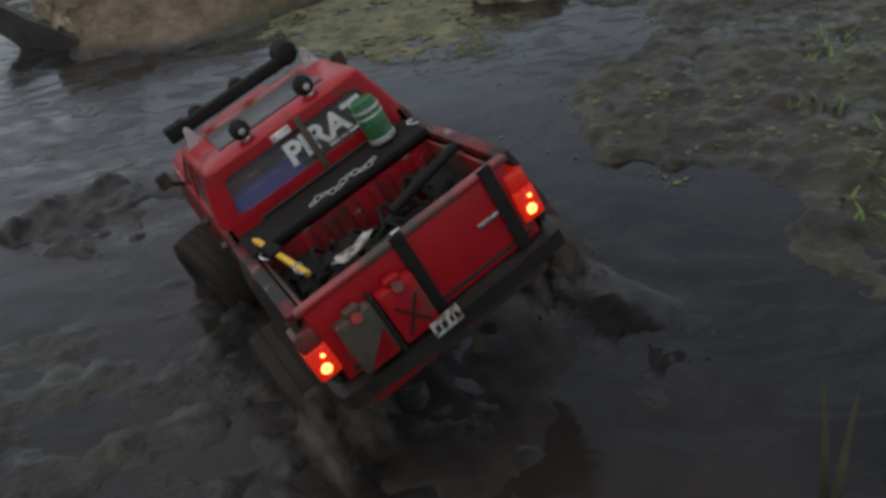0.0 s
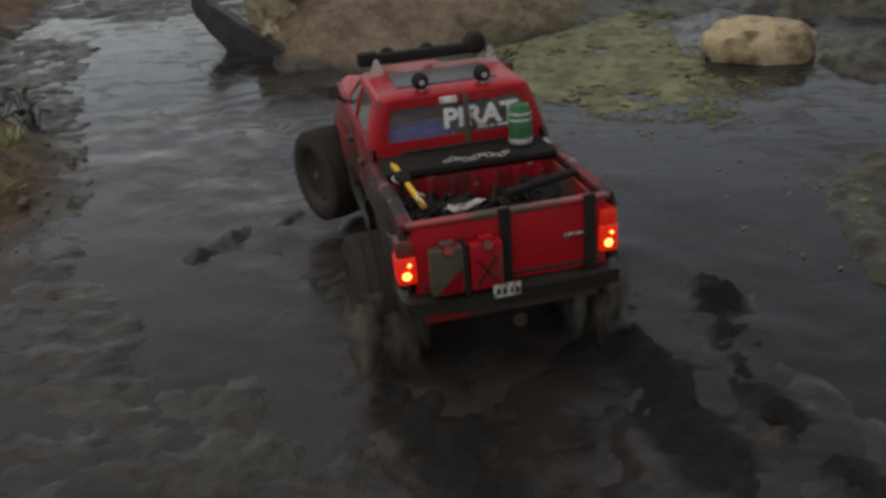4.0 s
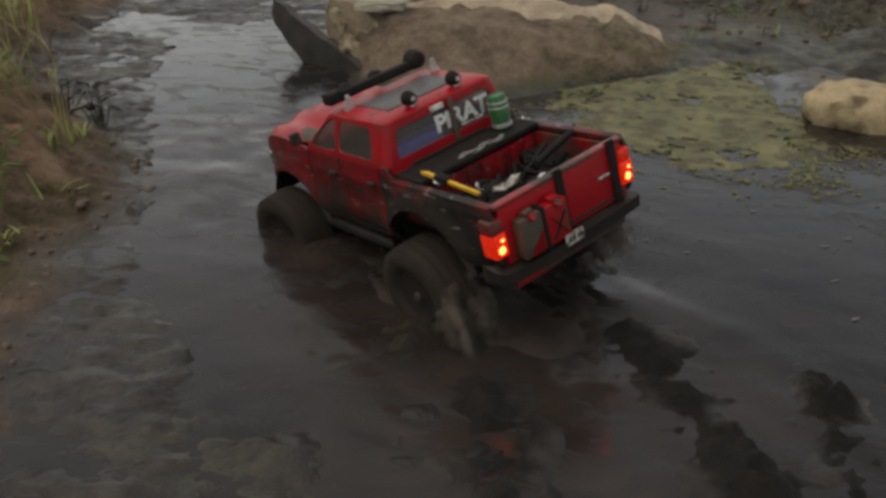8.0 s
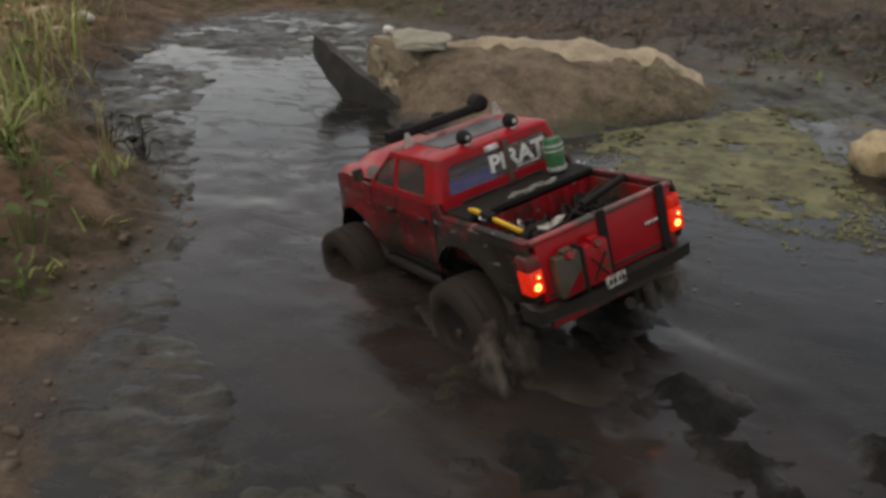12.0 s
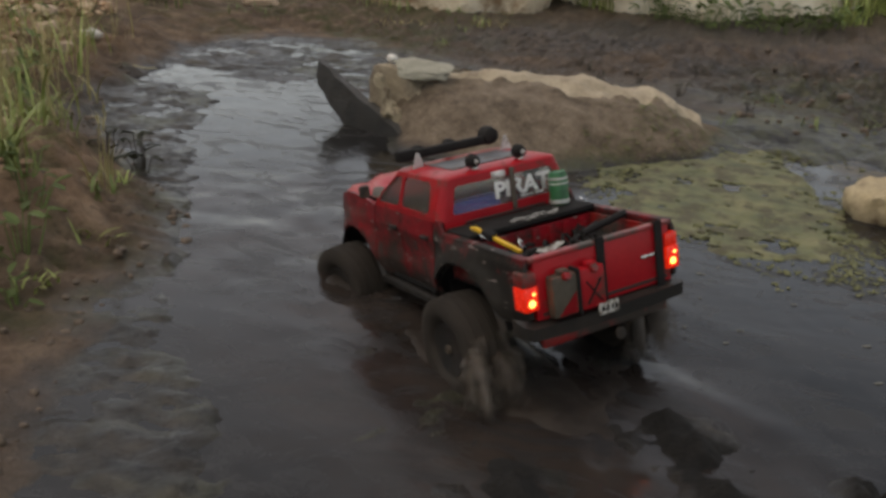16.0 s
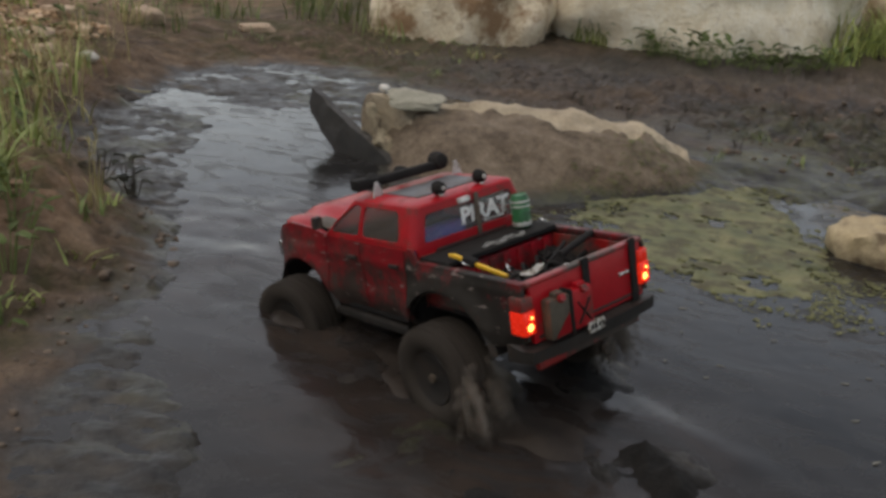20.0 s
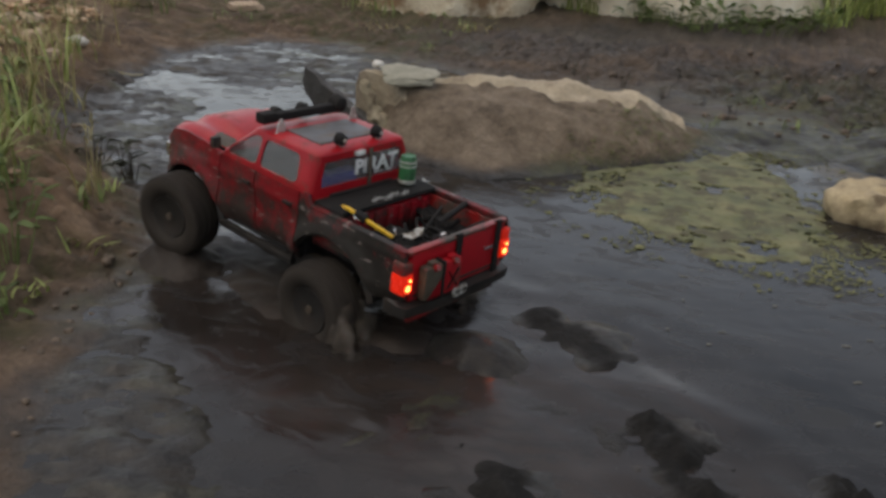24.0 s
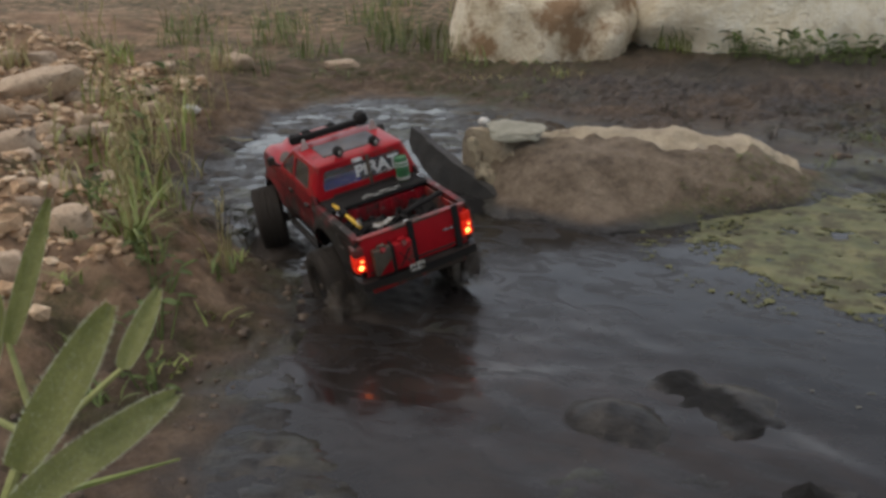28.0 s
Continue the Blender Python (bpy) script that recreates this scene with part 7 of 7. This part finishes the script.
# ---- algae on the water ----
def algae_mat():
    step = 0.005
    xs, ys = np.arange(-0.56, 0.14, step), np.arange(1.5, 2.46, step)
    X, Y = np.meshgrid(xs, ys)
    d, _ = line_distance(X, Y, ALGAE_EDGE + ALGAE_EDGE[:1])
    sd = np.where(inside(X, Y, ALGAE_EDGE), d, -d)
    cover = sd + 0.05 * fbm(X, Y, 7.0, 4, 81, 0.65) + 0.014 * fbm(X, Y, 26.0, 3, 86) - 0.004
    holes = fbm(X, Y, 11.0, 4, 91, 0.6) - 0.42 * smooth(0.0, 0.12, sd)
    keep = (cover > 0) & (holes < 0.14) & (fbm(X, Y, 46.0, 3, 99, 0.6) - 0.28 * smooth(0.0, 0.15, sd) < 0.36)
    margin = np.minimum(cover / 0.035, np.minimum((0.14 - holes) / 0.08, (0.36 + 0.28 * smooth(0.0, 0.15, sd) - fbm(X, Y, 46.0, 3, 99, 0.6)) / 0.12))
    rise = smooth(0.0, 1.0, margin)
    Z = -0.0012 + rise * (0.0042 + 0.0024 * fbm(X, Y, 30.0, 4, 95, 0.6) + 0.002 * fbm(X, Y, 9.0, 3, 97))
    idx = -np.ones(X.shape, int)
    verts, faces = [], []
    for i in range(X.shape[0] - 1):
        for j in range(X.shape[1] - 1):
            if keep[i, j] and keep[i + 1, j] and keep[i, j + 1] and keep[i + 1, j + 1]:
                q = []
                for a, b in ((i, j), (i, j + 1), (i + 1, j + 1), (i + 1, j)):
                    if idx[a, b] < 0:
                        idx[a, b] = len(verts)
                        verts.append((X[a, b] + 0.004 * (value_noise(X[a, b], Y[a, b], 150.0, 5) - 0.5), Y[a, b] + 0.004 * (value_noise(X[a, b], Y[a, b], 150.0, 6) - 0.5), Z[a, b]))
                    q.append(int(idx[a, b]))
                faces.append(q)
    bm = bmesh.new()
    vs = [bm.verts.new(v) for v in verts]
    for f in faces:
        bm.faces.new([vs[k] for k in f])
    ext = bmesh.ops.extrude_face_region(bm, geom=bm.faces[:])
    bmesh.ops.translate(bm, vec=(0, 0, -0.012), verts=[g for g in ext["geom"] if isinstance(g, bmesh.types.BMVert)])
    ob = part("algae_mat", bm, ALGAE, smooth=60)
    return tagged(ob, "yellow-green algae mat floating on the pool", "algae", kind="stuff")


algae_mat()


def algae_region(r, n):
    def wanted(x, y, p):
        d = line_distance(x, y, ALGAE_EDGE + ALGAE_EDGE[:1])[0]
        share = np.where(inside(x, y, ALGAE_EDGE) | (d < 0.1), 0.5, 0.4 * (moss_mask(x, y) > 0.3))
        near = 1 - 0.75 * smooth(0.0, 0.1, d) * ~inside(x, y, ALGAE_EDGE)
        return ((x > -0.25) | (y > 1.5)) & (p < share * near * smooth(-0.15, 0.35, fbm(x, y, 9.0, 5, 33, 0.7)))

    return pick(r, n, -0.58, 0.7, 0.95, 2.7, wanted)


moss = gravel("moss_clumps", 6000, algae_region, 0.0027, ALGAE_CLUMP, "tiny green moss and algae clumps round the pool", "moss", 11, 0.1, 0.0)
mz = np.empty(len(moss.data.vertices) * 3)
moss.data.vertices.foreach_get("co", mz)
mz = mz.reshape(-1, 3)
mz[:, 2] = np.maximum(mz[:, 2], 0.0012 + 0.0012 * np.sin(mz[:, 0] * 900))
moss.data.vertices.foreach_set("co", mz.ravel())


def flecks():
    """Small flat pale flecks, drawn out long, on the water."""
    r = random.Random(12)
    bm = bmesh.new()
    for k in range(26):
        x, y = r.uniform(-0.25, 0.45), r.uniform(1.15, 1.72)
        if bool(inside(np.array([x]), np.array([y]), ALGAE_EDGE)[0]):
            continue
        long, wide = r.uniform(0.0020, 0.0075), r.uniform(0.0008, 0.0016)
        vs = bmesh.ops.create_icosphere(bm, subdivisions=2, radius=1.0)["verts"]
        for v in vs:
            v.co *= 1 + 0.5 * noise.noise(v.co * 1.6 + Vector((k * 3.0, 0, 0)))
        bmesh.ops.transform(bm, matrix=Matrix.Translation((x, y, 0.0012)) @ Matrix.Rotation(r.gauss(0.3, 0.35), 4, "Z") @ Matrix.Diagonal((long, wide, 0.0008, 1)), verts=vs)
    return tagged(part("floating_flecks", bm, FLECK, smooth=0), "small pale elongated flecks on the water", "debris", kind="stuff")


flecks()
part_stick = tagged(part("stick", tube([(-0.06, 0, 0.0), (-0.02, 0.004, 0.003), (0.03, -0.002, 0.001), (0.06, 0.005, 0.004)], 0.0016, 6), DRY_GRASS), "pale dry straw lying at the shore", "straw")
part_stick.location = (-1.86, 2.27, max(0.006, ground_z(-1.86, 2.27) + 0.006))


# ---- mud thrown up by the wheels ----
def spray(side):
    """Strands of muddy water streaming off the tread, with drops round them."""
    root = tagged(new("mud_spray"), "muddy water streaming off a spinning wheel", "splash", "mud sprays")
    r = random.Random(40 + side)
    for k in range(30):
        u = r.uniform(-1.1, 1.1)
        start, throw, long = radians(r.uniform(-40, 30)), r.uniform(0.10, 1.0) ** 2 * 0.034 * (1 + 0.3 * abs(u)), r.uniform(0.55, 0.85)
        wide, sway = r.uniform(0.0060, 0.0125), r.uniform(-0.004, 0.012) * (1 if u > 0 else -1)
        x0, y0, z0 = side * REAR[0] + u * 0.025, REAR[1] - R_TYRE * math.cos(start), REAR[2] + R_TYRE * math.sin(start)
        fall = (z0 + 0.022) * long
        bm = bmesh.new()
        prev = None
        for i in range(12):
            v = i / 11
            c = Vector((x0 + sway * v, y0 - throw * v ** 0.7, z0 - fall * (0.25 * v + 0.75 * v * v)))
            c += Vector((0.0016 * noise.noise(Vector((k, v * 4, 1))), 0.002 * noise.noise(Vector((k, v * 4, 5))), 0))
            w = wide * (0.25 + 0.75 * math.sin(math.pi * min(1, 0.10 + 0.86 * v))) * (1 + 0.7 * noise.noise(Vector((k * 2, v * 6, 9))))
            row = [bm.verts.new((c.x - w, c.y, c.z)), bm.verts.new((c.x, c.y - 0.5 * w, c.z)), bm.verts.new((c.x + w, c.y, c.z)), bm.verts.new((c.x, c.y + 0.5 * w, c.z))]
            if prev:
                for a in range(4):
                    bm.faces.new((prev[a], prev[(a + 1) % 4], row[(a + 1) % 4], row[a]))
            prev = row
        part("water_strand", bm, SPRAY, root, smooth=180)
    drops = bmesh.new()
    for k in range(300):
        back = abs(r.gauss(0, 0.030))
        s = r.uniform(0.0006, 0.0030) * math.exp(-back / 0.05)
        vs = bmesh.ops.create_icosphere(drops, subdivisions=1, radius=0.7 * s)["verts"]
        at = (side * (REAR[0] + 0.3 * back) + r.gauss(0, 0.018), REAR[1] - 0.056 - back, r.uniform(-0.004, 0.058) * math.exp(-back / 0.07))
        bmesh.ops.transform(drops, matrix=Matrix.Translation(at) @ Matrix.Rotation(r.uniform(0.2, 0.9), 4, "X") @ Matrix.Diagonal((1, 1, r.uniform(1.2, 3.0), 1)), verts=vs)
    tagged(part("splash_foam", drops, DROP, root), kind="stuff")
    return root


sprays = [spray(-1), spray(1)]


def mud_mound():
    """Soft mud pushed up ahead of the front wheel, later squeezed flat under water."""
    edge = [(-0.67, 1.03), (-0.64, 1.10), (-0.57, 1.21), (-0.50, 1.13), (-0.45, 0.98), (-0.50, 0.92), (-0.60, 0.97)]
    X, Y = np.meshgrid(np.arange(-0.74, -0.40, 0.006), np.arange(0.74, 1.26, 0.006))
    d, _ = line_distance(X, Y, edge + edge[:1])
    sd = np.where(inside(X, Y, edge), d, -d) + 0.03 * fbm(X, Y, 14.0, 4, 131, 0.6)
    crest = 1 - smooth(0.0, 0.05, line_distance(X, Y, [(-0.68, 1.01), (-0.63, 1.10), (-0.55, 1.19)])[0])
    Z = -0.03 + smooth(-0.03, 0.02, sd) * (0.034 + 0.016 * crest) + smooth(-0.02, 0.02, sd) * (0.014 * fbm(X, Y, 18.0, 4, 133, 0.6) + 0.012 * fbm(X, Y, 42.0, 3, 135, 0.6))
    ny, nx = X.shape
    idx = np.arange(nx * ny).reshape(ny, nx)
    quads = np.stack([idx[:-1, :-1], idx[:-1, 1:], idx[1:, 1:], idx[1:, :-1]], -1).reshape(-1, 4)
    me = bpy.data.meshes.new("mud_mound")
    me.from_pydata(np.stack([X, Y, Z], -1).reshape(-1, 3).tolist(), [], quads.tolist())
    me.polygons.foreach_set("use_smooth", [True] * len(me.polygons))
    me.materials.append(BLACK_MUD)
    return tagged(new("mud_mound", me), "dark wet mud pushed up beside the truck", "mud")


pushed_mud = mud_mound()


def mud_wake():
    """Stirred slop that the truck pushes along: a low hump round the wheels, two ridges drawn out behind."""
    xs, ys = np.arange(-0.24, 0.241, 0.006), np.arange(-0.40, 0.331, 0.006)
    X, Y = np.meshgrid(xs, ys)
    edge = np.hypot(X / 0.170, (Y + 0.04) / 0.310) + 0.28 * fbm(X, Y, 9.0, 4, 191, 0.6)
    Z = -0.016 + 0.0185 * (1 - smooth(0.62, 1.05, edge))
    for wx, wy, high in ((-0.107, -0.125, 0.006), (0.107, -0.125, 0.006), (-0.112, 0.185, 0.008), (0.112, 0.185, 0.008)):
        Z = Z + high * np.exp(-((X - wx) / 0.050) ** 2 - ((Y - wy) / 0.070) ** 2)
        if wy < 0:
            Z = Z + 0.004 * np.exp(-((X - wx - 0.03 * np.sin(18 * Y)) / 0.028) ** 2) * smooth(-0.38, -0.26, Y) * (1 - smooth(-0.22, -0.14, Y))
    Z = Z + (Z > -0.010) * (0.0034 * fbm(X, Y, 16.0, 4, 193, 0.6) + 0.0030 * fbm(X * 2.0, Y * 0.8, 26.0, 3, 195, 0.6))
    ny, nx = X.shape
    idx = np.arange(nx * ny).reshape(ny, nx)
    quads = np.stack([idx[:-1, :-1], idx[:-1, 1:], idx[1:, 1:], idx[1:, :-1]], -1).reshape(-1, 4)
    me = bpy.data.meshes.new("mud_wake")
    me.from_pydata(np.stack([X, Y, Z], -1).reshape(-1, 3).tolist(), [], quads.tolist())
    me.polygons.foreach_set("use_smooth", [True] * len(me.polygons))
    me.materials.append(SLOP)
    return tagged(new("mud_wake", me), "brown muddy slop churned up round the truck's wheels", "mud", kind="stuff")


wake_slop = mud_wake()


def bow_mud():
    """The lump of mud that the near front wheel climbs."""
    X, Y = np.meshgrid(np.arange(-0.26, 0.03, 0.005), np.arange(0.04, 0.33, 0.005))
    d = np.hypot((X + 0.118) / 0.082, (Y - 0.178) / 0.105) + 0.22 * fbm(X, Y, 14.0, 4, 231, 0.6)
    Z = -0.030 + 0.046 * (1 - smooth(0.15, 1.1, d)) + 0.006 * fbm(X, Y, 24.0, 4, 233, 0.6)
    ny, nx = X.shape
    idx = np.arange(nx * ny).reshape(ny, nx)
    quads = np.stack([idx[:-1, :-1], idx[:-1, 1:], idx[1:, 1:], idx[1:, :-1]], -1).reshape(-1, 4)
    me = bpy.data.meshes.new("mud_lump")
    me.from_pydata(np.stack([X, Y, Z], -1).reshape(-1, 3).tolist(), [], quads.tolist())
    me.polygons.foreach_set("use_smooth", [True] * len(me.polygons))
    me.materials.append(SLOP)
    return tagged(new("mud_lump", me), "dark wet mud lump squeezed up under the front wheel", "mud", kind="stuff")


climbed_mud = bow_mud()


# ---- motion ----
def motions():
    walk(truck, [(t, pose(x, y, z, rx, ry, rz)) for t, x, y, z, rx, ry, rz in TRUCK])
    for s in sprays:
        walk(s, [(t, pose(x, y, z, rx, ry, rz)) for t, x, y, z, rx, ry, rz in TRUCK])
    walk(wake_slop, [(t, pose(x, y, 0, 0, 0, rz)) for t, x, y, z, rx, ry, rz in TRUCK])
    rise = lambda t: float(np.interp(t, [0, 6, 8, 15, 17, 21.5, 23.5, 28], [-0.020, -0.020, -0.014, -0.014, -0.008, -0.008, 0.013, 0.013]))
    walk(climbed_mud, [(t, pose(x, y, rise(t), 0, 0, rz)) for t, x, y, z, rx, ry, rz in TRUCK])
    walk(pushed_mud, [(0.0, pose(0, 0, 0)), (2.6, pose(0, 0, 0)), (4.0, pose(0, 0, -0.012)), (6.0, pose(0, 0, -0.030)), (8.0, pose(0, 0, -0.036)), (28.0, pose(0, 0, -0.036))])
    times = [k / FPS for k in range(28 * FPS + 1)]
    steer = lambda t: float(np.interp(t, [0, 1.5, 2.5, 4.5, 6.5, 9, 14, 20, 22, 24, 25.5, 28], [10, 20, 24, 22, 12, 4, 10, 14, 8, 12, -8, -14]))
    for w, (side, place, front) in zip(wheels, ((-1, REAR, False), (1, REAR, False), (-1, FRONT, True), (1, FRONT, True))):
        rows = []
        for t in times:
            lift = float(np.interp(t, [0, 1, 2, 4.5, 6.5, 23, 24, 28], [0, 0, 0.018, 0.018, 0, 0, 0.014, 0.010])) if front and side < 0 else 0.0
            rows.append((t, pose(side * (place[0] + (0.006 if front else 0)), place[1], place[2] + lift, -34 * FPS * t, 0, steer(t) if front else 0)))
        walk(w, rows)


motions()
